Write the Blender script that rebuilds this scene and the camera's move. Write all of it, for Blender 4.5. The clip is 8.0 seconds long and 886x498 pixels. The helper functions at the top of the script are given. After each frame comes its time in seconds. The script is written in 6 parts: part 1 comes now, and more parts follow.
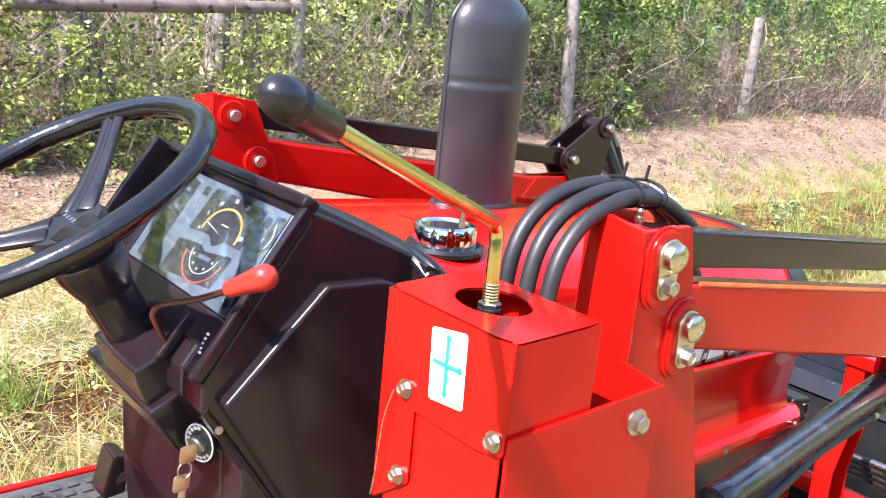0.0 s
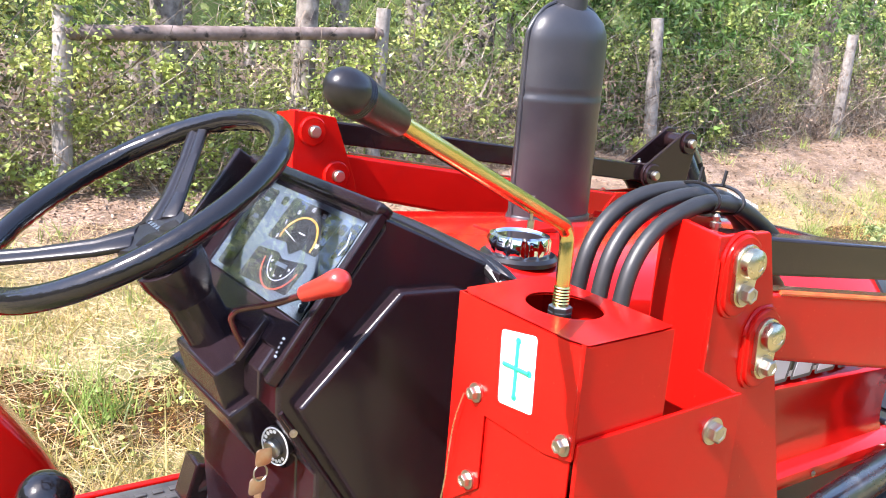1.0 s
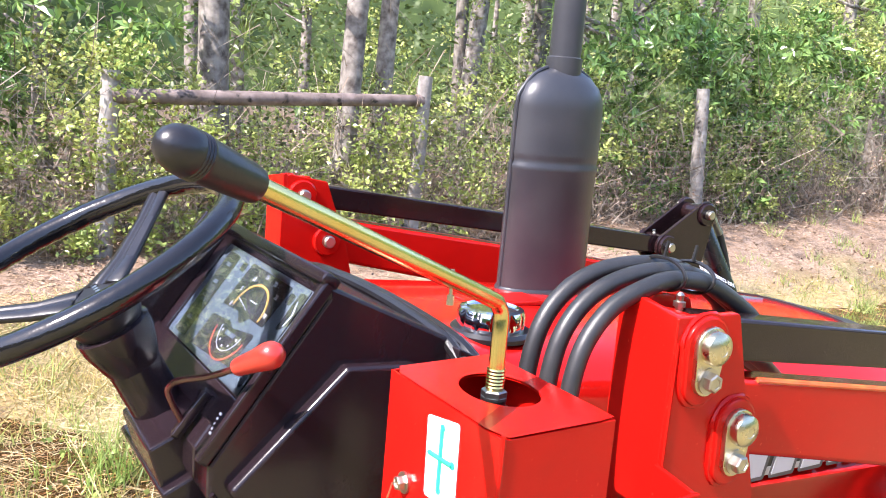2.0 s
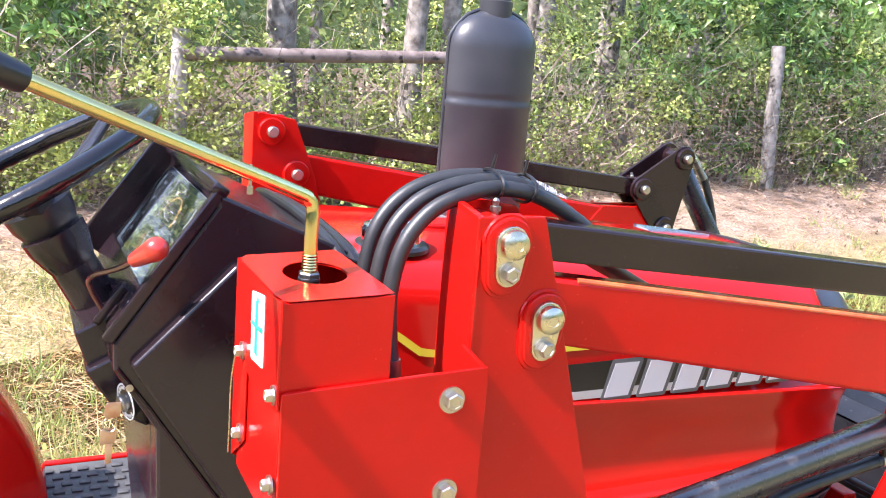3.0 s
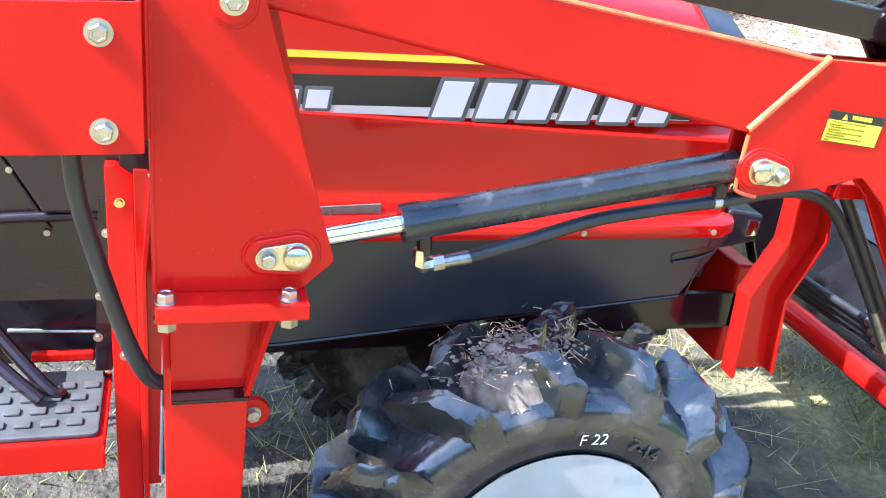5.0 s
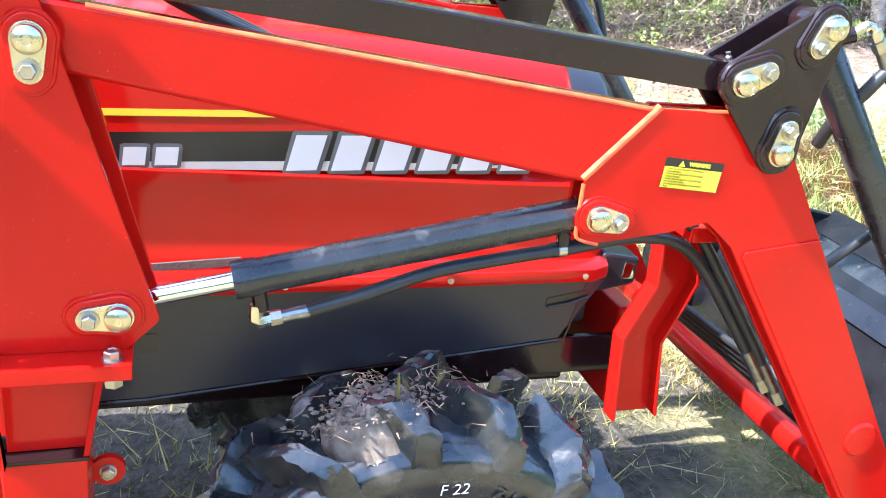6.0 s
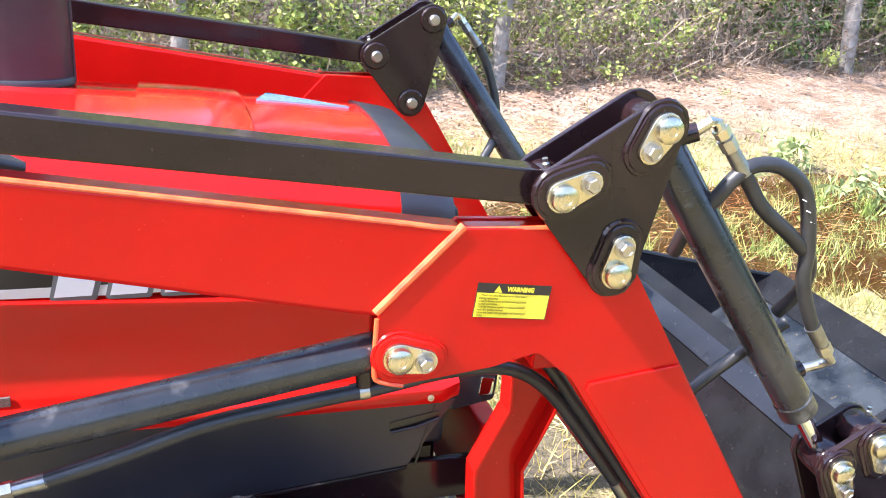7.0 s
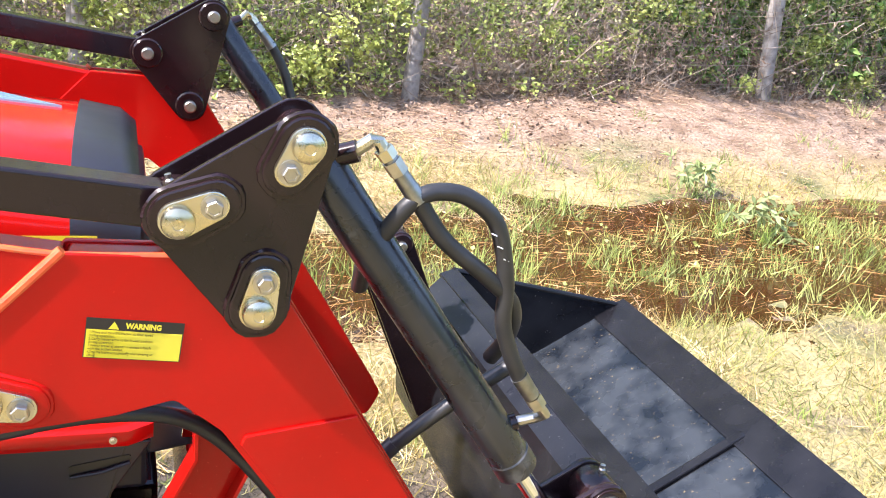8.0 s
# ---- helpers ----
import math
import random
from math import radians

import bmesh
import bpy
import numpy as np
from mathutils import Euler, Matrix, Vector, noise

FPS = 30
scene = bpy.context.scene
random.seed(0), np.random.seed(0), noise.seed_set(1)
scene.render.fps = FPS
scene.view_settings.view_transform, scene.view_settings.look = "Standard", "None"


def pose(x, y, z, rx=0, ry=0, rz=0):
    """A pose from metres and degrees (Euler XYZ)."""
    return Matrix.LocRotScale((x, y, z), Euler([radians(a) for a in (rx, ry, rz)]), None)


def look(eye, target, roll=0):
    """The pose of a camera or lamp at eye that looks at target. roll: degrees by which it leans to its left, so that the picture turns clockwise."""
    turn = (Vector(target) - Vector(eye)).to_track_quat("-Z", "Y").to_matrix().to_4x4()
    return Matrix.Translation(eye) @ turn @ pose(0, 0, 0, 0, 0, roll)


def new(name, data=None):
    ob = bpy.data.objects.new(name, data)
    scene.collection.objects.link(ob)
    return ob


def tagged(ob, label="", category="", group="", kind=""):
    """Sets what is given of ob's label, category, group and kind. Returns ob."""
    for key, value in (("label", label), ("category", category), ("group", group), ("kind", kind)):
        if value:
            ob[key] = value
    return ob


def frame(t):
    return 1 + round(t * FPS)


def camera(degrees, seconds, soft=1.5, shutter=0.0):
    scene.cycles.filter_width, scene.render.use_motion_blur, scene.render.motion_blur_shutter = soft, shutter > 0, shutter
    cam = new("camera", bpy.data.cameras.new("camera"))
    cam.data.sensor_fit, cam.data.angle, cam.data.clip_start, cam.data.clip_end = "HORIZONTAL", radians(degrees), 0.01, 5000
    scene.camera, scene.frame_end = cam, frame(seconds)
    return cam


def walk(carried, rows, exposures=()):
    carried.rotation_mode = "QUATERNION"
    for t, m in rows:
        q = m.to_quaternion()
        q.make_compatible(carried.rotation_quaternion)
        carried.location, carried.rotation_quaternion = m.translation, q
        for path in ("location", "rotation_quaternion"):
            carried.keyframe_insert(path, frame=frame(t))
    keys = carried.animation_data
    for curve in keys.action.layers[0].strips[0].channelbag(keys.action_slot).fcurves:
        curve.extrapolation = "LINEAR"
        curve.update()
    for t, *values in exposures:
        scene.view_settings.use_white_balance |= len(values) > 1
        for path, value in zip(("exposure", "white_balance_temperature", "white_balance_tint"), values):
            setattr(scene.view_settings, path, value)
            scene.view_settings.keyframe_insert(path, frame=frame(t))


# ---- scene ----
cam = camera(51.8, 8.0, soft=1.0)
PATH = [
    (0, (-0.892, -0.569, 1.533), (0.375, 0.892, 1.023), 5.7),
    (0.5, (-0.883, -0.589, 1.534), (0.334, 0.927, 1.064), 5.1),
    (1, (-0.885, -0.584, 1.514), (0.242, 0.999, 1.04), 4.5),
    (1.5, (-0.826, -0.563, 1.52), (0.29, 1.062, 1.185), 6.5),
    (1.7, (-0.798, -0.557, 1.518), (0.301, 1.084, 1.203), 5.6),
    (2.8, (-0.6, -0.816, 1.512), (0.262, 0.936, 1.081), 5.7),
    (3, (-0.571, -0.86, 1.504), (0.29, 0.891, 1.066), 4.9),
    (3.5, (-0.487, -0.893, 1.466), (0.329, 0.875, 1.011), 4.6),
    (4, (-0.32, -0.886, 1.39), (0.484, 0.871, 0.875), 7.2),
    (4.5, (-0.186, -0.912, 1.348), (0.504, 0.807, 0.594), 7.2),
    (4.7, (-0.135, -0.973, 1.345), (0.446, 0.763, 0.54), 7.8),
    (5.8, (0.1, -1.15, 1.397), (0.674, 0.586, 0.587), 5.1),
    (6, (0.152, -1.118, 1.405), (0.718, 0.649, 0.659), 5.4),
    (6.5, (0.306, -0.979, 1.445), (0.851, 0.811, 0.736), 5.3),
    (7, (0.49, -0.952, 1.487), (1.06, 0.835, 0.793), 4.0),
    (7.5, (0.723, -0.973, 1.499), (1.365, 0.79, 0.806), 4.4),
    (8, (0.884, -0.905, 1.488), (1.558, 0.857, 0.825), 7.3),
]
walk(cam, [(t, look(eye, target, roll)) for t, eye, target, roll in PATH],
     exposures=[(0.0, 1.97, 6300, 19), (1.5, 1.97, 6300, 18), (3.0, 2.15, 6150, 20), (3.6, 2.28, 5950, 19), (4.2, 2.53, 5450, 13), (4.5, 2.75, 5100, 8), (5.2, 2.75, 5400, 9), (5.8, 2.72, 5500, 9), (6.2, 2.66, 5700, 11), (6.8, 2.5, 6000, 17), (8.0, 2.1, 6350, 19)])

# ---- light ----
SUN_EL, SUN_AZ = math.atan2(1.15, math.hypot(1, 0.12)), math.atan2(-1, -0.12)
to_sun = Vector((-1, -0.12, 1.15)).normalized()
sun = new("sun", bpy.data.lights.new("sun", "SUN"))
sun.data.energy, sun.data.angle, sun.data.color = 3.3, radians(0.6), (1.0, 0.95, 0.87)
sun.matrix_world = look(to_sun * 30, (0, 0, 0))
world = bpy.data.worlds.new("world")
scene.world = world
world.use_nodes = True
sky = world.node_tree.nodes.new("ShaderNodeTexSky")
sky.sky_type, sky.sun_disc = "NISHITA", False
sky.sun_elevation, sky.sun_rotation = SUN_EL, SUN_AZ
bg = world.node_tree.nodes["Background"]
bg.inputs["Strength"].default_value = 0.15
world.node_tree.links.new(sky.outputs[0], bg.inputs[0])


# ---- materials ----
def material(name, color, rough=0.5, metal=0.0, coat=0.0, second=None, scale=20.0, amount=0.5, bump=0.0, bump_scale=200.0,
             rough_vary=0.0, random_tint=0.0, third=None, third_scale=4.0, third_range=(0.55, 0.7), coords="Object", island=False):
    m = bpy.data.materials.new(name)
    m.use_nodes = True
    nt = m.node_tree
    b = nt.nodes["Principled BSDF"]
    link = nt.links.new
    b.inputs["Base Color"].default_value = (*color, 1)
    b.inputs["Roughness"].default_value, b.inputs["Metallic"].default_value = rough, metal
    b.inputs["Coat Weight"].default_value, b.inputs["Coat Roughness"].default_value = coat, 0.10
    tc = nt.nodes.new("ShaderNodeTexCoord")

    def noise_at(s, detail=6.0):
        n = nt.nodes.new("ShaderNodeTexNoise")
        n.inputs["Scale"].default_value, n.inputs["Detail"].default_value = s, detail
        link(tc.outputs[coords], n.inputs["Vector"])
        return n

    def ramp(src, lo, hi):
        r = nt.nodes.new("ShaderNodeMapRange")
        r.inputs["From Min"].default_value, r.inputs["From Max"].default_value = lo, hi
        link(src, r.inputs["Value"])
        return r.outputs[0]

    def mix(fac, a, bcol):
        x = nt.nodes.new("ShaderNodeMix")
        x.data_type = "RGBA"
        link(fac, x.inputs["Factor"])
        for socket, value in ((x.inputs["A"], a), (x.inputs["B"], bcol)):
            if isinstance(value, tuple):
                socket.default_value = (*value, 1)
            else:
                link(value, socket)
        return x.outputs["Result"]

    out = color
    if second:
        n = noise_at(scale)
        f = ramp(n.outputs["Fac"], 0.5 - 0.25 * amount - 0.05, 0.5 + 0.25 * amount + 0.05)
        out = mix(f, color, second)
    if third:
        n = noise_at(third_scale, 8.0)
        out = mix(ramp(n.outputs["Fac"], *third_range), out, third)
    if random_tint:
        info = nt.nodes.new("ShaderNodeNewGeometry" if island else "ShaderNodeObjectInfo")
        src = info.outputs["Random Per Island"] if island else info.outputs["Random"]
        hsv = nt.nodes.new("ShaderNodeHueSaturation")
        if isinstance(out, tuple):
            hsv.inputs["Color"].default_value = (*out, 1)
        else:
            link(out, hsv.inputs["Color"])
        r = nt.nodes.new("ShaderNodeMapRange")
        r.inputs["To Min"].default_value, r.inputs["To Max"].default_value = 1 - random_tint, 1 + random_tint
        link(src, r.inputs["Value"])
        link(r.outputs[0], hsv.inputs["Value"])
        out = hsv.outputs["Color"]
    if not isinstance(out, tuple):
        link(out, b.inputs["Base Color"])
    if rough_vary:
        n = noise_at(scale * 1.7)
        r = nt.nodes.new("ShaderNodeMapRange")
        r.inputs["To Min"].default_value, r.inputs["To Max"].default_value = rough - rough_vary, rough + rough_vary
        link(n.outputs["Fac"], r.inputs["Value"])
        link(r.outputs[0], b.inputs["Roughness"])
    if bump:
        n = noise_at(bump_scale, 3.0)
        k = nt.nodes.new("ShaderNodeBump")
        k.inputs["Strength"].default_value, k.inputs["Distance"].default_value = bump, 0.002
        link(n.outputs["Fac"], k.inputs["Height"])
        link(k.outputs[0], b.inputs["Normal"])
    return m


RED = material("red_paint", (0.56, 0.0075, 0.0036), 0.20, coat=0.20, second=(0.43, 0.0055, 0.0030), scale=3.2, amount=0.9, rough_vary=0.08, bump=0.9, bump_scale=10,
               third=(0.70, 0.05, 0.025), third_scale=240, third_range=(0.70, 0.74))
RED_HOOD = material("red_hood_paint", (0.50, 0.0080, 0.0045), 0.14, coat=0.25, second=(0.42, 0.0062, 0.0040), scale=3, bump=0.015, bump_scale=40)
BLACK = material("black_paint", (0.0125, 0.0060, 0.0068), 0.16, coat=0.22, second=(0.019, 0.0095, 0.010), scale=9, rough_vary=0.06, bump=0.10, bump_scale=80,
                 third=(0.05, 0.04, 0.04), third_scale=190, third_range=(0.70, 0.74))
# red paint shifted to orange to stand in for sun on welds and edges
SUNLIT_RED = material("sunlit_red_paint", (0.80, 0.17, 0.05), 0.28, second=(0.74, 0.09, 0.03), scale=40, bump=0.2, bump_scale=150)
PLASTIC = material("dash_plastic", (0.0135, 0.0080, 0.0105), 0.24, coat=0.12, second=(0.019, 0.011, 0.014), scale=5, rough_vary=0.06, bump=0.08, bump_scale=350)
SPOKE = material("spoke_plastic", (0.011, 0.010, 0.012), 0.32, second=(0.017, 0.015, 0.017), scale=14, rough_vary=0.08, bump=0.1, bump_scale=200)
MATTE = material("matte_black", (0.029, 0.030, 0.036), 0.36, second=(0.045, 0.045, 0.050), scale=12, rough_vary=0.08, bump=0.10, bump_scale=200)
SKIRT = material("grey_plastic", (0.018, 0.017, 0.022), 0.36, second=(0.026, 0.025, 0.031), scale=7, rough_vary=0.08, bump=0.05, bump_scale=300)
RUBBER = material("hose_rubber", (0.016, 0.016, 0.017), 0.42, second=(0.028, 0.027, 0.027), scale=30, rough_vary=0.1, bump=0.12, bump_scale=500)
GOLD = material("yellow_zinc", (0.62, 0.52, 0.32), 0.28, 1.0, second=(0.56, 0.55, 0.46), scale=25, rough_vary=0.10, bump=0.05)
BRASSY = material("gold_chromate", (0.70, 0.50, 0.16), 0.22, 1.0, second=(0.62, 0.60, 0.30), scale=14, rough_vary=0.08)
ZINC = material("bright_zinc", (0.53, 0.49, 0.42), 0.36, 1.0, second=(0.40, 0.38, 0.33), scale=60, rough_vary=0.12, bump=0.06)
FERRULE = material("dull_zinc", (0.34, 0.345, 0.34), 0.36, 1.0, second=(0.24, 0.235, 0.22), scale=70, rough_vary=0.1, bump=0.06)
CHROME = material("chrome", (0.80, 0.82, 0.85), 0.06, 1.0)
WHITE = material("white_vinyl", (0.80, 0.80, 0.80), 0.4, second=(0.74, 0.74, 0.75), scale=20)
GREEN = material("green_ink", (0.02, 0.45, 0.28), 0.4)
YELLOW = material("yellow_vinyl", (0.80, 0.66, 0.03), 0.35, second=(0.74, 0.62, 0.05), scale=15)
INK = material("black_vinyl", (0.010, 0.009, 0.010), 0.3, second=(0.016, 0.015, 0.016), scale=10)
SILVER = material("silver_vinyl", (0.52, 0.53, 0.56), 0.32, 0.2, second=(0.46, 0.47, 0.50), scale=10)
LETTER = material("letter_grey", (0.56, 0.58, 0.63), 0.35)
PRINT = material("small_print", (0.17, 0.13, 0.015), 0.4)
OUTLINE = material("outline_grey", (0.10, 0.105, 0.12), 0.35)
TYRE = material("tyre_rubber", (0.006, 0.009, 0.014), 0.24, coat=0.5, second=(0.040, 0.037, 0.035), scale=15, amount=0.5, rough_vary=0.20, bump=1.0, bump_scale=34,
                third=(0.095, 0.080, 0.067), third_scale=9, third_range=(0.55, 0.68))
RIM = material("rim_paint", (0.42, 0.42, 0.41), 0.45, second=(0.30, 0.29, 0.27), scale=8, amount=0.8, bump=0.08, bump_scale=80)
BUCKET = material("bucket_paint", (0.0065, 0.0065, 0.0080), 0.22, second=(0.013, 0.013, 0.015), scale=12, rough_vary=0.10, bump=0.10, bump_scale=60,
                  third=(0.07, 0.068, 0.065), third_scale=130, third_range=(0.68, 0.73))
WORN = material("worn_bucket_steel", (0.006, 0.0085, 0.013), 0.27, second=(0.030, 0.035, 0.041), scale=11, amount=0.25, rough_vary=0.16, bump=0.30, bump_scale=45,
                third=(0.17, 0.13, 0.075), third_scale=95, third_range=(0.65, 0.73))
WORN.node_tree.nodes["Principled BSDF"].inputs["Specular IOR Level"].default_value = 0.3
BEZEL = material("gauge_bezel", (0.085, 0.108, 0.135), 0.35, second=(0.075, 0.095, 0.12), scale=20)
AMBER = material("gauge_amber", (0.42, 0.24, 0.05), 0.4)
REDMARK = material("gauge_red", (0.40, 0.06, 0.03), 0.4)
REDKNOB = material("red_knob_plastic", (0.55, 0.035, 0.02), 0.28, coat=0.3, second=(0.5, 0.03, 0.02), scale=10)
WHEELBLACK = material("wheel_vinyl", (0.006, 0.0055, 0.007), 0.14, coat=0.15, second=(0.010, 0.009, 0.010), scale=12, rough_vary=0.06, bump=0.5, bump_scale=60)
MAT = material("floor_mat", (0.035, 0.035, 0.037), 0.55, second=(0.08, 0.078, 0.075), scale=14, bump=0.15, bump_scale=200)
WOOD = material("weathered_wood", (0.14, 0.12, 0.11), 0.85, second=(0.38, 0.35, 0.32), scale=14, amount=0.7, bump=0.8, bump_scale=50, random_tint=0.15,
                third=(0.05, 0.04, 0.035), third_scale=7, third_range=(0.60, 0.68))
RAILWOOD = material("dark_rail_wood", (0.085, 0.06, 0.052), 0.85, second=(0.26, 0.20, 0.18), scale=10, amount=0.7, bump=0.8, bump_scale=50,
                    third=(0.03, 0.024, 0.02), third_scale=9, third_range=(0.58, 0.66))
BARK = material("pine_bark", (0.085, 0.065, 0.055), 0.9, second=(0.36, 0.32, 0.28), scale=13, amount=0.5, bump=1.0, bump_scale=22, random_tint=0.25)
LEAF = material("leaf", (0.175, 0.26, 0.055), 0.28, second=(0.55, 0.56, 0.19), scale=1.3, amount=0.5, random_tint=0.9, island=True)
# yellow-green leaf, its colour raised to paint sun on the front clumps
LEAF_YELLOW = material("leaf_yellow_green", (0.23, 0.31, 0.075), 0.35, second=(0.42, 0.45, 0.13), scale=1.6, amount=0.6, random_tint=0.5, island=True)
LEAF_PALE = material("leaf_pale", (0.24, 0.30, 0.11), 0.5, second=(0.34, 0.40, 0.18), scale=5, random_tint=0.3, island=True)
LEAF_BROAD = material("leaf_broad", (0.12, 0.24, 0.06), 0.22, second=(0.27, 0.38, 0.12), scale=1.3, amount=0.6, random_tint=0.6, island=True)
# leaf colour darkened to paint the shade in gaps of the thicket
LEAF_SHADED = material("leaf_shaded", (0.085, 0.145, 0.036), 0.36, second=(0.23, 0.29, 0.085), scale=1.0, random_tint=0.55, island=True)
TWIG = material("twig", (0.12, 0.082, 0.058), 0.85, second=(0.40, 0.33, 0.26), scale=5, amount=0.8, random_tint=0.45, island=True)
LITTER = material("leaf_litter", (0.15, 0.085, 0.05), 0.8, second=(0.42, 0.31, 0.23), scale=2.5, amount=0.8, random_tint=0.6, island=True)
GRASS = material("grass", (0.20, 0.245, 0.06), 0.6, second=(0.52, 0.37, 0.14), scale=1.6, amount=0.7, random_tint=0.5, island=True)
REED = material("ditch_grass", (0.17, 0.26, 0.05), 0.5, second=(0.42, 0.46, 0.15), scale=1.8, amount=0.6, random_tint=0.5, island=True)
STRAW = material("pine_straw", (0.28, 0.165, 0.095), 0.7, second=(0.42, 0.30, 0.20), scale=3, random_tint=0.45, island=True)
TURF = material("turf", (0.115, 0.15, 0.040), 0.6, second=(0.38, 0.31, 0.13), scale=2.2, amount=0.5, random_tint=0.6, island=True)
STRAW_ORANGE = material("drowned_straw", (0.36, 0.15, 0.04), 0.55, second=(0.54, 0.36, 0.13), scale=2.5, amount=0.7, random_tint=0.45, island=True)
STRAW_PALE = material("dry_grass", (0.40, 0.25, 0.10), 0.6, second=(0.62, 0.52, 0.29), scale=2.6, amount=0.7, random_tint=0.55, island=True)
WIRE = material("fence_wire", (0.34, 0.31, 0.29), 0.6, 0.4, second=(0.30, 0.18, 0.12), scale=5)
BARREL = material("cylinder_paint", (0.012, 0.0125, 0.014), 0.28, coat=0.25, second=(0.030, 0.030, 0.032), scale=16, amount=0.8, rough_vary=0.12, bump=0.06, bump_scale=150,
                  third=(0.085, 0.083, 0.08), third_scale=22, third_range=(0.6, 0.72))


def thin(m, share):
    """Lets some of the light through a leaf or blade."""
    nt = m.node_tree
    b, out = nt.nodes["Principled BSDF"], nt.nodes["Material Output"]
    t, x = nt.nodes.new("ShaderNodeBsdfTranslucent"), nt.nodes.new("ShaderNodeMixShader")
    src = b.inputs["Base Color"].links[0].from_socket
    nt.links.new(src, t.inputs["Color"])
    x.inputs[0].default_value = share
    nt.links.new(b.outputs[0], x.inputs[1])
    nt.links.new(t.outputs[0], x.inputs[2])
    nt.links.new(x.outputs[0], out.inputs["Surface"])


for leafy in (LEAF, LEAF_YELLOW, LEAF_PALE, LEAF_BROAD, LEAF_SHADED, GRASS, REED):
    thin(leafy, 0.30)
PLASTIC.node_tree.nodes["Principled BSDF"].inputs["Specular IOR Level"].default_value = 0.38
for steel, level in ((BUCKET, 0.25), (BLACK, 0.29)):
    steel.node_tree.nodes["Principled BSDF"].inputs["Specular IOR Level"].default_value = level
for paint in (RED, RED_HOOD):
    paint.node_tree.nodes["Principled BSDF"].inputs["Specular IOR Level"].default_value = 0.14


# ---- building helpers ----
def finish(name, bm, mat, smooth=None):
    me = bpy.data.meshes.new(name)
    bm.faces.index_update()
    lay = bm.faces.layers.int.get("flat")
    level = [f.index for f in bm.faces if f[lay]] if lay else []
    bm.to_mesh(me)
    bm.free()
    me.materials.append(mat)
    if smooth is not None:
        for p in me.polygons:
            p.use_smooth = True
        me.set_sharp_from_angle(angle=radians(smooth))
        for k in level:
            me.polygons[k].use_smooth = False
    return me


def thing(name, base, label, category, group="", kind=""):
    ob = new(name)
    ob.empty_display_size = 0.1
    ob.location = base
    return tagged(ob, label, category, group, kind)


def origin_of(ob):
    """Where a thing or part has its origin: parts are built in world coordinates, so theirs is the world's."""
    return Matrix.Identity(4) if ob.parent else Matrix.Translation(ob.location)


def part(name, bm, mat, parent, label="", smooth=35):
    """One mesh object, built in world coordinates, under a thing or a part."""
    ob = new(name, finish(name, bm, mat, smooth))
    if parent:
        ob.parent = parent
        ob.matrix_parent_inverse = origin_of(parent).inverted()
    return tagged(ob, label)


def solo(name, bm, mat, label, category, group="", kind="", smooth=35):
    return tagged(new(name, finish(name, bm, mat, smooth)), label, category, group, kind)


def bevelled(bm, width, segments=2, angle=30):
    flat = bm.faces.layers.int.get("flat") or bm.faces.layers.int.new("flat")
    edges = [e for e in bm.edges if e.is_manifold and e.calc_face_angle(0) > radians(angle)]
    if edges and width > 0:
        made = set(bmesh.ops.bevel(bm, geom=edges, offset=width, segments=segments, affect="EDGES", profile=0.5)["faces"])
        for f in bm.faces:
            if f not in made and f.calc_area() > 8e-4:
                f[flat] = 1
    return bm


def box(lo, hi, bevel=0.002, bm=None, segments=2):
    b = bmesh.new()
    bmesh.ops.create_cube(b, size=1)
    c = [(a + d) / 2 for a, d in zip(lo, hi)]
    s = [abs(d - a) for a, d in zip(lo, hi)]
    for v in b.verts:
        v.co = Vector((v.co.x * s[0] + c[0], v.co.y * s[1] + c[1], v.co.z * s[2] + c[2]))
    bevelled(b, bevel, segments)
    return merged(bm, b)


def merged(bm, b):
    if bm is None:
        return b
    me = bpy.data.meshes.new("tmp")
    b.to_mesh(me)
    b.free()
    bm.from_mesh(me)
    bpy.data.meshes.remove(me)
    return bm


AX = {"y": lambda u, v, w: (u, w, v), "x": lambda u, v, w: (w, u, v), "z": lambda u, v, w: (u, v, w)}


def slab(poly, a, b, axis="y", bevel=0.002, bm=None, segments=2):
    """A polygon given in the two other axes, thick from a to b along axis."""
    k = bmesh.new()
    f = AX[axis]
    low = [k.verts.new(f(u, v, a)) for u, v in poly]
    top = [k.verts.new(f(u, v, b)) for u, v in poly]
    k.faces.new(low)
    k.faces.new(list(reversed(top)))
    for i in range(len(poly)):
        j = (i + 1) % len(poly)
        k.faces.new((low[j], low[i], top[i], top[j]))
    bmesh.ops.recalc_face_normals(k, faces=k.faces)
    bevelled(k, bevel, segments)
    return merged(bm, k)


def rounded(points, r, n=6):
    """A polygon with its corners rounded by r (a number, or one per corner)."""
    out = []
    m = len(points)
    for i, p in enumerate(points):
        rad = r[i] if isinstance(r, (list, tuple)) else r
        p0, p1, p2 = Vector(points[i - 1]), Vector(p), Vector(points[(i + 1) % m])
        d0, d2 = (p0 - p1).normalized(), (p2 - p1).normalized()
        if rad <= 0:
            out.append(tuple(p1))
            continue
        ang = math.acos(max(-1, min(1, d0.dot(d2))))
        cut = min(rad / math.tan(ang / 2), (p0 - p1).length * 0.48, (p2 - p1).length * 0.48)
        s, e = p1 + d0 * cut, p1 + d2 * cut
        for k in range(n + 1):
            t = k / n
            out.append(tuple((1 - t) ** 2 * s + 2 * t * (1 - t) * p1 + t * t * e))
    return out


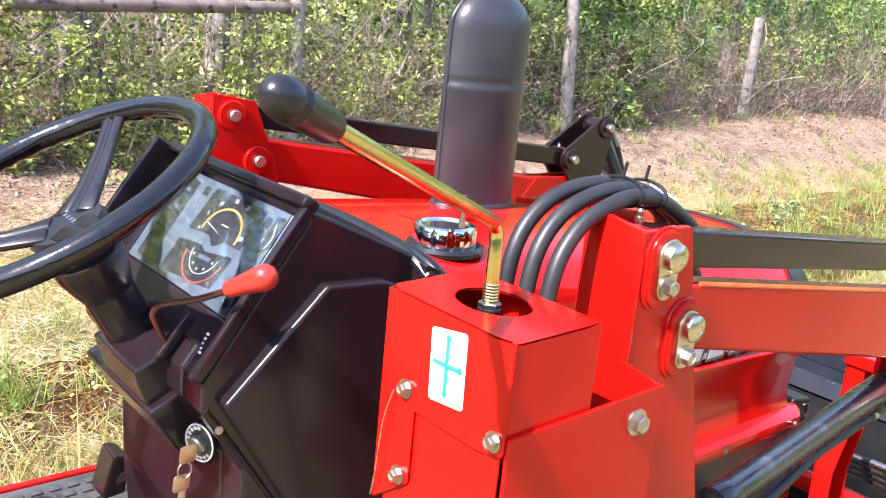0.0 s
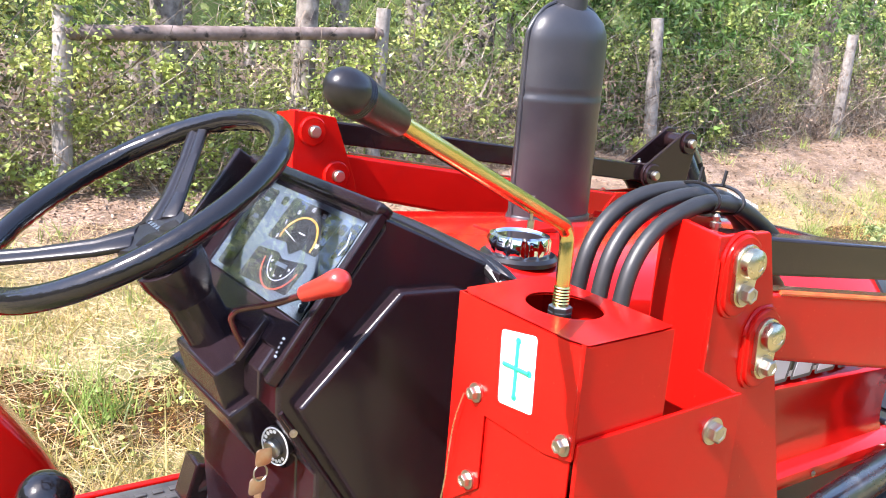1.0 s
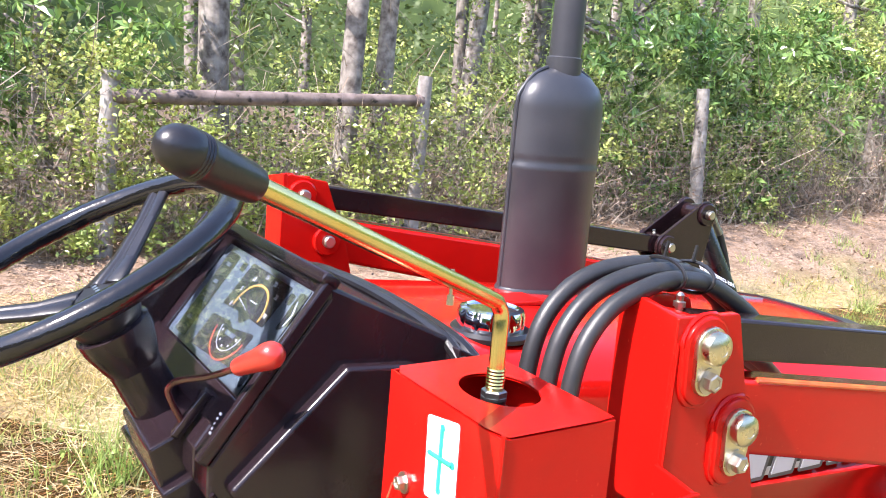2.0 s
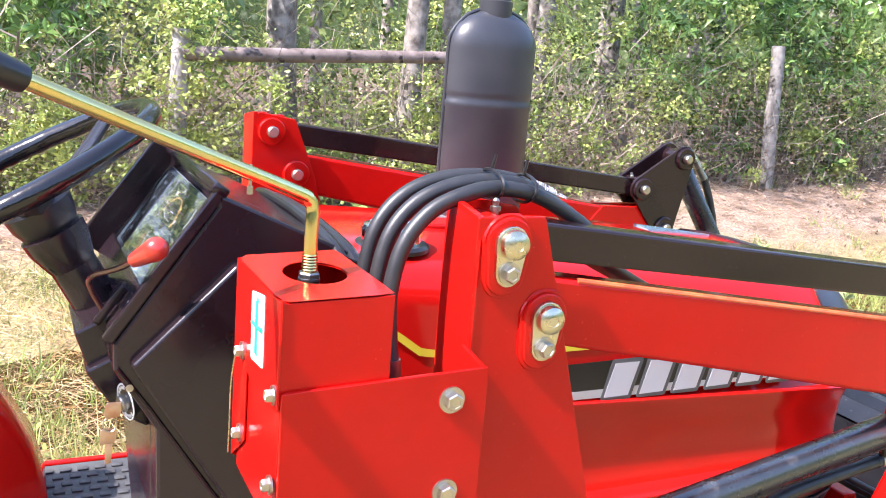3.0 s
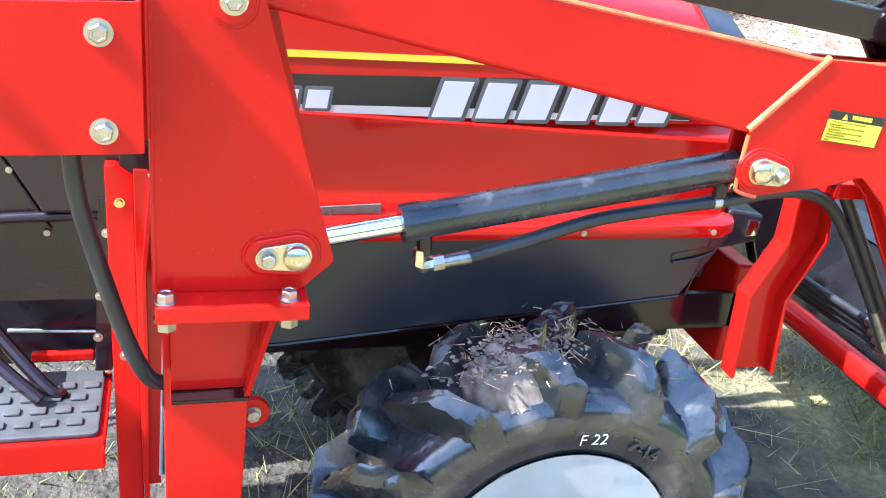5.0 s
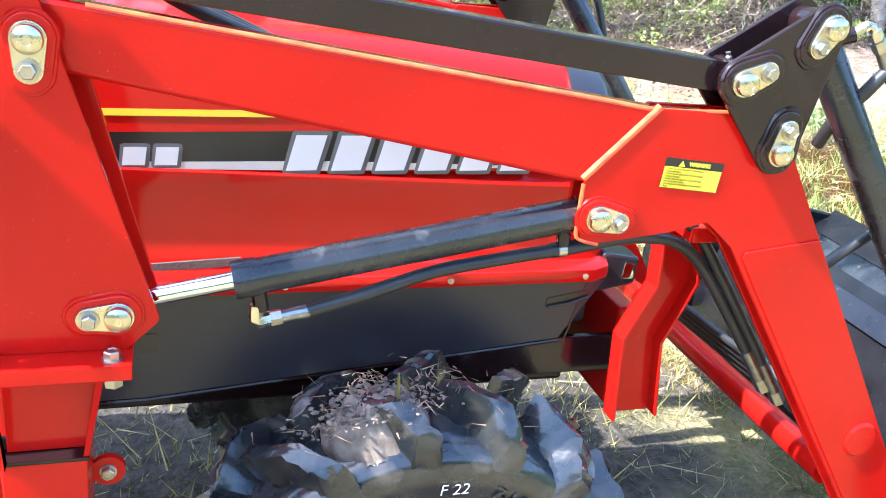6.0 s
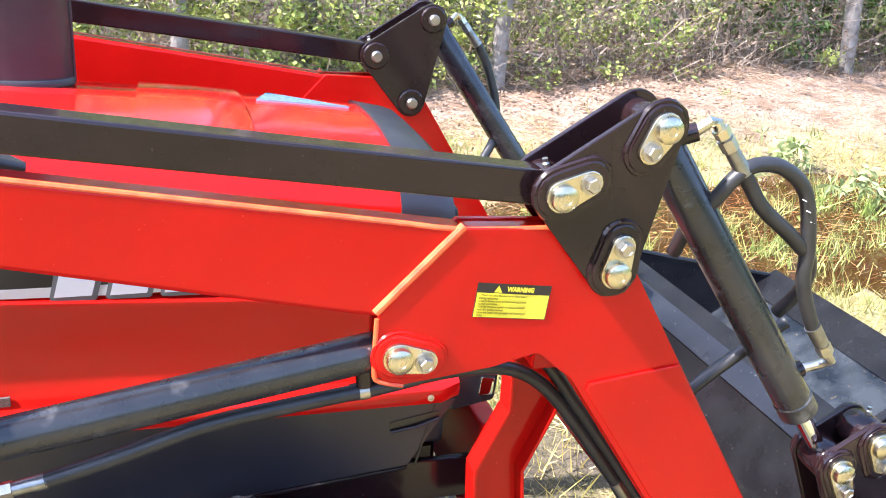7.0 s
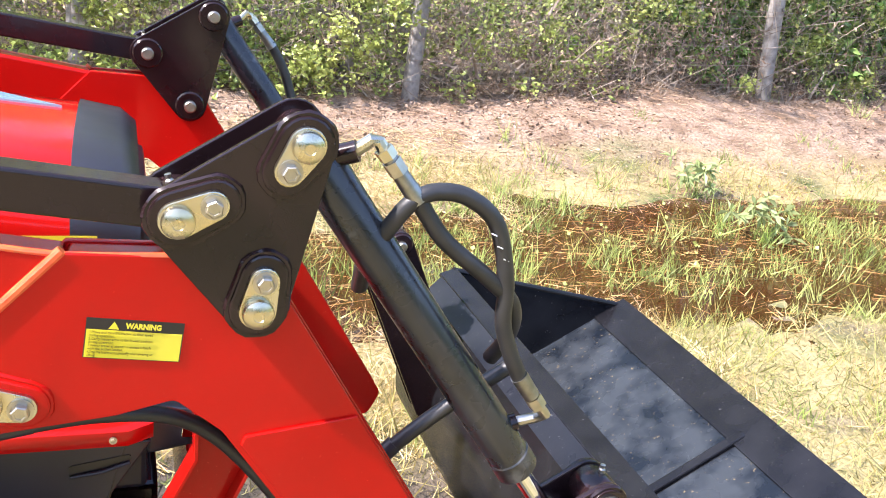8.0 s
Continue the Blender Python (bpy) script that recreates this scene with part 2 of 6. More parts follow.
def hull2(circles, n=20):
    """The outline round some circles (x, y, r)."""
    pts = [(x + r * math.cos(a), y + r * math.sin(a)) for x, y, r in circles for a in [2 * math.pi * k / n for k in range(n)]]
    pts = sorted(set((round(a, 6), round(b, 6)) for a, b in pts))

    def half(seq):
        h = []
        for p in seq:
            while len(h) > 1 and (h[-1][0] - h[-2][0]) * (p[1] - h[-2][1]) - (h[-1][1] - h[-2][1]) * (p[0] - h[-2][0]) <= 1e-9:
                h.pop()
            h.append(p)
        return h[:-1]
    return half(pts) + half(pts[::-1])


def tube(points, r, n=14, bm=None, smooth_steps=0, cap=True):
    """A round bar along points; r a number or one per point; smooth_steps: Catmull-Rom points between."""
    P = [Vector(p) for p in points]
    R = list(r) if isinstance(r, (list, tuple)) else [r] * len(P)
    if smooth_steps:
        Q, S = [], []
        for i in range(len(P) - 1):
            p0, p1, p2, p3 = P[max(i - 1, 0)], P[i], P[i + 1], P[min(i + 2, len(P) - 1)]
            for k in range(smooth_steps):
                t = k / smooth_steps
                Q.append(0.5 * (2 * p1 + (p2 - p0) * t + (2 * p0 - 5 * p1 + 4 * p2 - p3) * t * t + (3 * p1 - p0 - 3 * p2 + p3) * t ** 3))
                S.append(R[i] * (1 - t) + R[i + 1] * t)
        P, R = Q + [P[-1]], S + [R[-1]]
    b = bmesh.new()
    rings = []
    d = (P[1] - P[0]).normalized()
    u = d.orthogonal().normalized()
    for i, p in enumerate(P):
        e = (P[min(i + 1, len(P) - 1)] - P[max(i - 1, 0)]).normalized()
        u = (u - e * u.dot(e)).normalized()
        v = e.cross(u)
        rings.append([b.verts.new(p + R[i] * (math.cos(a) * u + math.sin(a) * v)) for a in [2 * math.pi * k / n for k in range(n)]])
    for r0, r1 in zip(rings, rings[1:]):
        for k in range(n):
            b.faces.new((r0[k], r0[(k + 1) % n], r1[(k + 1) % n], r1[k]))
    if cap:
        b.faces.new(rings[0][::-1])
        b.faces.new(rings[-1])
    bmesh.ops.recalc_face_normals(b, faces=b.faces)
    return merged(bm, b)


def lathe(profile, base, axis=(0, 0, 1), n=32, bm=None, squash=1.0):
    """A turned shape: profile of (radius, height) along axis from base."""
    b = bmesh.new()
    q = Vector((0, 0, 1)).rotation_difference(Vector(axis).normalized()).to_matrix()
    rings = []
    for r, h in profile:
        if r < 1e-6:
            rings.append([b.verts.new(Vector(base) + q @ Vector((0, 0, h)))])
        else:
            rings.append([b.verts.new(Vector(base) + q @ Vector((r * math.cos(a), r * squash * math.sin(a), h))) for a in [2 * math.pi * k / n for k in range(n)]])
    for r0, r1 in zip(rings, rings[1:]):
        for k in range(n):
            j = (k + 1) % n
            if len(r0) == 1 and len(r1) > 1:
                b.faces.new((r0[0], r1[k], r1[j]))
            elif len(r1) == 1 and len(r0) > 1:
                b.faces.new((r0[k], r0[j], r1[0]))
            elif len(r0) > 1:
                b.faces.new((r0[k], r0[j], r1[j], r1[k]))
    if len(rings[0]) > 1:
        b.faces.new(rings[0][::-1])
    if len(rings[-1]) > 1:
        b.faces.new(rings[-1])
    bmesh.ops.recalc_face_normals(b, faces=b.faces)
    return merged(bm, b)


def hexbolt(base, axis, af=0.018, height=0.012, flange=0.013, bm=None, turn=0.3):
    """A hexagon head on a round flange, with a chamfered, dished top."""
    b = bmesh.new()
    q = Vector((0, 0, 1)).rotation_difference(Vector(axis).normalized()).to_matrix()
    r = af / math.sqrt(3)

    def ring(rad, h, n=6):
        return [b.verts.new(Vector(base) + q @ Vector((rad * math.cos(a), rad * math.sin(a), h))) for a in [turn + 2 * math.pi * k / n for k in range(n)]]
    rings = [ring(flange, 0, 24), ring(flange, 0.0025, 24)]
    for k in range(24):
        b.faces.new((rings[0][k], rings[0][(k + 1) % 24], rings[1][(k + 1) % 24], rings[1][k]))
    b.faces.new(rings[1])
    h = [ring(r, 0.002), ring(r, height - 0.0015), ring(r * 0.86, height), ring(r * 0.6, height), ring(r * 0.55, height - 0.001)]
    for a, c in zip(h, h[1:]):
        for k in range(6):
            b.faces.new((a[k], a[(k + 1) % 6], c[(k + 1) % 6], c[k]))
    b.faces.new(h[-1])
    bmesh.ops.recalc_face_normals(b, faces=b.faces)
    return merged(bm, b)


def soup(name, verts, faces, mat, label, category, kind="stuff", parent=None):
    me = bpy.data.meshes.new(name)
    me.from_pydata(verts, [], faces)
    me.materials.append(mat)
    ob = new(name, me)
    if parent:
        ob.parent = parent
        ob.matrix_parent_inverse = origin_of(parent).inverted()
    return tagged(ob, label, category, "", kind)


# ---- ground ----
def smoothstep(a, b, x):
    t = np.clip((x - a) / (b - a), 0, 1)
    return t * t * (3 - 2 * t)


def ground_z(x, y):
    """The height of the ground: level round the tractor, a shallow wet ditch, then a bank up to the fence."""
    x, y = np.asarray(x, float), np.asarray(y, float)
    bank = 0.27 + 0.22 * smoothstep(2.8, 7.0, x) + 0.20 * smoothstep(7.0, 11.0, x)
    z = -0.16 + bank * smoothstep(4.5, 6.4, y) + 0.02 * np.sin(x * 1.3 + y * 0.7) * np.sin(y * 1.1 - x * 0.4)
    z = z - (0.062 + 0.045 * smoothstep(0.6, 2.4, x)) * smoothstep(-3.6, -1.8, x) * np.exp(-((y - 3.05 - 0.14 * x + 0.22 * smoothstep(2.5, 4.5, x)) / (0.85 + 0.35 * smoothstep(2.5, 4.5, x))) ** 2)
    return z + 0.015 * np.sin(x * 4.1) * np.sin(y * 3.7)


def ground_material():
    m = bpy.data.materials.new("ground_cover")
    m.use_nodes = True
    nt = m.node_tree
    link = nt.links.new
    b = nt.nodes["Principled BSDF"]
    b.inputs["Roughness"].default_value = 0.9
    tc = nt.nodes.new("ShaderNodeTexCoord")
    sep = nt.nodes.new("ShaderNodeSeparateXYZ")
    link(tc.outputs["Object"], sep.inputs[0])

    def noise_at(s, d=8.0):
        n = nt.nodes.new("ShaderNodeTexNoise")
        n.inputs["Scale"].default_value, n.inputs["Detail"].default_value = s, d
        link(tc.outputs["Object"], n.inputs["Vector"])
        return n.outputs["Fac"]

    def rng(src, lo, hi):
        r = nt.nodes.new("ShaderNodeMapRange")
        r.inputs["From Min"].default_value, r.inputs["From Max"].default_value = lo, hi
        link(src, r.inputs["Value"])
        return r.outputs[0]

    def mix(f, a, c):
        x = nt.nodes.new("ShaderNodeMix")
        x.data_type = "RGBA"
        link(f, x.inputs["Factor"])
        for s, v in ((x.inputs["A"], a), (x.inputs["B"], c)):
            if isinstance(v, tuple):
                s.default_value = (*v, 1)
            else:
                link(v, s)
        return x.outputs["Result"]

    def math_node(op, a, c):
        x = nt.nodes.new("ShaderNodeMath")
        x.operation = op
        for s, v in zip(x.inputs, (a, c)):
            if isinstance(v, (int, float)):
                s.default_value = v
            else:
                link(v, s)
        return x.outputs[0]
    grass = mix(rng(noise_at(2.2), 0.4, 0.62), (0.34, 0.26, 0.12), (0.17, 0.165, 0.05))
    grass = mix(rng(noise_at(35), 0.4, 0.7), grass, (0.38, 0.295, 0.15))
    dirt = mix(rng(noise_at(18), 0.35, 0.65), (0.12, 0.085, 0.055), (0.22, 0.17, 0.12))
    grass = mix(rng(noise_at(1.1), 0.56, 0.68), grass, dirt)
    # scattered dark green patches stand in for tree shade on the grass
    grass = mix(rng(noise_at(0.75), 0.53, 0.62), grass, mix(rng(noise_at(50), 0.4, 0.6), (0.055, 0.08, 0.02), (0.15, 0.16, 0.05)))
    straw = mix(rng(noise_at(40), 0.35, 0.65), (0.21, 0.135, 0.09), (0.37, 0.27, 0.20))
    straw = mix(rng(noise_at(3.5), 0.48, 0.66), straw, (0.17, 0.11, 0.07))
    edge = math_node("ADD", sep.outputs["Y"], math_node("MULTIPLY", noise_at(1.6), 1.6))
    mould = mix(rng(noise_at(9), 0.4, 0.6), (0.07, 0.048, 0.032), (0.16, 0.11, 0.075))
    out = mix(rng(edge, 5.7, 6.3), grass, straw)
    out = mix(rng(edge, 7.15, 7.7), out, mould)
    # dark patch round the tractor: trodden wet mud plus its shade, painted in
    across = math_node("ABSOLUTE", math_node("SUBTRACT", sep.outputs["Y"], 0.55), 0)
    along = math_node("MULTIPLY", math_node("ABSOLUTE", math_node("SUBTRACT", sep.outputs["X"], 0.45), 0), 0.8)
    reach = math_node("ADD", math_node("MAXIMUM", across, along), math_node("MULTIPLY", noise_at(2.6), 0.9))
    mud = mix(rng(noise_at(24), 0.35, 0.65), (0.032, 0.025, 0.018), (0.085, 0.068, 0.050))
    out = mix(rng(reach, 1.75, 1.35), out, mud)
    link(out, b.inputs["Base Color"])
    k = nt.nodes.new("ShaderNodeBump")
    k.inputs["Strength"].default_value, k.inputs["Distance"].default_value = 0.8, 0.03
    link(noise_at(45, 10), k.inputs["Height"])
    link(k.outputs[0], b.inputs["Normal"])
    return m


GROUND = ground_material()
WATER = bpy.data.materials.new("ditch_water")
WATER.use_nodes = True
wb = WATER.node_tree.nodes["Principled BSDF"]
wb.inputs["Base Color"].default_value = (0.045, 0.017, 0.005, 1)
wb.inputs["Roughness"].default_value = 0.05
wn, wk = WATER.node_tree.nodes.new("ShaderNodeTexNoise"), WATER.node_tree.nodes.new("ShaderNodeBump")
wn.inputs["Scale"].default_value, wk.inputs["Strength"].default_value = 5.0, 0.08
WATER.node_tree.links.new(wn.outputs["Fac"], wk.inputs["Height"])
WATER.node_tree.links.new(wk.outputs[0], wb.inputs["Normal"])


def build_ground():
    near_x, near_y = np.arange(-5, 18.01, 0.09), np.arange(-4, 9.01, 0.09)
    far = np.array([0.5, 1.5, 4, 10, 25, 60, 150, 400])
    xs = np.concatenate([near_x[0] - far[::-1], near_x, near_x[-1] + far])
    ys = np.concatenate([near_y[0] - far[::-1], near_y, near_y[-1] + far])
    X, Y = np.meshgrid(xs, ys)
    Z = ground_z(np.clip(X, -20, 40), np.clip(Y, -20, 9))
    rng = np.random.default_rng(3)
    Z += rng.normal(0, 0.004, Z.shape)
    nx = len(xs)
    verts = np.stack([X, Y, Z], -1).reshape(-1, 3).tolist()
    faces = [(j * nx + i, j * nx + i + 1, (j + 1) * nx + i + 1, (j + 1) * nx + i) for j in range(len(ys) - 1) for i in range(nx - 1)]
    ob = soup("ground", verts, faces, GROUND, "dry grass, mud and pine straw rising to a bank, some shade painted in", "ground", "structure")
    for p in ob.data.polygons:
        p.use_smooth = True
    wm = bmesh.new()
    bmesh.ops.create_grid(wm, x_segments=2, y_segments=2, size=1)
    for v in wm.verts:
        v.co = Vector((5.0 + v.co.x * 9.0, 3.7 + v.co.y * 2.4, -0.205))
    solo("water", wm, WATER, "shallow brown water standing in the grassy ditch", "water", kind="structure")


build_ground()


def leaf_mesh(rng, centres, size, spread, per, up=0.3, aspect=0.5):
    """Folded leaves scattered round some centres."""
    n = len(centres) * per
    c = np.repeat(centres, per, 0) + rng.normal(0, 1, (n, 3)) * spread
    d = rng.normal(0, 1, (n, 3))
    d[:, 2] = d[:, 2] * 0.6 + up
    d /= np.linalg.norm(d, axis=1, keepdims=True)
    s = np.cross(d, rng.normal(0, 1, (n, 3)))
    s /= np.linalg.norm(s, axis=1, keepdims=True)
    nrm = np.cross(d, s)
    L = (size * rng.uniform(0.55, 1.35, n))[:, None]
    v = np.stack([c, c + d * L * 0.45 + s * L * aspect * 0.5 + nrm * L * 0.08, c + d * L, c + d * L * 0.45 - s * L * aspect * 0.5 + nrm * L * 0.08], 1)
    return v.reshape(-1, 3), np.arange(n * 4).reshape(-1, 4)


def strips(rng, a, b, width):
    """Thin two-faced strips from points a to points b, as crossed triangles."""
    d = b - a
    s = np.cross(d, rng.normal(0, 1, a.shape))
    s /= np.linalg.norm(s, axis=1, keepdims=True) + 1e-9
    w = np.asarray(width)[:, None]
    v = np.stack([a - s * w, a + s * w, b], 1)
    return v.reshape(-1, 3), np.arange(len(a) * 3).reshape(-1, 3)


def whorl_mesh(rng, centres, size, per, aspect, spread=0.35):
    """Rosettes of long leaves or needles, each springing from one twig end."""
    m = len(centres)
    n = m * per
    axis = rng.normal(0, 0.6, (m, 3)) + np.array([-0.25, -0.45, 0.7])
    axis /= np.linalg.norm(axis, axis=1, keepdims=True)
    d = np.repeat(axis, per, 0) * spread + rng.normal(0, 0.6, (n, 3))
    d /= np.linalg.norm(d, axis=1, keepdims=True)
    c = np.repeat(centres, per, 0)
    s = np.cross(d, np.repeat(axis, per, 0) + rng.normal(0, 0.25, (n, 3)))
    s /= np.linalg.norm(s, axis=1, keepdims=True) + 1e-9
    L = (size * rng.uniform(0.7, 1.3, n))[:, None]
    droop = np.array([0, 0, -0.18]) * L
    v = np.stack([c, c + d * L * 0.5 + s * L * aspect * 0.5, c + d * L + droop, c + d * L * 0.5 - s * L * aspect * 0.5], 1)
    return v.reshape(-1, 3), np.arange(n * 4).reshape(-1, 4)


def bush_points(rng, x, y, z, size, twigs):
    """Points on the ragged outside of some bushes."""
    n = len(x)
    sub = rng.normal(0, 1, (n, twigs, 3))
    sub /= np.linalg.norm(sub, axis=2, keepdims=True)
    sub *= size[:, None, None] * rng.uniform(0.45, 1.15, (n, twigs, 1))
    cen = (np.stack([x, y, z], 1)[:, None, :] + sub * np.array([1.15, 0.8, 0.9])).reshape(-1, 3)
    return cen[cen[:, 2] > 0.04 + ground_z(cen[:, 0], np.minimum(cen[:, 1], 9))]


def build_undergrowth():
    rng = np.random.default_rng(11)
    # small-leaved vines and shrubs along the fence, in clumps with gaps
    n = 350
    x = rng.uniform(-3, 13.5, n)
    y = 6.36 + rng.gamma(1.4, 0.6, n)
    top = 1.25 + 0.5 * np.sin(x * 1.7 + 1) * np.sin(x * 0.63) + 0.5 * (y - 6.4) + 0.9 * smoothstep(4.6, 7.0, x)
    z = ground_z(x, np.minimum(y, 9)) + rng.uniform(0.14, 1, n) * np.maximum(top, 0.5)
    cen = bush_points(rng, x, y, z, rng.uniform(0.10, 0.30, n), 20)
    v, f = leaf_mesh(rng, cen, 0.051, (0.05, 0.045, 0.05), 6, aspect=0.62)
    soup("shrub_foliage", v.tolist(), f.tolist(), LEAF, "green shrubs and vines growing through the fence", "shrubs")
    n = 255
    x = np.concatenate([rng.uniform(-2, 9, 115), rng.uniform(-2.5, 3.0, 140)])
    y = 6.2 + rng.gamma(1.2, 0.3, n) - 0.35 * (x < 3) * rng.random(n)
    z = ground_z(x, y) + 0.06 + rng.uniform(0, 1, n) ** 1.3 * (1.0 + 0.5 * np.sin(x * 2.3))
    cen = bush_points(rng, x, y, z, rng.uniform(0.06, 0.20, n), 16)
    v, f = leaf_mesh(rng, cen, 0.046, (0.035, 0.035, 0.035), 6, aspect=0.62)
    soup("vine_foliage", v.tolist(), f.tolist(), LEAF_YELLOW, "yellow-green vine leaves on the fence, coloured brighter as if sunlit", "vines")
    # curled dead leaves hanging in the thicket
    n = 230
    x, y = rng.uniform(-2.5, 16, n), 6.2 + rng.gamma(1.2, 0.3, n)
    z = ground_z(x, y) + 0.05 + rng.uniform(0, 1, n) ** 1.6 * 0.9
    cen = bush_points(rng, x, y, z, rng.uniform(0.08, 0.24, n), 10)
    v, f = leaf_mesh(rng, cen, 0.045, (0.05, 0.05, 0.05), 4, aspect=0.45)
    soup("dead_foliage", v.tolist(), f.tolist(), LITTER, "curled brown dead leaves caught in the thicket", "dead leaves")
    # broad glossy evergreen leaves in rosettes
    n = 134
    x = np.concatenate([rng.normal(7.6, 1.2, 52), rng.normal(0.4, 0.7, 18), rng.uniform(8.6, 20, 64)])
    y = 6.55 + rng.gamma(1.5, 0.45, n)
    z = ground_z(x, np.minimum(y, 9)) + rng.uniform(0.1, 1, n) * (2.5 + 0.4 * np.sin(x * 2.1))
    cen = bush_points(rng, x, y, z, rng.uniform(0.25, 0.5, n), 20)
    v, f = whorl_mesh(rng, cen, 0.125, 9, 0.30)
    soup("evergreen_foliage", v.tolist(), f.tolist(), LEAF_BROAD, "glossy long-leaved evergreen bushes behind the fence", "shrubs")
    n = 130
    cen = np.stack([rng.uniform(-3, 14, n), rng.uniform(6.9, 9.5, n), 1.2 + rng.uniform(0, 1, n) * 2.6], 1)
    v, f = whorl_mesh(rng, cen, 0.30, 46, 0.028, 0.6)
    soup("pine_tufts", v.tolist(), f.tolist(), LEAF_YELLOW, "long pale-green pine needle tufts", "pine needles")
    weeds = np.concatenate([np.array(c) + rng.normal(0, 1, (16, 3)) * np.array([0.13, 0.1, 0.06]) for c in ((4.9, 3.78, -0.06), (5.0, 4.7, -0.02), (7.4, 3.9, -0.06))])
    v, f = whorl_mesh(rng, weeds, 0.085, 8, 0.32)
    soup("ditch_weeds", v.tolist(), f.tolist(), LEAF_PALE, "pale green broad-leaved weeds in the ditch", "weeds")
    n = 1250
    x, y = rng.uniform(-12, 28, n), rng.uniform(8.2, 13, n)
    z = 0.4 + rng.uniform(0, 1, n) ** 1.1 * (1.4 + 0.32 * (y - 7.5) + 0.6 * np.sin(x * 0.9))
    cen = np.stack([x, y, z], 1)
    v, f = leaf_mesh(rng, cen, 0.11, (0.20, 0.2, 0.16), 26)
    soup("understorey_foliage", v.tolist(), f.tolist(), LEAF_SHADED, "leafy understorey deeper in the wood, shade put into its colour", "shrubs")
    # bare stems, canes and dead vines, leaning every way
    n = 15000
    x, y = rng.uniform(-3, 18, n), 6.12 + rng.gamma(1.5, 0.6, n)
    a = np.stack([x, y, ground_z(x, np.minimum(y, 9)) + rng.uniform(0, 1, n) ** 3 * 1.2], 1)
    low = rng.random(n) < 0.75
    L = np.where(low, rng.uniform(0.2, 0.8, n), rng.uniform(0.6, 2.0, n))
    b = a + np.stack([rng.normal(0, 0.55, n) * L, rng.normal(0, 0.3, n) * L, rng.uniform(0.15, 0.9, n) * L], 1)
    mid = (a + b) / 2 + rng.normal(0, 0.07, (n, 3)) * L[:, None]
    w = rng.uniform(0.0018, 0.006, n)
    w = np.where(rng.random(n) < 0.04, 0.013, w)
    v1, f1 = strips(rng, a, mid, w)
    v2, f2 = strips(rng, b, mid, w * 0.6)
    v, f = np.concatenate([v1, v2]), np.concatenate([f1, f2 + len(v1)])
    soup("bare_stems", v.tolist(), f.tolist(), TWIG, "thin bare grey stems and dead vines", "twigs")
    # pine straw on the bank and round the ditch
    n = 30000
    x, y = rng.uniform(-2, 15, n), 3.0 + rng.beta(2.6, 1.3, n) * 3.9
    z = ground_z(x, y) + rng.uniform(0.004, 0.02, n)
    ang, L = rng.uniform(0, math.pi, n), rng.uniform(0.08, 0.22, n)
    a = np.stack([x, y, z], 1)
    b = a + np.stack([np.cos(ang) * L, np.sin(ang) * L, rng.normal(0.004, 0.014, n)], 1)
    v, f = strips(rng, a, b, rng.uniform(0.0012, 0.003, n))
    soup("pine_straw", v.tolist(), f.tolist(), STRAW, "fallen brown pine needles littering the bank", "pine straw")
    # dead leaves
    n = 26000
    x, y = rng.uniform(-2.5, 16, n), 4.3 + rng.beta(2.6, 1.3, n) * 2.8
    k = np.sin(x * 1.9 + y) + np.sin(x * 0.8 - y * 2.3) + rng.normal(0, 0.9, n) > -0.2
    cen = np.stack([x, y, ground_z(x, y) + 0.008], 1)[k]
    v, f = leaf_mesh(rng, cen, 0.036, (0.05, 0.05, 0.004), 1, up=0.0, aspect=0.6)
    soup("leaf_litter", v.tolist(), f.tolist(), LITTER, "dead brown leaves scattered on the bank", "leaf litter")
    # grass
    n = 150000
    x = np.where(rng.random(n) < 0.16, rng.uniform(-1, 3.5, n), rng.uniform(-2.5, 12, n))
    y = np.where(rng.random(n) < 0.7, rng.uniform(0.9, 5.2, n), rng.uniform(-1.2, 2.0, n))
    k = np.sin(x * 2.3 + 1) * np.sin(y * 3.1) + 0.6 * np.sin(x * 5.1 - y * 4.3) + rng.normal(0, 0.55, n) > -0.1
    k &= (ground_z(x, y) > -0.207) | (rng.random(n) < 0.10)
    k &= (np.maximum(np.abs(y - 0.55), 0.8 * np.abs(x - 0.55)) > 1.05) | (rng.random(n) < 0.22)
    x, y = x[k], y[k]
    n = len(x)
    z = ground_z(x, y) - 0.01
    h = rng.gamma(3, 0.020, n) * (1 + 1.1 * np.exp(-((y - 2.7 - 0.14 * x) / 0.7) ** 2))
    a = np.stack([x, y, z], 1)
    b = a + np.stack([rng.normal(0, 0.5, n) * h, rng.normal(0, 0.5, n) * h, h], 1)
    v, f = strips(rng, a, b, rng.uniform(0.0018, 0.004, n))
    soup("grass", v.tolist(), f.tolist(), GRASS, "sparse yellow-green grass blades on wet ground", "grass")
    n = 120000
    x, y = rng.uniform(-1.5, 9, n), rng.uniform(0.3, 3.4, n)
    k = np.sin(x * 3.1) * np.sin(y * 2.7 + 1) + rng.normal(0, 0.6, n) > -0.3
    k &= (ground_z(x, y) > -0.207) | (rng.random(n) < 0.05)
    k &= (np.maximum(np.abs(y - 0.55), 0.8 * np.abs(x - 0.55)) > 1.05) | (rng.random(n) < 0.30)
    x, y = x[k], y[k]
    n = len(x)
    h = rng.gamma(2.5, 0.013, n)
    a = np.stack([x, y, ground_z(x, y) - 0.006], 1)
    b = a + np.stack([rng.normal(0, 1.1, n) * h, rng.normal(0, 1.1, n) * h, h], 1)
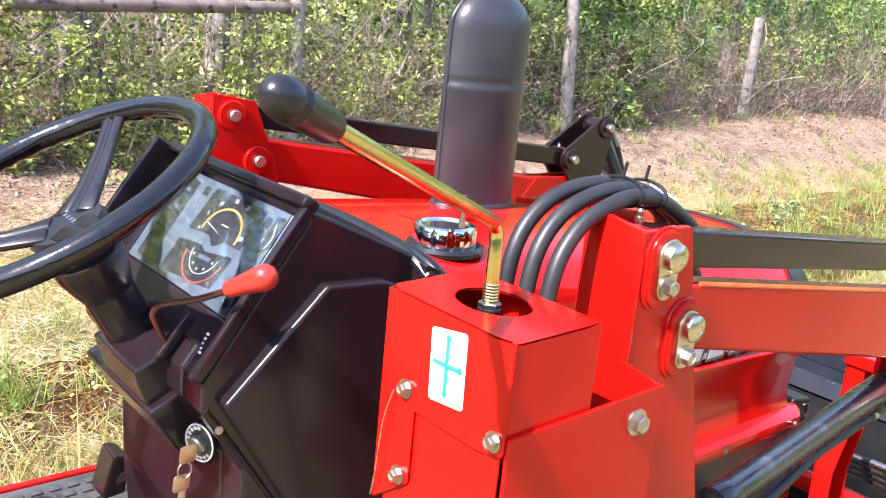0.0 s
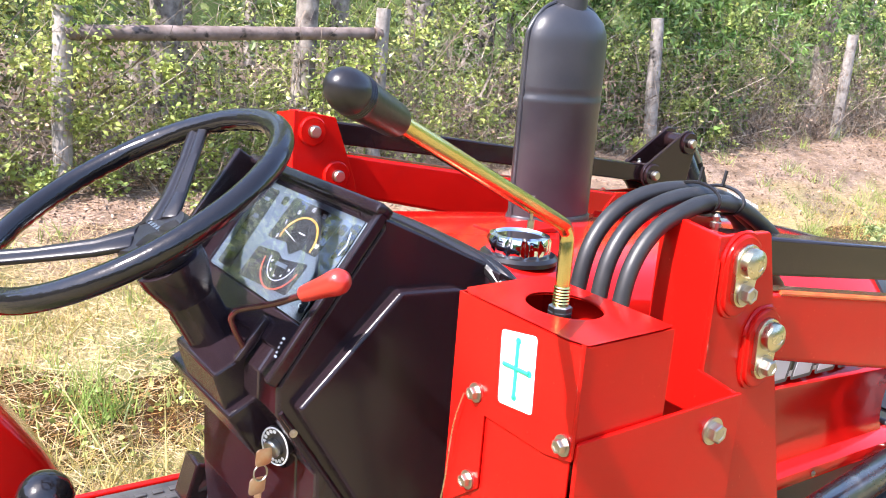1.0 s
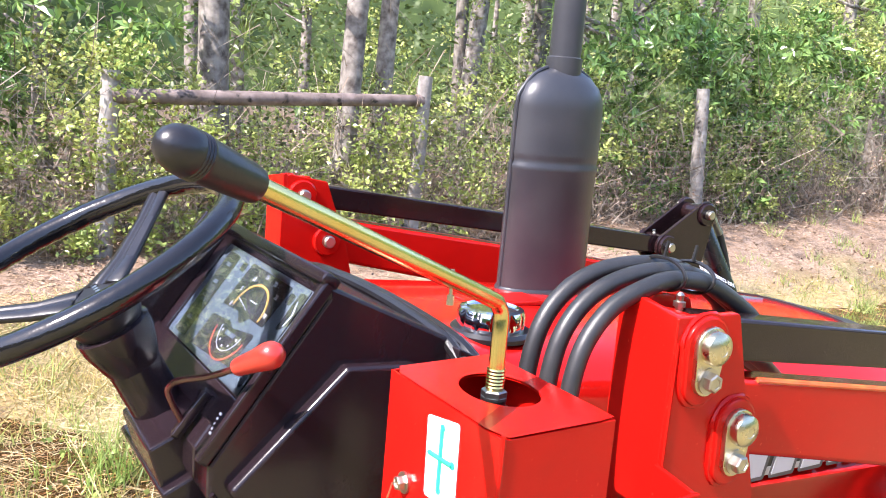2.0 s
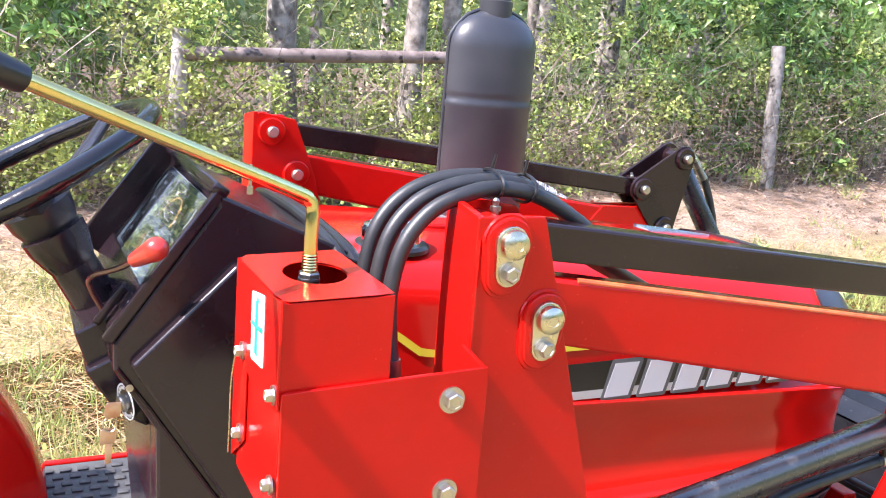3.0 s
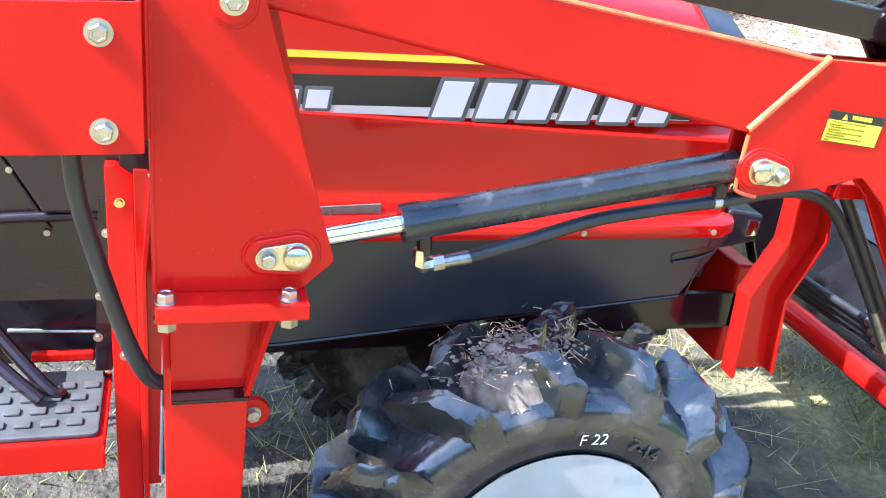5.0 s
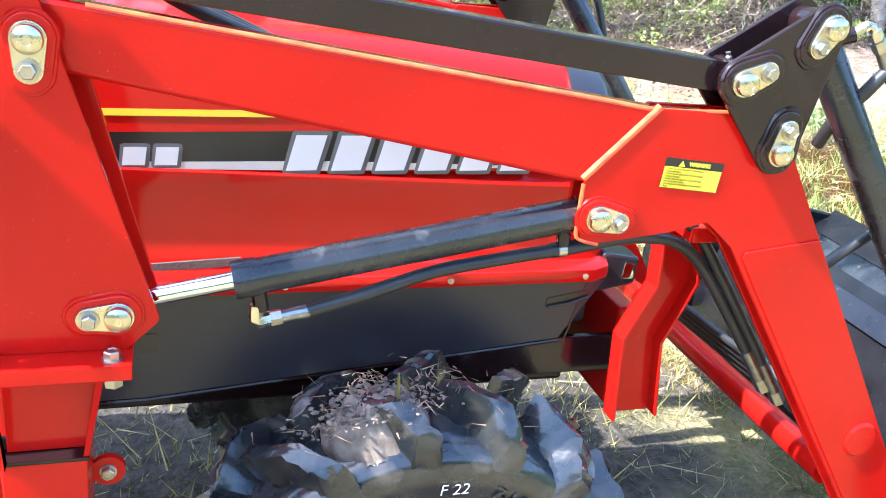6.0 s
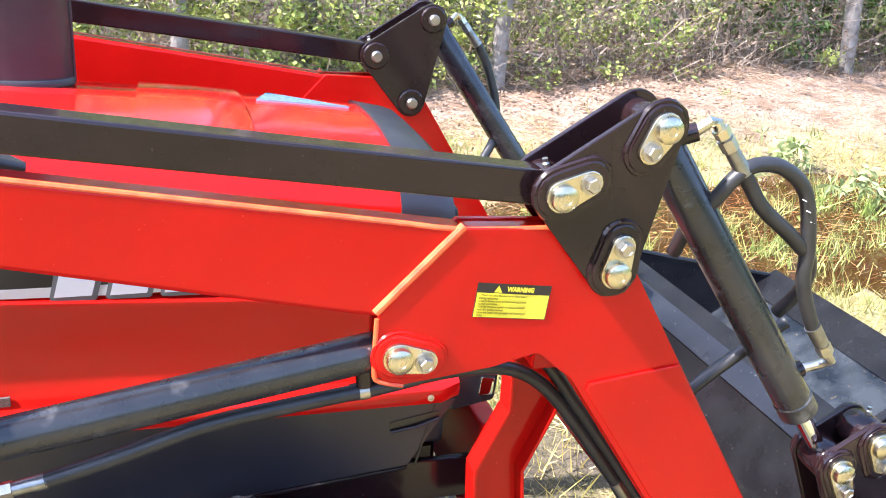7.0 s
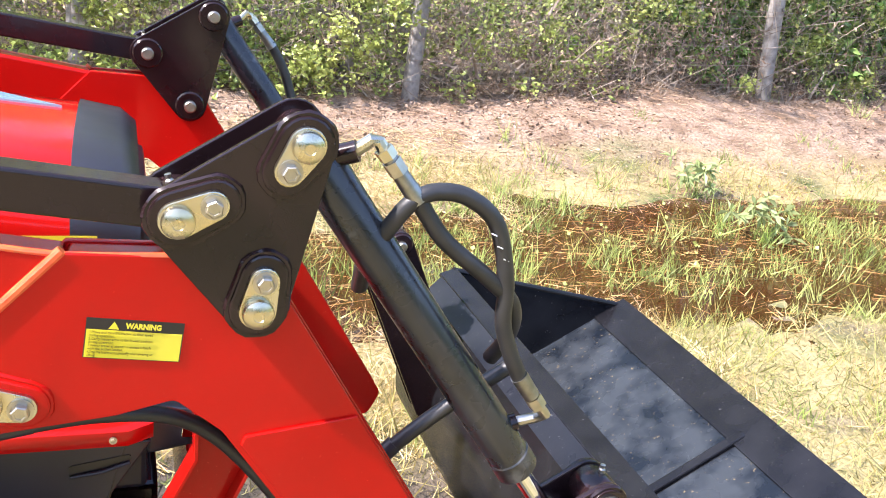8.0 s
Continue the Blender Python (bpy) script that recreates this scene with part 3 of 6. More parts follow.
    v, f = strips(rng, a, b, rng.uniform(0.0015, 0.0035, n))
    soup("turf", v.tolist(), f.tolist(), TURF, "short trodden grass and dry stalks", "grass")
    n = 46000
    x, y = rng.uniform(-2.5, 3.4, n), rng.uniform(1.5, 5.6, n)
    z = ground_z(x, y) + rng.uniform(0.002, 0.03, n)
    ang, L = rng.uniform(0, math.pi, n), rng.uniform(0.06, 0.2, n)
    a = np.stack([x, y, z], 1)
    b = a + np.stack([np.cos(ang) * L, np.sin(ang) * L, rng.normal(0.01, 0.025, n)], 1)
    v, f = strips(rng, a, b, rng.uniform(0.001, 0.0022, n))
    soup("dry_grass", v.tolist(), f.tolist(), STRAW_PALE, "bleached dry grass matted on the ground", "dry grass")
    # taller tufts and drowned straw in and round the ditch water
    m = 560
    tx = rng.uniform(-1.2, 12.5, m)
    ty = 3.05 + 0.14 * tx - 0.28 * smoothstep(2.5, 4.5, tx) + rng.normal(0, 1, m) * 0.95 + 0.25 * np.sign(rng.normal(0, 1, m))
    tn = 30
    x = np.repeat(tx, tn) + rng.normal(0, 0.05, m * tn)
    y = np.repeat(ty, tn) + rng.normal(0, 0.05, m * tn)
    h = np.repeat(rng.uniform(0.07, 0.24, m), tn) * rng.uniform(0.4, 1.1, m * tn)
    a = np.stack([x, y, np.maximum(ground_z(x, y) - 0.01, -0.208)], 1)
    b = a + np.stack([rng.normal(0, 0.4, m * tn) * h, rng.normal(0, 0.4, m * tn) * h, h], 1)
    v, f = strips(rng, a, b, rng.uniform(0.002, 0.0045, m * tn))
    soup("ditch_grass", v.tolist(), f.tolist(), REED, "taller pale grass tufts standing in the ditch", "grass")
    n = 6500
    x = rng.uniform(-1.2, 12.5, n)
    y = 3.05 + 0.14 * x + rng.normal(0, 0.6, n)
    z = np.maximum(ground_z(x, y), -0.205) + rng.uniform(0.001, 0.02, n)
    ang, L = rng.normal(0.3, 0.6, n), rng.uniform(0.08, 0.30, n)
    a = np.stack([x, y, z], 1)
    b = a + np.stack([np.cos(ang) * L, np.sin(ang) * L, rng.normal(0.0, 0.012, n)], 1)
    v, f = strips(rng, a, b, rng.uniform(0.001, 0.0025, n))
    soup("drowned_straw", v.tolist(), f.tolist(), STRAW_ORANGE, "orange-brown dead grass lying in the ditch water", "dead grass")
    # small round pennywort leaves at the water's edge
    n = 420
    x = np.where(rng.random(n) < 0.6, rng.normal(0.35, 0.5, n), rng.uniform(1, 8, n))
    y = 3.15 + 0.14 * x + rng.normal(0, 0.45, n)
    cen = np.stack([x, y, np.maximum(ground_z(x, y), -0.205) + rng.uniform(0.01, 0.05, n)], 1)
    v, f = leaf_mesh(rng, cen, 0.027, (0.035, 0.035, 0.006), 2, up=0.0, aspect=0.95)
    soup("pennywort", v.tolist(), f.tolist(), LEAF_YELLOW, "small round pale leaves at the water's edge", "water plants")


build_undergrowth()


def build_fence_post(x, y, h, r, lean, label):
    b = bmesh.new()
    z0 = float(ground_z(x, y)) - 0.05
    rng = random.Random(int(x * 100))
    prof = [(0, 1.0), (0.3, 0.97), (0.6, 1.02), (0.85, 0.95), (1.0, 0.93)]
    pts = [(x + lean[0] * t * h + rng.uniform(-.006, .006), y + lean[1] * t * h, z0 + t * (h + 0.05)) for t, _ in prof]
    tube(pts, [r * k * rng.uniform(0.94, 1.06) for _, k in prof], 12, b, 3)
    return solo("fence_post", b, WOOD, label, "fence post", "posts of the wire fence", smooth=50)


for px, ph, lean in ((-4.2, 1.4, (0.02, 0)), (0.60, 1.36, (0.02, 0.0)), (3.17, 1.52, (0.025, 0)), (6.68, 1.46, (-0.095, 0)), (10.1, 1.30, (0.03, 0)), (14.2, 1.35, (-0.02, 0)), (18.5, 1.35, (0.03, 0))):
    build_fence_post(px, 6.3, ph, 0.07, lean, "weathered grey round wooden fence post")
rail = bmesh.new()
tube([(0.63, 6.27, 1.27), (1.4, 6.26, 1.31), (2.3, 6.27, 1.36), (3.18, 6.28, 1.41)], [0.055, 0.058, 0.053, 0.05], 12, rail, 4)
fence_rail = thing("fence_rail", (1.9, 6.27, 1.30), "weathered round wooden brace rail between two posts", "fence rail")
part("log", rail, RAILWOOD, fence_rail, smooth=50)
for bx, bz, br in ((0.70, 1.276, 0.0575), (3.10, 1.404, 0.0525)):
    part("wire_band", lathe([(br - 0.002, 0), (br + 0.002, 0.001), (br + 0.002, 0.020), (br - 0.002, 0.021)], (bx, 6.268, bz), (1, 0, 0.05), 16), WIRE, fence_rail, "rusty wire wound round the rail")
wire_fence = thing("wire_fence", (5.0, 6.23, 0.42), "rusty woven wire fence strung along the posts", "wire fence")
for k in range(7):
    zz = 0.14 + 0.17 * k
    part("strand", tube([(x, 6.23, float(ground_z(x, 6.3)) + zz + 0.012 * math.sin(x * 2 + k)) for x in np.arange(-4, 22.1, 1.3)], 0.0021, 4), WIRE, wire_fence, smooth=None)
for x in np.arange(-2.0, 16, 0.155):
    z0 = float(ground_z(x, 6.3))
    lean = 0.012 * math.sin(x * 7)
    part("stay", tube([(x, 6.23, z0 + 0.1), (x + lean, 6.228, z0 + 0.6), (x, 6.23, z0 + 1.16)], 0.0014, 4), WIRE, wire_fence, smooth=None)


def build_tree(x, y, r, height, seed, needles=True):
    rng = random.Random(seed)
    z0 = float(ground_z(x, min(y, 9))) - 0.05
    t = thing("tree", (x, y, z0), "tall straight pine with grey-brown flaking bark" if needles else "slim leafy tree at the wood's edge", "tree", "trees of the wood")
    b = bmesh.new()
    dx, dy = rng.uniform(-.03, .03), rng.uniform(-.03, .03)
    hs = [0, 0.12, 0.3, 0.5, 0.75, 1.0]
    tube([(x + dx * h * height + rng.uniform(-.02, .02), y + dy * h * height, z0 + h * height) for h in hs], [r * k for k in (1.25, 1.02, 0.95, 0.85, 0.6, 0.12)], 12, b, 3)
    for k in range(6):
        h = rng.uniform(0.3, 0.9) * height
        a = rng.uniform(0, 6.28)
        L = rng.uniform(0.5, 1.5)
        tube([(x, y, z0 + h), (x + math.cos(a) * L * .5, y + math.sin(a) * L * .5, z0 + h + .15), (x + math.cos(a) * L, y + math.sin(a) * L, z0 + h + .45)], [r * .3, r * .2, r * .06], 6, b, 2)
    part("trunk", b, BARK, t, smooth=60)
    g = np.random.default_rng(seed)
    n = 60
    rad = 1.3 if needles else 1.0
    cen = np.stack([x + g.normal(0, rad * .6, n), y + g.normal(0, rad * .6, n), z0 + height * g.uniform(0.62 if needles else 0.5, 1.02, n)], 1)
    v, f = leaf_mesh(g, cen, 0.22 if needles else 0.13, 0.24, 34, aspect=0.16 if needles else 0.5)
    soup("crown", v.tolist(), f.tolist(), LEAF, "", "", "", parent=t)
    return t


TR = random.Random(5)
for tx, ty, tr in ((1.65, 7.0, 0.13), (2.72, 6.85, 0.10), (3.3, 7.3, 0.09), (9.5, 8.3, 0.09), (5.6, 9.4, 0.12), (7.2, 10.2, 0.13), (12.5, 8.2, 0.15), (16.0, 9.0, 0.2)):
    build_tree(tx, ty, tr, 6.5 + TR.random() * 2, int(tx * 100))
for k in range(34):
    build_tree(-12 + k * 1.15 + TR.uniform(-.5, .5), TR.uniform(9, 17), TR.uniform(0.06, 0.15), TR.uniform(5, 8), 900 + k, TR.random() < 0.6)


def build_backdrop():
    b = bmesh.new()
    cols = []
    # full ring: the unseen part behind the camera is added to shape reflections
    for k in range(91):
        a = radians(k * 4)
        cols.append([b.verts.new((6 + 34 * math.sin(a), -6 + 34 * math.cos(a), z)) for z in (-0.5, 3, 7, 10 + 1.2 * math.sin(k * 1.9))])
    for c, d in zip(cols, cols[1:]):
        for i in range(3):
            b.faces.new((c[i], d[i], d[i + 1], c[i + 1]))
    # the dark base green paints the shade in the wood's gaps
    m = material("far_wood", (0.03, 0.06, 0.018), 0.9, second=(0.13, 0.19, 0.05), scale=1.3, amount=0.7, third=(0.32, 0.38, 0.19), third_scale=3.0, third_range=(0.58, 0.72))
    solo("backdrop", b, m, "ring of distant green woodland, its unseen part added to shape reflections", "wood", kind="structure")


build_backdrop()

# ---- the front loader ----
YC = 0.58          # the tractor's middle, seen across
loader = thing("front_loader", (0.3, YC, -0.16), "red front-end loader with black linkage bolted to the tractor", "loader")


def side_part(name, bm, mat, parent, label="", far=False, smooth=35):
    """A part of the near side of the loader, or its mirror image on the far side."""
    if far:
        for v in bm.verts:
            v.co.y = 2 * YC - v.co.y
        bmesh.ops.reverse_faces(bm, faces=bm.faces)
    return part(name, bm, mat, parent, label, smooth)


def pin_set(parent, dome, bolt, y, far, pad, pad_r=0.03, inner=None):
    """A pin with its domed head, the keeper plate and its bolt, over a raised pad. y: the face that it sits on; the outside is towards -y."""
    (x0, z0), (x1, z1) = dome, bolt
    d = Vector((x1 - x0, z1 - z0)).normalized()
    side_part("pad", slab(hull2([(x0, z0, pad_r), (x1 + d.x * .004, z1 + d.y * .004, pad_r * .84)]), y - 0.007, y + 0.001, bevel=0.003), pad, parent, far=far)
    ring = hull2([(x0, z0, pad_r + 0.001), (x1 + d.x * .004, z1 + d.y * .004, pad_r * .84 + 0.001)])
    bead = [(x, y - 0.0005, z) for x, z in ring] + [(ring[0][0], y - 0.0005, ring[0][1])]
    side_part("weld_bead", tube(bead, [(0.0042 if pad is BLACK else 0.0032) + 0.0008 * math.sin(k * 2.1) for k in range(len(bead))], 6), pad, parent, far=far)
    keeper = side_part("keeper_plate", slab(hull2([(x0, z0, 0.0205), (x1, z1, 0.0165)]), y - 0.0125, y - 0.006, bevel=0.0012), GOLD, parent, "gold-zinc keeper plate", far)
    side_part("pin", lathe([(0.0175, 0), (0.0175, 0.006), (0.0165, 0.0095), (0.012, 0.0125), (0.006, 0.0135), (0.0055, 0.0128), (0, 0.0128)], (x0, y - 0.0125, z0), (0, -1, 0), 24), GOLD, keeper, far=far)
    side_part("bolt", hexbolt((x1, y - 0.0125, z1), (0, -1, 0), 0.017, 0.012, 0.0135, turn=x1 * 9), ZINC, keeper, far=far)
    if inner is not None:
        side_part("pin_end", lathe([(0.0125, 0), (0.0125, 0.018), (0.010, 0.0215), (0, 0.0215)], (x0, inner, z0), (0, 1, 0), 18), ZINC, parent, far=far)
        side_part("pin_boss", lathe([(0.030, 0), (0.030, 0.006), (0.027, 0.009)], (x0, inner - 0.001, z0), (0, 1, 0), 20), pad, parent, far=far)


def build_side(far):
    # tower
    out = [(-0.098, 1.32), (-0.010, 1.32), (0.133, 0.832), (0.090, 0.792), (-0.094, 0.792)]
    tower = side_part("tower", slab(rounded(out, [0.004, 0.008, 0.012, 0.006, 0.004]), 0.018, 0.028, bevel=0.0015), RED, loader, "welded red steel tower plate", far)
    side_part("rear_web", slab([(0.020, 0.792), (0.020, 1.320), (0.101, 1.332), (0.101, 0.792)], -0.098, -0.089, "x", 0.0012), RED, tower, far=far)
    side_part("inner_plate", slab(rounded([(-0.090, 1.332), (-0.005, 1.318), (0.045, 1.19), (0.133, 0.832), (0.09, 0.792), (-0.090, 0.792)], 0.008), 0.092, 0.101, bevel=0.0015), RED, tower, far=far)
    side_part("top_cap", slab([(-0.09, 0.028), (-0.02, 0.028), (-0.02, 0.092), (-0.09, 0.092)], 1.262, 1.268, "z", 0.001), RED, tower, far=far)
    weld = bmesh.new()
    tube([(-0.094, 0.0195, 0.80 + k * 0.026) for k in range(20)], 0.0032, 8, weld, 2)
    side_part("weld_bead", weld, RED, tower, far=far)
    side_part("grease_nipple", lathe([(0.004, 0), (0.004, 0.006), (0.0065, 0.006), (0.0065, 0.011), (0.0035, 0.012), (0.0045, 0.018), (0.002, 0.021)], (-0.055, 0.060, 1.268 + 0.045), (0, 0, 1), 10), ZINC, tower, far=far)
    side_part("pivot_tube", lathe([(0.024, 0), (0.024, 0.063)], (-0.058, 0.029, 1.291), (0, 1, 0), 20), RED, tower, far=far)
    pin_set(tower, (-0.058, 1.291), (-0.060, 1.257), 0.018, far, RED, inner=0.101)
    pin_set(tower, (0.0, 1.200), (-0.002, 1.164), 0.018, far, RED, inner=0.101)
    pin_set(tower, (0.081, 0.845), (0.045, 0.843), 0.018, far, RED)
    # flange and lower post
    flange = side_part("flange", slab([(-0.094, -0.028), (0.097, -0.028), (0.097, 0.19), (-0.094, 0.19)], 0.770, 0.792, "z", 0.002), RED, loader, "red bolted mounting flange", far)
    for bx in (-0.081, 0.072):
        for by in (-0.008, 0.172):
            side_part("bolt", hexbolt((bx, by, 0.792), (0, 0, 1), 0.019, 0.014, 0.014, turn=bx * 20), ZINC, flange, far=far)
            side_part("nut", hexbolt((bx, by, 0.770), (0, 0, -1), 0.022, 0.017, 0.016, turn=by * 20), ZINC, flange, far=far)
    post = side_part("lower_post", slab([(-0.087, 0.10), (0.010, 0.10), (0.028, 0.604), (-0.087, 0.604)], 0.050, 0.17, bevel=0.003), RED, loader, "red lower mounting post", far)
    side_part("web", slab([(-0.080, 0.606), (0.028, 0.606), (0.050, 0.770), (-0.080, 0.770)], 0.075, 0.085, bevel=0.001), RED, post, far=far)
    side_part("gusset", slab([(0.03, 0.606), (0.03, 0.770), (0.0, 0.770), (0.05, 0.606)], -0.087, -0.077, "x", 0.001), RED, post, far=far)
    g = bmesh.new()
    vs = [g.verts.new(c) for c in ((0.022, 0.05, 0.606), (0.030, 0.05, 0.606), (0.030, 0.15, 0.606), (0.022, 0.15, 0.606), (0.052, 0.0, 0.770), (0.062, 0.0, 0.770), (0.062, 0.15, 0.770), (0.052, 0.15, 0.770))]
    for fc in ((0, 1, 2, 3), (4, 5, 6, 7), (0, 1, 5, 4), (1, 2, 6, 5), (2, 3, 7, 6), (3, 0, 4, 7)):
        g.faces.new([vs[i] for i in fc])
    bmesh.ops.recalc_face_normals(g, faces=g.faces)
    side_part("gusset", bevelled(g, 0.001), RED, post, far=far)
    side_part("seam", slab([(-0.089, 0.6), (0.030, 0.6), (0.030, 0.6055), (-0.089, 0.6055)], 0.048, 0.172, bevel=0.0005), BLACK, post, far=far)
    side_part("lug", lathe([(0.026, 0), (0.026, 0.012)], (0.045, 0.16, 0.50), (0, 1, 0), 20), RED, post, far=far)
    side_part("bolt", hexbolt((0.045, 0.16, 0.50), (0, -1, 0), 0.019, 0.012, 0.013), ZINC, post, far=far)
    # arm
    bar = [(-0.030, 1.240), (0.010, 1.243), (0.835, 1.126), (0.760, 1.010), (0.700, 1.020), (0.055, 1.149), (-0.030, 1.160)]
    arm = side_part("arm", slab(rounded(bar, [0.02, 0.01, 0, 0, 0, 0.01, 0.02]), 0.040, 0.084, bevel=0.007, segments=3), RED, loader, "long red box-section lift arm", far)
    knee = [(0.729, 1.017), (0.833, 1.128), (1.033, 1.122), (1.067, 1.071), (1.316, 0.675), (1.520, 0.352), (1.49, 0.290), (1.42, 0.292), (1.349, 0.397), (1.000, 0.906), (0.946, 0.951), (0.884, 0.935), (0.765, 0.920), (0.735, 0.928), (0.728, 0.945)]
    rr = [0.004, 0.006, 0.012, 0.03, 0, 0.03, 0.03, 0.03, 0, 0.03, 0.015, 0.03, 0.01, 0.02, 0.01]
    side_part("knee_plate", slab(rounded(knee, rr), 0.037, 0.046, bevel=0.0015), RED, arm, "flat red knee plate with a weld bead coloured as sunlit", far)
    side_part("knee_plate", slab(rounded(knee, rr), 0.078, 0.087, bevel=0.0015), RED, arm, far=far)
    core = [(0.80, 1.09), (0.838, 1.1255), (1.030, 1.1195), (1.062, 1.067), (1.304, 0.672), (1.500, 0.36), (1.44, 0.32), (1.36, 0.405), (1.012, 0.915), (0.95, 0.965), (0.86, 0.97)]
    side_part("leg_core", slab(core, 0.0455, 0.0785, bevel=0.002), RED, arm, far=far)
    # weld bead of the knee; its orange colour paints the sun on it
    w = bmesh.new()
    tube([(0.7255 + 0.0053 * k, 0.0405, 1.0215 + 0.00545 * k) for k in range(21)], 0.0060, 10, w, 2)
    side_part("weld_bead", w, SUNLIT_RED, arm, "weld bead along the knee, orange for the sun on it", far)
    # added strips that paint sunlight along the arm and knee edges
    side_part("edge_weld", tube([(0.06 + 0.0775 * k, 0.0425, 1.2345 - 0.0110 * k) for k in range(11)] + [(0.93, 0.040, 1.1245), (0.985, 0.040, 1.1225)], 0.0036, 8, None, 2), SUNLIT_RED, arm, "thin orange strip painting sunlight along the upper edge", far)
    side_part("edge_weld", tube([(0.7275, 0.0385, 1.014), (0.7265, 0.0385, 0.945), (0.733, 0.0385, 0.927), (0.765, 0.0385, 0.9185)], 0.0032, 8, None, 3), SUNLIT_RED, arm, far=far)
    side_part("leg_plate", slab(rounded([(1.0215, 0.888), (1.026, 0.900), (1.160, 0.918), (1.314, 0.675), (1.516, 0.353), (1.488, 0.295), (1.422, 0.297), (1.352, 0.402)], [0.004, 0.006, 0.006, 0, 0.03, 0.03, 0.03, 0]), 0.0325, 0.0375, bevel=0.002), RED, arm, "flat red leg plate welded over the knee", far)
    side_part("leg_boss", lathe([(0.036, 0), (0.036, 0.006), (0.031, 0.010), (0.0, 0.010)], (1.362, 0.037, 0.516), (0, -1, 0), 24), RED, arm, far=far)
    pin_set(arm, (0.755, 0.963), (0.789, 0.956), 0.037, far, RED)
    # linkage
    d = Vector((1.003, -0.117)).normalized()
    nrm = Vector((-d.y, d.x))
    p0, p1 = Vector((-0.03, 1.289)) , Vector((0.945, 1.174)) - d * 0.016
    quad = [tuple(p0 + nrm * .023), tuple(p1 + nrm * .023), tuple(p1 - nrm * .023), tuple(p0 - nrm * .023)]
    link_bar = side_part("link_bar", slab(quad, 0.040, 0.082, bevel=0.004), BLACK, loader, "black square-tube levelling link", far)
    side_part("bar_end", lathe([(0.028, 0), (0.028, 0.052)], (0.944, 0.033, 1.174), (0, 1, 0), 24), BLACK, link_bar, far=far)
    tri_out = hull2([(0.943, 1.174, 0.034), (1.071, 1.257, 0.034), (1.029, 1.070, 0.034)])
    crank = side_part("bell_crank", slab(tri_out, 0.021, 0.030, bevel=0.0015), BLACK, loader, "glossy black triangular bell crank", far)
    side_part("inner_plate", slab(tri_out, 0.089, 0.098, bevel=0.0015), BLACK, crank, far=far)
    for x, z in ((0.943, 1.174), (1.071, 1.257), (1.029, 1.070)):
        side_part("pivot_tube", lathe([(0.023, 0), (0.023, 0.058)], (x, 0.0305, z), (0, 1, 0), 20), BLACK, crank, far=far)
    side_part("grease_nipple", lathe([(0.005, 0), (0.005, 0.006), (0.003, 0.008), (0.004, 0.013), (0, 0.014)], (0.938, 0.055, 1.198), (-.3, 0, 1), 10), ZINC, crank, far=far)
    pin_set(crank, (0.943, 1.174), (0.978, 1.190), 0.021, far, BLACK, 0.031, inner=0.098)
    pin_set(crank, (1.071, 1.257), (1.054, 1.229), 0.021, far, BLACK, 0.031, inner=0.098)
    pin_set(crank, (1.029, 1.070), (1.035, 1.105), 0.021, far, BLACK, 0.031, inner=0.098)
    # bucket cylinder
    a, e = Vector((1.071, 0.059, 1.257)), Vector((1.462, 0.059, 0.722))
    d = (e - a).normalized()
    L = (e - a).length
    cyl = side_part("bucket_cylinder", lathe([(0.0265, 0.018), (0.0285, 0.022), (0.0285, L - 0.135), (0.0300, L - 0.133), (0.0300, L - 0.105), (0.024, L - 0.101)], a, d, 28), BARREL, loader, "black hydraulic bucket cylinder", far)
    side_part("rod", lathe([(0.0135, L - 0.104), (0.0135, L - 0.012)], a, d, 20), CHROME, cyl, "chrome piston rod", far)
    side_part("rod_eye", lathe([(0.024, 0), (0.024, 0.05)], (e.x, 0.034, e.z), (0, 1, 0), 20), BLACK, cyl, far=far)
    side_part("port", tube([(1.095, 0.054, 1.232), (1.132, 0.040, 1.247)], 0.0125, 14), BLACK, cyl, far=far)
    side_part("elbow_fitting", tube([(1.128, 0.042, 1.245), (1.146, 0.033, 1.262), (1.153, 0.031, 1.260), (1.160, 0.030, 1.249)], 0.0076, 10), GOLD, cyl, "brass elbow fitting", far)
    side_part("nut", tube([(1.1575, 0.030, 1.253), (1.1655, 0.030, 1.243)], 0.0112, 6), GOLD, cyl, far=far)
    side_part("nut", tube([(1.168, 0.030, 1.240), (1.179, 0.030, 1.226)], 0.0115, 6), ZINC, cyl, far=far)
    side_part("ferrule", tube([(1.164, 0.030, 1.245), (1.183, 0.030, 1.221), (1.205, 0.030, 1.194)], [0.0085, 0.0098, 0.0118], 16), FERRULE, cyl, far=far)
    # lift cylinder
    a, e = Vector((0.082, 0.063, 0.840)), Vector((0.756, 0.063, 0.962))
    d = (e - a).normalized()
    L = (e - a).length
    lift = side_part("lift_cylinder", lathe([(0.022, 0.150), (0.0275, 0.151), (0.0275, 0.182), (0.0255, 0.185), (0.0255, L - 0.02), (0.023, L - 0.016)], a, d, 28), BARREL, loader, "black hydraulic lift cylinder with dulled barrel", far)
    side_part("rod", lathe([(0.0135, 0.01), (0.0135, 0.152)], a, d, 20), CHROME, lift, "chrome piston rod", far)
    side_part("port", tube([a + d * 0.182 + Vector((0.004, 0, -0.022)), a + d * 0.182 + Vector((0.008, 0, -0.052))], 0.011, 14), BLACK, lift, far=far)
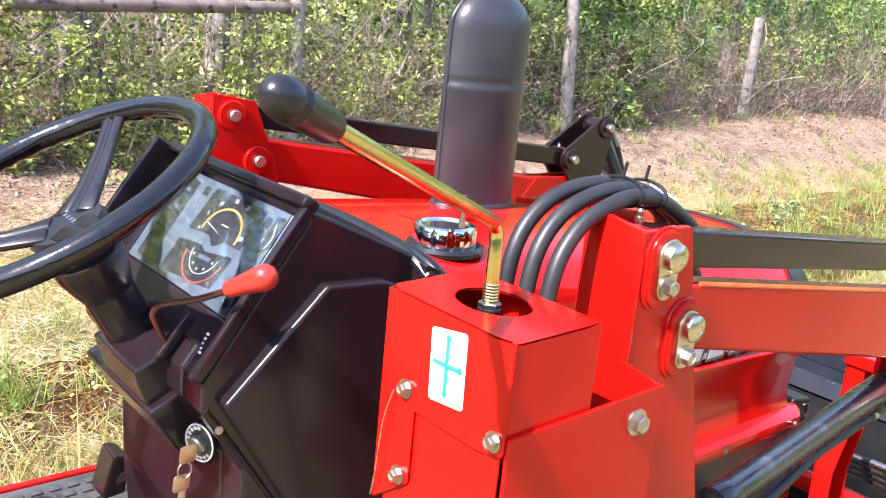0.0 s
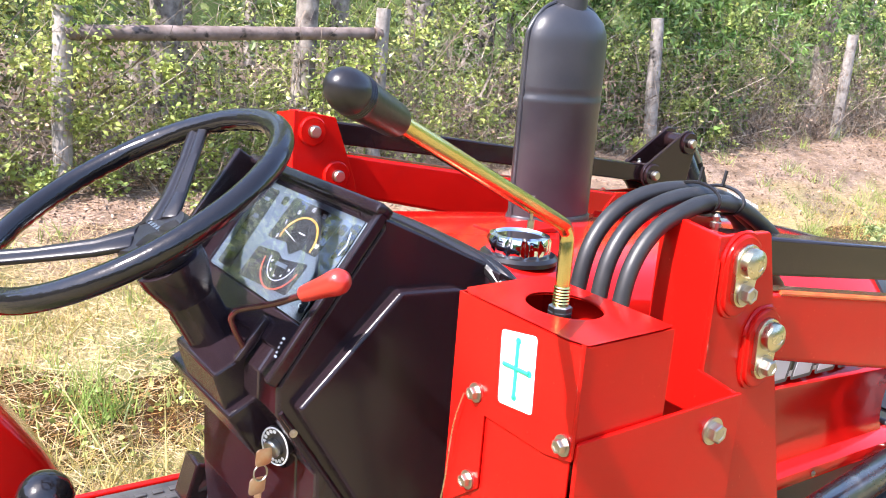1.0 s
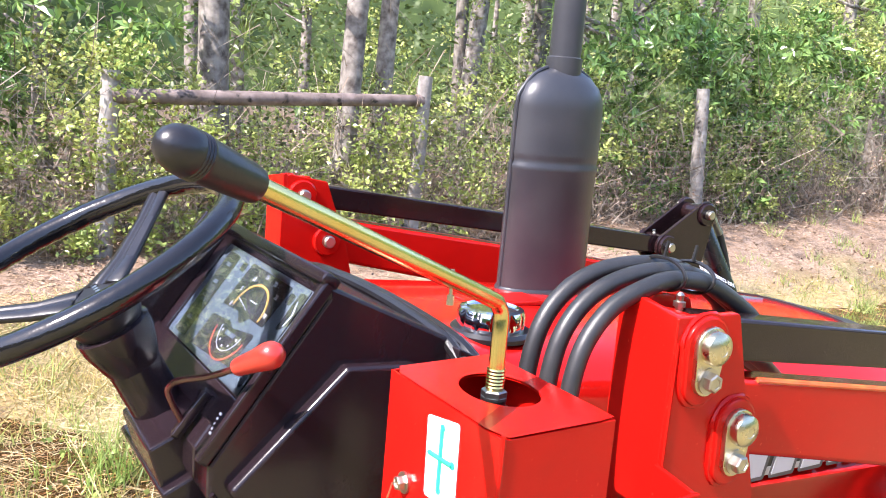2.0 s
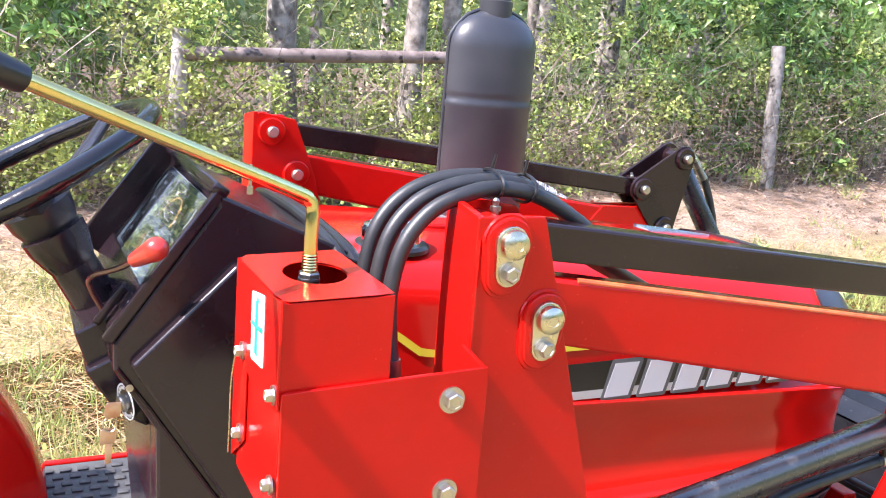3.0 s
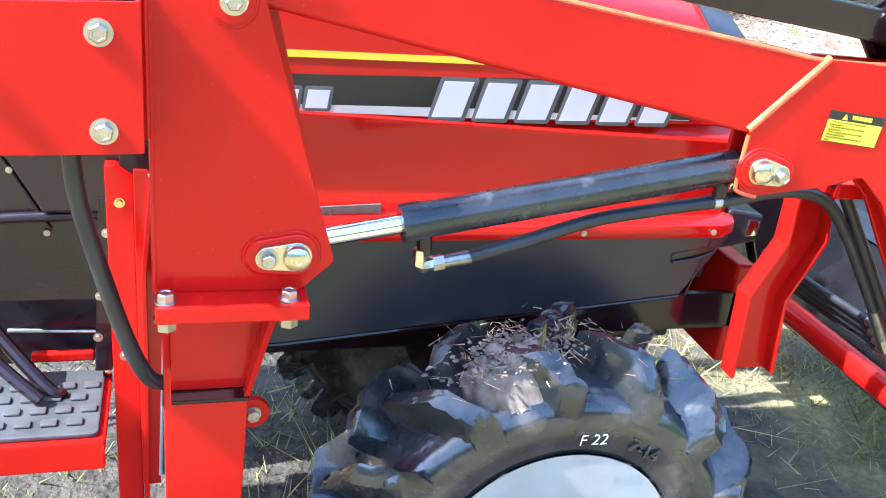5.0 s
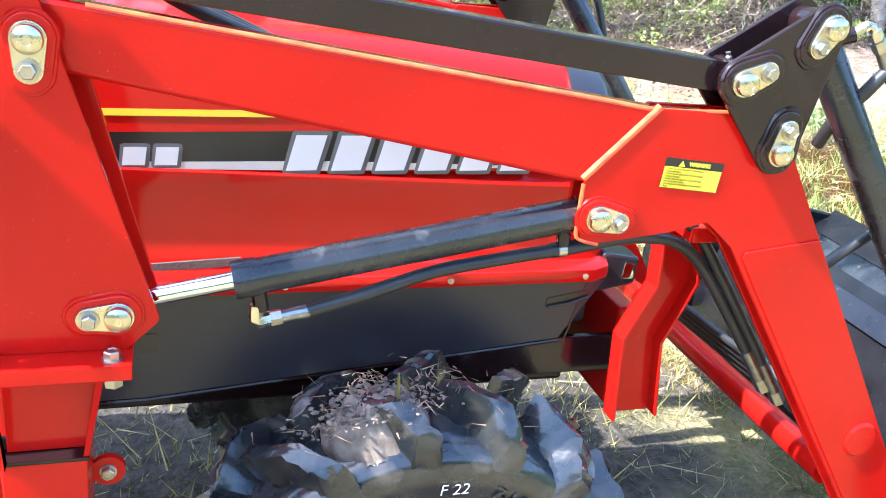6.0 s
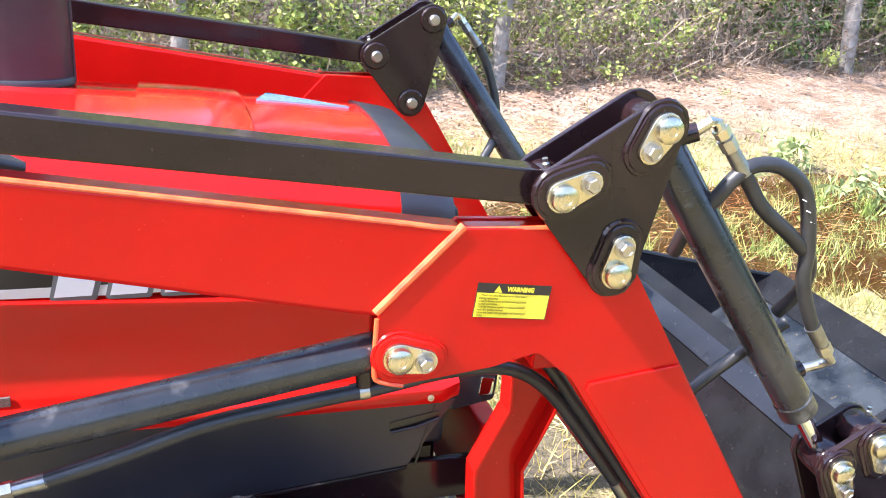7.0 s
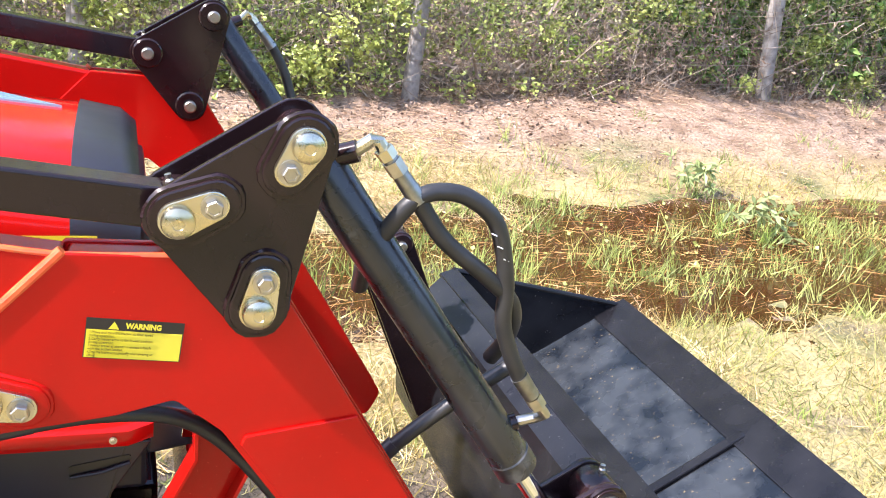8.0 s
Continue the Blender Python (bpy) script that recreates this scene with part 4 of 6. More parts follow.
    side_part("port", tube([a + d * (L - 0.04) + Vector((0.002, 0, -0.02)), a + d * (L - 0.04) + Vector((0.004, 0, -0.045))], 0.011, 14), BLACK, lift, far=far)
    q = Vector((0.262, 0.063, 0.806))
    side_part("elbow_fitting", tube([q + Vector((0, 0, 0.022)), q, q + Vector((0.004, 0, -0.004)), q + Vector((0.022, 0, 0.0))], 0.0105, 6), GOLD, lift, "brass elbow fitting", far)
    side_part("fitting", tube([q + Vector((0.020, 0, -0.001)), q + Vector((0.036, 0, 0.002))], 0.0115, 6), ZINC, lift, far=far)
    side_part("ferrule", tube([q + Vector((0.036, 0, 0.002)), q + Vector((0.075, 0, 0.009))], [0.0095, 0.0105], 16), FERRULE, lift, far=far)


build_side(False)
build_side(True)

# cross tube between the legs
part("cross_tube", tube([(1.385, 0.11, 0.388), (1.385, 2 * YC - 0.11, 0.388)], 0.030, 24), RED, loader, "red round cross tube between the legs")


def hose(name, pts, r=0.0105, label="black rubber hydraulic hose", steps=8):
    return part(name, tube(pts, r, 14, None, steps), RUBBER, loader, label)


lift_hose = hose("hose", [(0.335, 0.063, 0.815), (0.42, 0.065, 0.838), (0.52, 0.068, 0.868), (0.62, 0.068, 0.885), (0.72, 0.07, 0.898), (0.80, 0.075, 0.909), (0.87, 0.09, 0.907), (0.945, 0.11, 0.888), (1.01, 0.125, 0.84), (1.09, 0.13, 0.74), (1.19, 0.13, 0.60)])
part("hose_clip", tube([(0.715, 0.070, 0.8975), (0.728, 0.070, 0.8990)], 0.0125, 14), ZINC, lift_hose)
part("hose_sleeve", tube([(0.705, 0.070, 0.896), (0.75, 0.072, 0.902), (0.795, 0.075, 0.9085)], 0.0116, 14), SKIRT, lift_hose)
hose("hose", [(0.86, 0.125, 0.955), (0.91, 0.125, 0.945), (0.985, 0.125, 0.905), (1.06, 0.125, 0.81), (1.14, 0.128, 0.70), (1.23, 0.13, 0.57)])
hose("hose", [(1.200, 0.03, 1.203), (1.215, 0.03, 1.180), (1.245, 0.03, 1.144), (1.301, 0.03, 1.101), (1.345, 0.04, 1.060), (1.358, 0.06, 1.01), (1.35, 0.09, 0.96)])
bucket_hose = hose("hose", [(1.165, 0.10, 1.06), (1.162, 0.07, 1.11), (1.176, 0.04, 1.157), (1.195, 0.03, 1.190), (1.224, 0.03, 1.205), (1.266, 0.03, 1.199), (1.306, 0.03, 1.165), (1.328, 0.03, 1.093), (1.334, 0.03, 1.033), (1.363, 0.03, 0.969), (1.378, 0.03, 0.949)])
part("ferrule", tube([(1.366, 0.03, 0.964), (1.389, 0.03, 0.934)], [0.0118, 0.0108], 16), FERRULE, bucket_hose)
part("fitting", tube([(1.390, 0.03, 0.933), (1.401, 0.03, 0.918)], 0.0118, 6), ZINC, bucket_hose)
part("elbow_fitting", tube([(1.402, 0.03, 0.917), (1.414, 0.032, 0.904), (1.408, 0.045, 0.892), (1.384, 0.056, 0.880)], 0.0074, 10), ZINC, bucket_hose, "bright steel elbow fitting")
part("port", tube([(1.352, 0.058, 0.868), (1.386, 0.056, 0.881)], 0.0130, 14), BLACK, bucket_hose, "black port boss on the cylinder")
for x0, z0, x1, z1 in ((1.145, 0.664, 1.188, 0.603), (1.185, 0.636, 1.228, 0.573)):
    part("ferrule", tube([(x0, 0.13, z0), (x1, 0.131, z1)], [0.0122, 0.0128], 16), FERRULE, lift_hose)
    part("fitting", tube([(x1, 0.131, z1), (x1 + 0.018, 0.131, z1 - 0.026)], 0.0135, 6), ZINC, lift_hose)
short_hose = hose("hose", [(1.235, 0.13, 0.800), (1.275, 0.125, 0.840), (1.33, 0.12, 0.885), (1.39, 0.115, 0.93)])
part("ferrule", tube([(1.215, 0.13, 0.780), (1.245, 0.13, 0.812)], 0.0125, 14), SKIRT, short_hose)
hose("hose", [(1.200, 2 * YC - 0.03, 1.203), (1.235, 2 * YC - 0.03, 1.14), (1.26, 2 * YC - 0.04, 1.05), (1.255, 2 * YC - 0.06, 0.98), (1.22, 2 * YC - 0.09, 0.93)])

# hoses over the tower
tower_hoses = []
for dx, dy, dz in ((-0.006, 0.030, 0.010), (0.0, 0.002, 0.007), (0.008, -0.024, 0.002)):
    h = hose("hose", [(-0.178 + dx, 0.088 + dy, 1.13), (-0.181 + dx, 0.095 + dy, 1.17), (-0.181 + dx, 0.102 + dy, 1.22), (-0.166 + dx, 0.106 + dy, 1.273 + dz),
                      (-0.134 + dx, 0.107 + dy, 1.312 + dz), (-0.090 + dx * .8, 0.104 + dy, 1.333 + dz), (-0.042, 0.103 + dy * .8, 1.339 + dz), (0.010, 0.104 + dy * .8, 1.332 + dz), (0.062, 0.108 + dy * .9, 1.308 + dz), (0.105, 0.115 + dy, 1.280 + dz), (0.16, 0.16 + dy, 1.235), (0.25, 0.20 + dy, 1.19), (0.32, 0.215, 1.16)], 0.0098)
    part("ferrule", tube([(-0.177 + dx, 0.086 + dy, 1.095), (-0.178 + dx, 0.088 + dy, 1.118), (-0.179 + dx, 0.089 + dy, 1.142)], [0.0105, 0.0120, 0.0115], 16), FERRULE, h)
    part("nut", tube([(-0.176 + dx, 0.085 + dy, 1.070), (-0.177 + dx, 0.086 + dy, 1.096)], 0.0125, 6), ZINC, h)
    tower_hoses.append(h)
hose("hose", [(-0.19, 0.05, 1.02), (-0.185, 0.055, 0.92), (-0.170, 0.06, 0.84), (-0.135, 0.07, 0.70), (-0.105, 0.08, 0.625), (-0.070, 0.11, 0.60)], 0.0115)


def zip_tie(c, axis, r):
    b = bmesh.new()
    q = Vector((0, 0, 1)).rotation_difference(Vector(axis).normalized()).to_matrix()
    ring = [Vector(c) + q @ Vector((r[0] * math.cos(a), r[1] * math.sin(a), 0)) for a in [2 * math.pi * k / 24 for k in range(25)]]
    tube(ring, 0.0022, 6, b)
    tube([Vector(c) + Vector((0, 0, r[0])), Vector(c) + Vector((0.004, 0, r[0] + 0.018))], 0.0022, 6, b)
    return part("cable_tie", b, INK, loader)


zip_tie((-0.041, 0.103, 1.344), (1, 0, 0.0), (0.017, 0.034))
zip_tie((0.006, 0.106, 1.338), (1, 0, -0.25), (0.017, 0.034))

# ---- warning label ----
decal = thing("warning_label", (0.904, 0.0365, 1.03), "black and yellow safety label stuck on the red arm", "label")
DX, DZ = Vector((0.1005, 0, -0.0105)), Vector((-0.005, 0, -0.047))
D0 = Vector((0.8545, 0.0363, 1.0565))


def decal_quad(u0, v0, u1, v1, lift):
    b = bmesh.new()
    c = [D0 + DX * u + DZ * v + Vector((0, -lift, 0)) for u, v in ((u0, v0), (u1, v0), (u1, v1), (u0, v1))]
    fc = b.faces.new([b.verts.new(p) for p in c])
    r = bmesh.ops.extrude_face_region(b, geom=[fc])
    for v in r["geom"]:
        if isinstance(v, bmesh.types.BMVert):
            v.co.y += 0.0004
    bmesh.ops.recalc_face_normals(b, faces=b.faces)
    return b


part("backing", decal_quad(0, 0, 1, 1, 0.0), INK, decal, "black border and header")
part("yellow_field", decal_quad(0.012, 0.285, 0.988, 0.98, 0.0005), YELLOW, decal)


def lettering(text, size, at, parent, mat, right=(1, 0, 0), up=(0, 0, 1), name="lettering", align="LEFT", depth=0.0002, bold=0.0, squeeze=1.0):
    """Text as a mesh, laid on a surface."""
    cu = bpy.data.curves.new("text", "FONT")
    cu.body, cu.size, cu.align_x, cu.extrude, cu.offset, cu.resolution_u = text, size, align, depth, bold, 2
    tmp = bpy.data.objects.new("text", cu)
    scene.collection.objects.link(tmp)
    me = bpy.data.meshes.new_from_object(tmp.evaluated_get(bpy.context.evaluated_depsgraph_get()))
    bpy.data.objects.remove(tmp)
    bpy.data.curves.remove(cu)
    r, u = Vector(right).normalized(), Vector(up).normalized()
    n = r.cross(u)
    for v in me.vertices:
        v.co = Vector(at) + r * v.co.x * squeeze + u * v.co.y + n * v.co.z
    me.materials.clear()
    me.materials.append(mat)
    ob = new(name, me)
    ob.parent = parent
    ob.matrix_parent_inverse = origin_of(parent).inverted()
    return ob


def on_decal(u, v):
    return D0 + DX * u + DZ * v + Vector((0, -0.0012, 0))


lettering("WARNING", 0.0088, on_decal(0.40, 0.205), decal, YELLOW, DX, -DZ, bold=0.0004, squeeze=0.86)
tri_b = bmesh.new()
tv = [tri_b.verts.new(on_decal(u, v)) for u, v in ((0.28, 0.05), (0.335, 0.245), (0.225, 0.245))]
tri_b.faces.new(tv)
part("hazard_triangle", tri_b, YELLOW, decal)
for k, line in enumerate(("1.Move and turn the tractor at slow speed", "during operation.", "2.Carry loader arms at the lowest position", "during operation.", "3.Never travel at speeds in excess 6 Km/h", "with the bucket loaded.", "4.Stop the loader arms gradually when lowering or", "lifting.")):
    lettering(line, 0.0044, on_decal(0.04, 0.37 + k * 0.083), decal, PRINT, DX, -DZ, squeeze=0.86 if k != 6 else 0.74)

for h, off in ((tower_hoses[0], (0.026, 0.112, 1.3445)), (tower_hoses[1], (0.030, 0.092, 1.3390))):
    lettering("EN853-2SN", 0.0075, off, h, LETTER, (0.90, 0.02, -0.34), (0.25, 0.62, 0.74), "hose_print")
for k in range(3):
    c = Vector((1.300 + 0.010 * k, 0.0205, 1.158 - 0.016 * k))
    part("hose_mark", tube([c + Vector((-0.004, 0, 0.001)), c + Vector((0.003, 0, -0.002))], 0.0008, 6), WHITE, bucket_hose)

# ---- loader control box ----
ctl = thing("control_box", (-0.27, 0.06, 0.99), "red sheet-steel loader valve box with a gold joystick lever", "control box")


def build_control_box():
    b = bmesh.new()
    # cover: rear, near and far walls
    part("rear_wall", slab([(-0.036, 1.136), (-0.036, 1.246), (0.155, 1.246), (0.155, 1.00), (0.096, 1.045), (0.096, 1.128), (0.0, 1.128)], -0.333, -0.3305, "x", 0.0006), RED, ctl)
    part("rear_plate", slab([(-0.030, 0.995), (-0.030, 1.150), (0.140, 1.150), (0.140, 0.995)], -0.3295, -0.327, "x", 0.0006), RED, ctl)
    part("near_wall", slab([(-0.3325, 1.140), (-0.3325, 1.246), (-0.215, 1.250), (-0.215, 1.150)], -0.036, -0.0335, bevel=0.0006), RED, ctl)
    part("far_wall", slab([(-0.330, 1.0), (-0.330, 1.246), (-0.215, 1.250), (-0.215, 1.0)], 0.1525, 0.155, bevel=0.0006), RED, ctl)
    part("front_wall", slab([(-0.033, 1.0), (-0.033, 1.249), (0.152, 1.249), (0.152, 1.0)], -0.2175, -0.215, "x", 0.0006), RED, ctl)
    # top with its round opening
    k = bmesh.new()
    cx, cy, n = -0.270, 0.062, 36
    hole = [(cx + 0.034 * math.cos(2 * math.pi * i / n), cy + 0.046 * math.sin(2 * math.pi * i / n)) for i in range(n)]
    rim = []
    for i in range(n):
        a = 2 * math.pi * i / n
        dx, dy = math.cos(a), math.sin(a)
        t = min(((-0.2148 if dx > 0 else -0.3332) - cx) / dx if abs(dx) > 1e-6 else 9, ((0.1552 if dy > 0 else -0.0362) - cy) / dy if abs(dy) > 1e-6 else 9)
        rim.append((cx + dx * t, cy + dy * t))
    rim_at = lambda p: 1.248 + 0.035 * (p[0] + 0.333)
    for z in (0.0, -0.0025):
        hv = [k.verts.new((x, y, rim_at((x, y)) + z)) for x, y in hole]
        rv = [k.verts.new((x, y, rim_at((x, y)) + z)) for x, y in rim]
        for i in range(n):
            k.faces.new((hv[i], rv[i], rv[(i + 1) % n], hv[(i + 1) % n]))
    bmesh.ops.recalc_face_normals(k, faces=k.faces)
    part("top", k, RED, ctl)
    for z0, z1, y in ((1.140, 1.250, -0.0355),):
        part("corner_seam", tube([(-0.3325, y, z0), (-0.3325, y, z1)], 0.0022, 8), RED, ctl)
    # side bracket that carries the box on the tower
    part("side_plate", slab(rounded([(-0.331, 0.990), (-0.331, 1.155), (-0.100, 1.166), (-0.100, 0.998)], 0.004), -0.0415, -0.0365, bevel=0.0012), RED, ctl)
    part("bracket_fold", slab([(-0.040, 0.998), (-0.040, 1.163), (0.017, 1.172), (0.017, 0.998)], -0.106, -0.1005, "x", 0.001), RED, ctl)
    part("bottom", slab([(-0.329, -0.037), (-0.215, -0.037), (-0.215, 0.14), (-0.329, 0.14)], 0.992, 0.995, "z", 0.0005), RED, ctl)
    part("weld_bead", tube([(-0.098, 0.010, 1.0 + .02 * i) for i in range(9)], 0.004, 8, None, 2), RED, ctl)
    for y, z in ((0.111, 1.148), (-0.024, 1.148), (0.112, 1.048), (-0.024, 1.050)):
        part("bolt", hexbolt((-0.333, y, z), (-1, 0, 0), 0.0125, 0.010, 0.0105, turn=z * 40), ZINC, ctl)
    for x, z in ((-0.143, 1.132), (-0.142, 1.024)):
        part("bolt", hexbolt((x, -0.0415, z), (0, -1, 0), 0.0185, 0.012, 0.0150, turn=z * 30), ZINC, ctl)
    part("tie_wire", tube([(-0.338, 0.126, 1.142), (-0.3395, 0.138, 1.10), (-0.338, 0.146, 1.04), (-0.337, 0.153, 1.005)], 0.0009, 6, None, 4), GOLD, ctl, "thin brass wire")
    # pictogram card
    card = part("pictogram_card", slab(rounded([(0.023, 1.158), (0.026, 1.237), (0.079, 1.228), (0.075, 1.152)], 0.005), -0.3337, -0.3332, "x", 0), WHITE, ctl, "white card with a green four-way arrow")
    for y0, z0, y1, z1 in ((0.051, 1.166, 0.052, 1.224), (0.032, 1.197, 0.071, 1.195)):
        part("green_arrow", tube([(-0.3342, y0, z0), (-0.3342, y1, z1)], 0.0022, 6), GREEN, card)
    for y, z in ((0.051, 1.166), (0.052, 1.224), (0.032, 1.197)):
        part("arrow_head", lathe([(0.0036, 0), (0.0036, 0.0008), (0, 0.0008)], (-0.3338, y, z), (-1, 0, 0), 10), GREEN, card)
    # joystick
    part("boot_plate", lathe([(0.030, 0), (0.030, 0.006), (0.012, 0.010), (0.012, 0.02)], (-0.277, 0.06, 1.222), (0, 0, 1), 24), INK, ctl)
    lever = part("lever", tube([(-0.277, 0.060, 1.235), (-0.2765, 0.061, 1.30), (-0.2755, 0.063, 1.320), (-0.281, 0.062, 1.331), (-0.296, 0.056, 1.3395), (-0.40, 0.010, 1.383), (-0.555, -0.057, 1.448)], 0.0075, 18, None, 4), BRASSY, ctl, "bent gold-zinc lever rod")
    pinb = bmesh.new()
    tube([(-0.352, 0.031, 1.372), (-0.352, 0.031, 1.342)], 0.0016, 8, pinb)
    tube([(-0.352, 0.031, 1.350), (-0.352, 0.031, 1.342)], 0.0032, 8, pinb)
    part("cotter_pin", pinb, ZINC, lever)
    part("nut", hexbolt((-0.277, 0.060, 1.243), (0, 0, 1), 0.021, 0.009, 0.012), FERRULE, lever)
    part("thread", lathe([(0.0082, 0), *[(0.0082 + 0.0007 * (i % 2), 0.002 + 0.0016 * i) for i in range(13)]], (-0.277, 0.060, 1.251), (0, 0, 1), 18), BRASSY, lever)
    d = Vector((-0.272, -0.119, 0.116)).normalized()
    base = Vector((-0.556, -0.0575, 1.4485))
    grip = [(0.007, 0), (0.0112, 0.001), (0.0122, 0.005), (0.0142, 0.046)] + [(0.0143 + 0.0006 * (i % 2), 0.048 + 0.0012 * i) for i in range(7)] + [(0.0147, 0.0565), (0.0143, 0.063), (0.0124, 0.070), (0.0086, 0.0755), (0.004, 0.0783), (0, 0.079)]
    part("grip", lathe(grip, base, d, 36), SPOKE, lever, "black ribbed rubber grip")


build_control_box()

# ---- bucket ----
LEDGE = material("ledge_paint", (0.010, 0.012, 0.017), 0.30, second=(0.018, 0.020, 0.026), scale=8, rough_vary=0.08, bump=0.1, bump_scale=70,
                 third=(0.10, 0.10, 0.10), third_scale=90, third_range=(0.66, 0.72))
LEDGE.node_tree.nodes["Principled BSDF"].inputs["Specular IOR Level"].default_value = 0.25
bucket = thing("loader_bucket", (1.75, YC, -0.1), "black steel loader bucket with a worn scuffed floor", "bucket")


def offset_line(prof, t):
    out = []
    for i, p in enumerate(prof):
        a, c = Vector(prof[max(i - 1, 0)]), Vector(prof[min(i + 1, len(prof) - 1)])
        d = (c - a).normalized()
        out.append(tuple(Vector(p) + Vector((-d.y, d.x)) * t))
    return out


def build_bucket():
    y0, y1 = YC - 0.82, YC + 0.82
    prof = [(1.811, 0.548), (1.735, 0.495), (1.660, 0.33), (1.675, 0.14), (1.80, 0.078), (2.386, 0.430)]
    prof = rounded(prof, [0, 0.03, 0.12, 0.08, 0.08, 0])
    inner = offset_line(prof, 0.007)
    part("shell", slab(list(prof) + inner[::-1], y0, y1, bevel=0), BUCKET, bucket, "black painted bucket shell")
    on_floor = lambda x: 0.430 - 0.6006 * (2.386 - x) + 0.0085
    liner = [(x, on_floor(x)) for x in (1.86, 2.0, 2.15, 2.328)]
    for ya, yb in ((y0 + 0.01, 0.655), (0.689, y1 - 0.01)):
        part("floor_liner", slab(liner + offset_line(liner, 0.002)[::-1], ya, yb, bevel=0), WORN, bucket, "scuffed blue-grey steel floor with chips and dust")
    for y in (y0, y1):
        part("side_plate", slab([(1.811, 0.553), *prof[1:]], y - 0.005, y + 0.005, bevel=0.002), BUCKET, bucket)
        part("edge_bar", tube([(1.805, y, 0.557), (1.987, y, 0.516), (2.386, y, 0.432)], 0.008, 8), BUCKET, bucket)
        part("corner_weld", tube([(1.9, y + (0.008 if y < 0.5 else -0.008), on_floor(1.9)), (2.37, y + (0.008 if y < 0.5 else -0.008), on_floor(2.37))], 0.004, 6, None, 6), WORN, bucket)
    part("top_lip", slab([(1.764, 0.536), (1.766, 0.545), (1.815, 0.562), (1.813, 0.548)], y0 - 0.004, y1 + 0.004, bevel=0.002), BUCKET, bucket)
    part("back_ledge", slab([(1.722, 0.500), (1.764, 0.545), (1.764, 0.534), (1.730, 0.497)], y0 + 0.02, y1 - 0.02, bevel=0.001), LEDGE, bucket, "blue-grey sloping ledge along the back")
    part("cutting_edge", slab([(2.300, 0.3865), (2.400, 0.4465), (2.396, 0.4535), (2.296, 0.3935)], y0 - 0.006, y1 + 0.006, bevel=0.002), BUCKET, bucket)
    for y in (0.672,):
        part("wear_rib", slab([(1.80, on_floor(1.80) - 0.002), (2.32, on_floor(2.32) - 0.002), (2.335, on_floor(2.335) + 0.006), (2.32, on_floor(2.32) + 0.014), (1.80, on_floor(1.80) + 0.014)], y - 0.013, y + 0.013, bevel=0.004), BUCKET, bucket)
    for far in (False, True):
        m = (lambda y: 2 * YC - y) if far else (lambda y: y)
        lobes = hull2([(1.529, 0.756, 0.033), (1.465, 0.718, 0.033), (1.668, 0.45, 0.03), (1.648, 0.30, 0.03)])
        for ya, yb in ((0.022, 0.032), (0.082, 0.092)):
            part("ear_plate", slab(lobes, min(m(ya), m(yb)), max(m(ya), m(yb)), bevel=0.002), BLACK, bucket, "glossy black hinge ear")
        for x, z in ((1.529, 0.756), (1.465, 0.718)):
            part("hub", lathe([(0.029, 0), (0.031, 0.004), (0.031, 0.046), (0.029, 0.050)], (x, m(0.057) - 0.025, z), (0, 1, 0), 24), BLACK, bucket)
        for (x, z), (bx, bz) in (((1.529, 0.756), (1.541, 0.722)), ((1.465, 0.718), (1.478, 0.684))):
            pin_set(bucket, (x, z), (bx, bz), 0.022, far, BLACK, 0.029, inner=0.092)
        part("grease_nipple", lathe([(0.005, 0), (0.005, 0.006), (0.003, 0.008), (0.004, 0.013), (0, 0.014)], (1.535, m(0.057), 0.786), (0, 0, 1), 10), ZINC, bucket)


build_bucket()

# ---- tractor ----
tractor = thing("tractor", (0.0, YC, -0.16), "red compact farm tractor with black dashboard and upright muffler", "tractor")
HOOD = [(-0.100, 0.262, 1.172, 1.200), (0.05, 0.264, 1.160, 1.192), (0.2, 0.264, 1.147, 1.184), (0.45, 0.264, 1.122, 1.170), (0.7, 0.263, 1.096, 1.155), (0.83, 0.262, 1.083, 1.145), (0.89, 0.260, 1.074, 1.134), (0.915, 0.255, 1.060, 1.112)]


def hood_row(x, w, sh, cr, grow=0.0, floor=0.945):
    w, sh, cr = w + grow, sh + grow, cr + grow
    out = []
    for y, z in ((-w, floor), (-w, sh - 0.045), (-w + 0.004, sh - 0.022), (-w + 0.016, sh - 0.006), (-w + 0.040, sh + (cr - sh) * 0.36), (-w + 0.09, sh + (cr - sh) * 0.80), (-w * 0.35, cr - 0.002), (0, cr)):
        out.append((x, y, z))
    return out + [(x, -y, z) for x, y, z in out[-2::-1]]


def loft(rows, caps=True, close=False):
    b = bmesh.new()
    vs = [[b.verts.new((x, YC + y, z)) for x, y, z in r] for r in rows]
    for r0, r1 in zip(vs, vs[1:]):
        for i in range(len(r0) - 1):
            b.faces.new((r0[i], r0[i + 1], r1[i + 1], r1[i]))
    if caps:
        b.faces.new(vs[0])
        b.faces.new(vs[-1][::-1])
    bmesh.ops.recalc_face_normals(b, faces=b.faces)
    return b


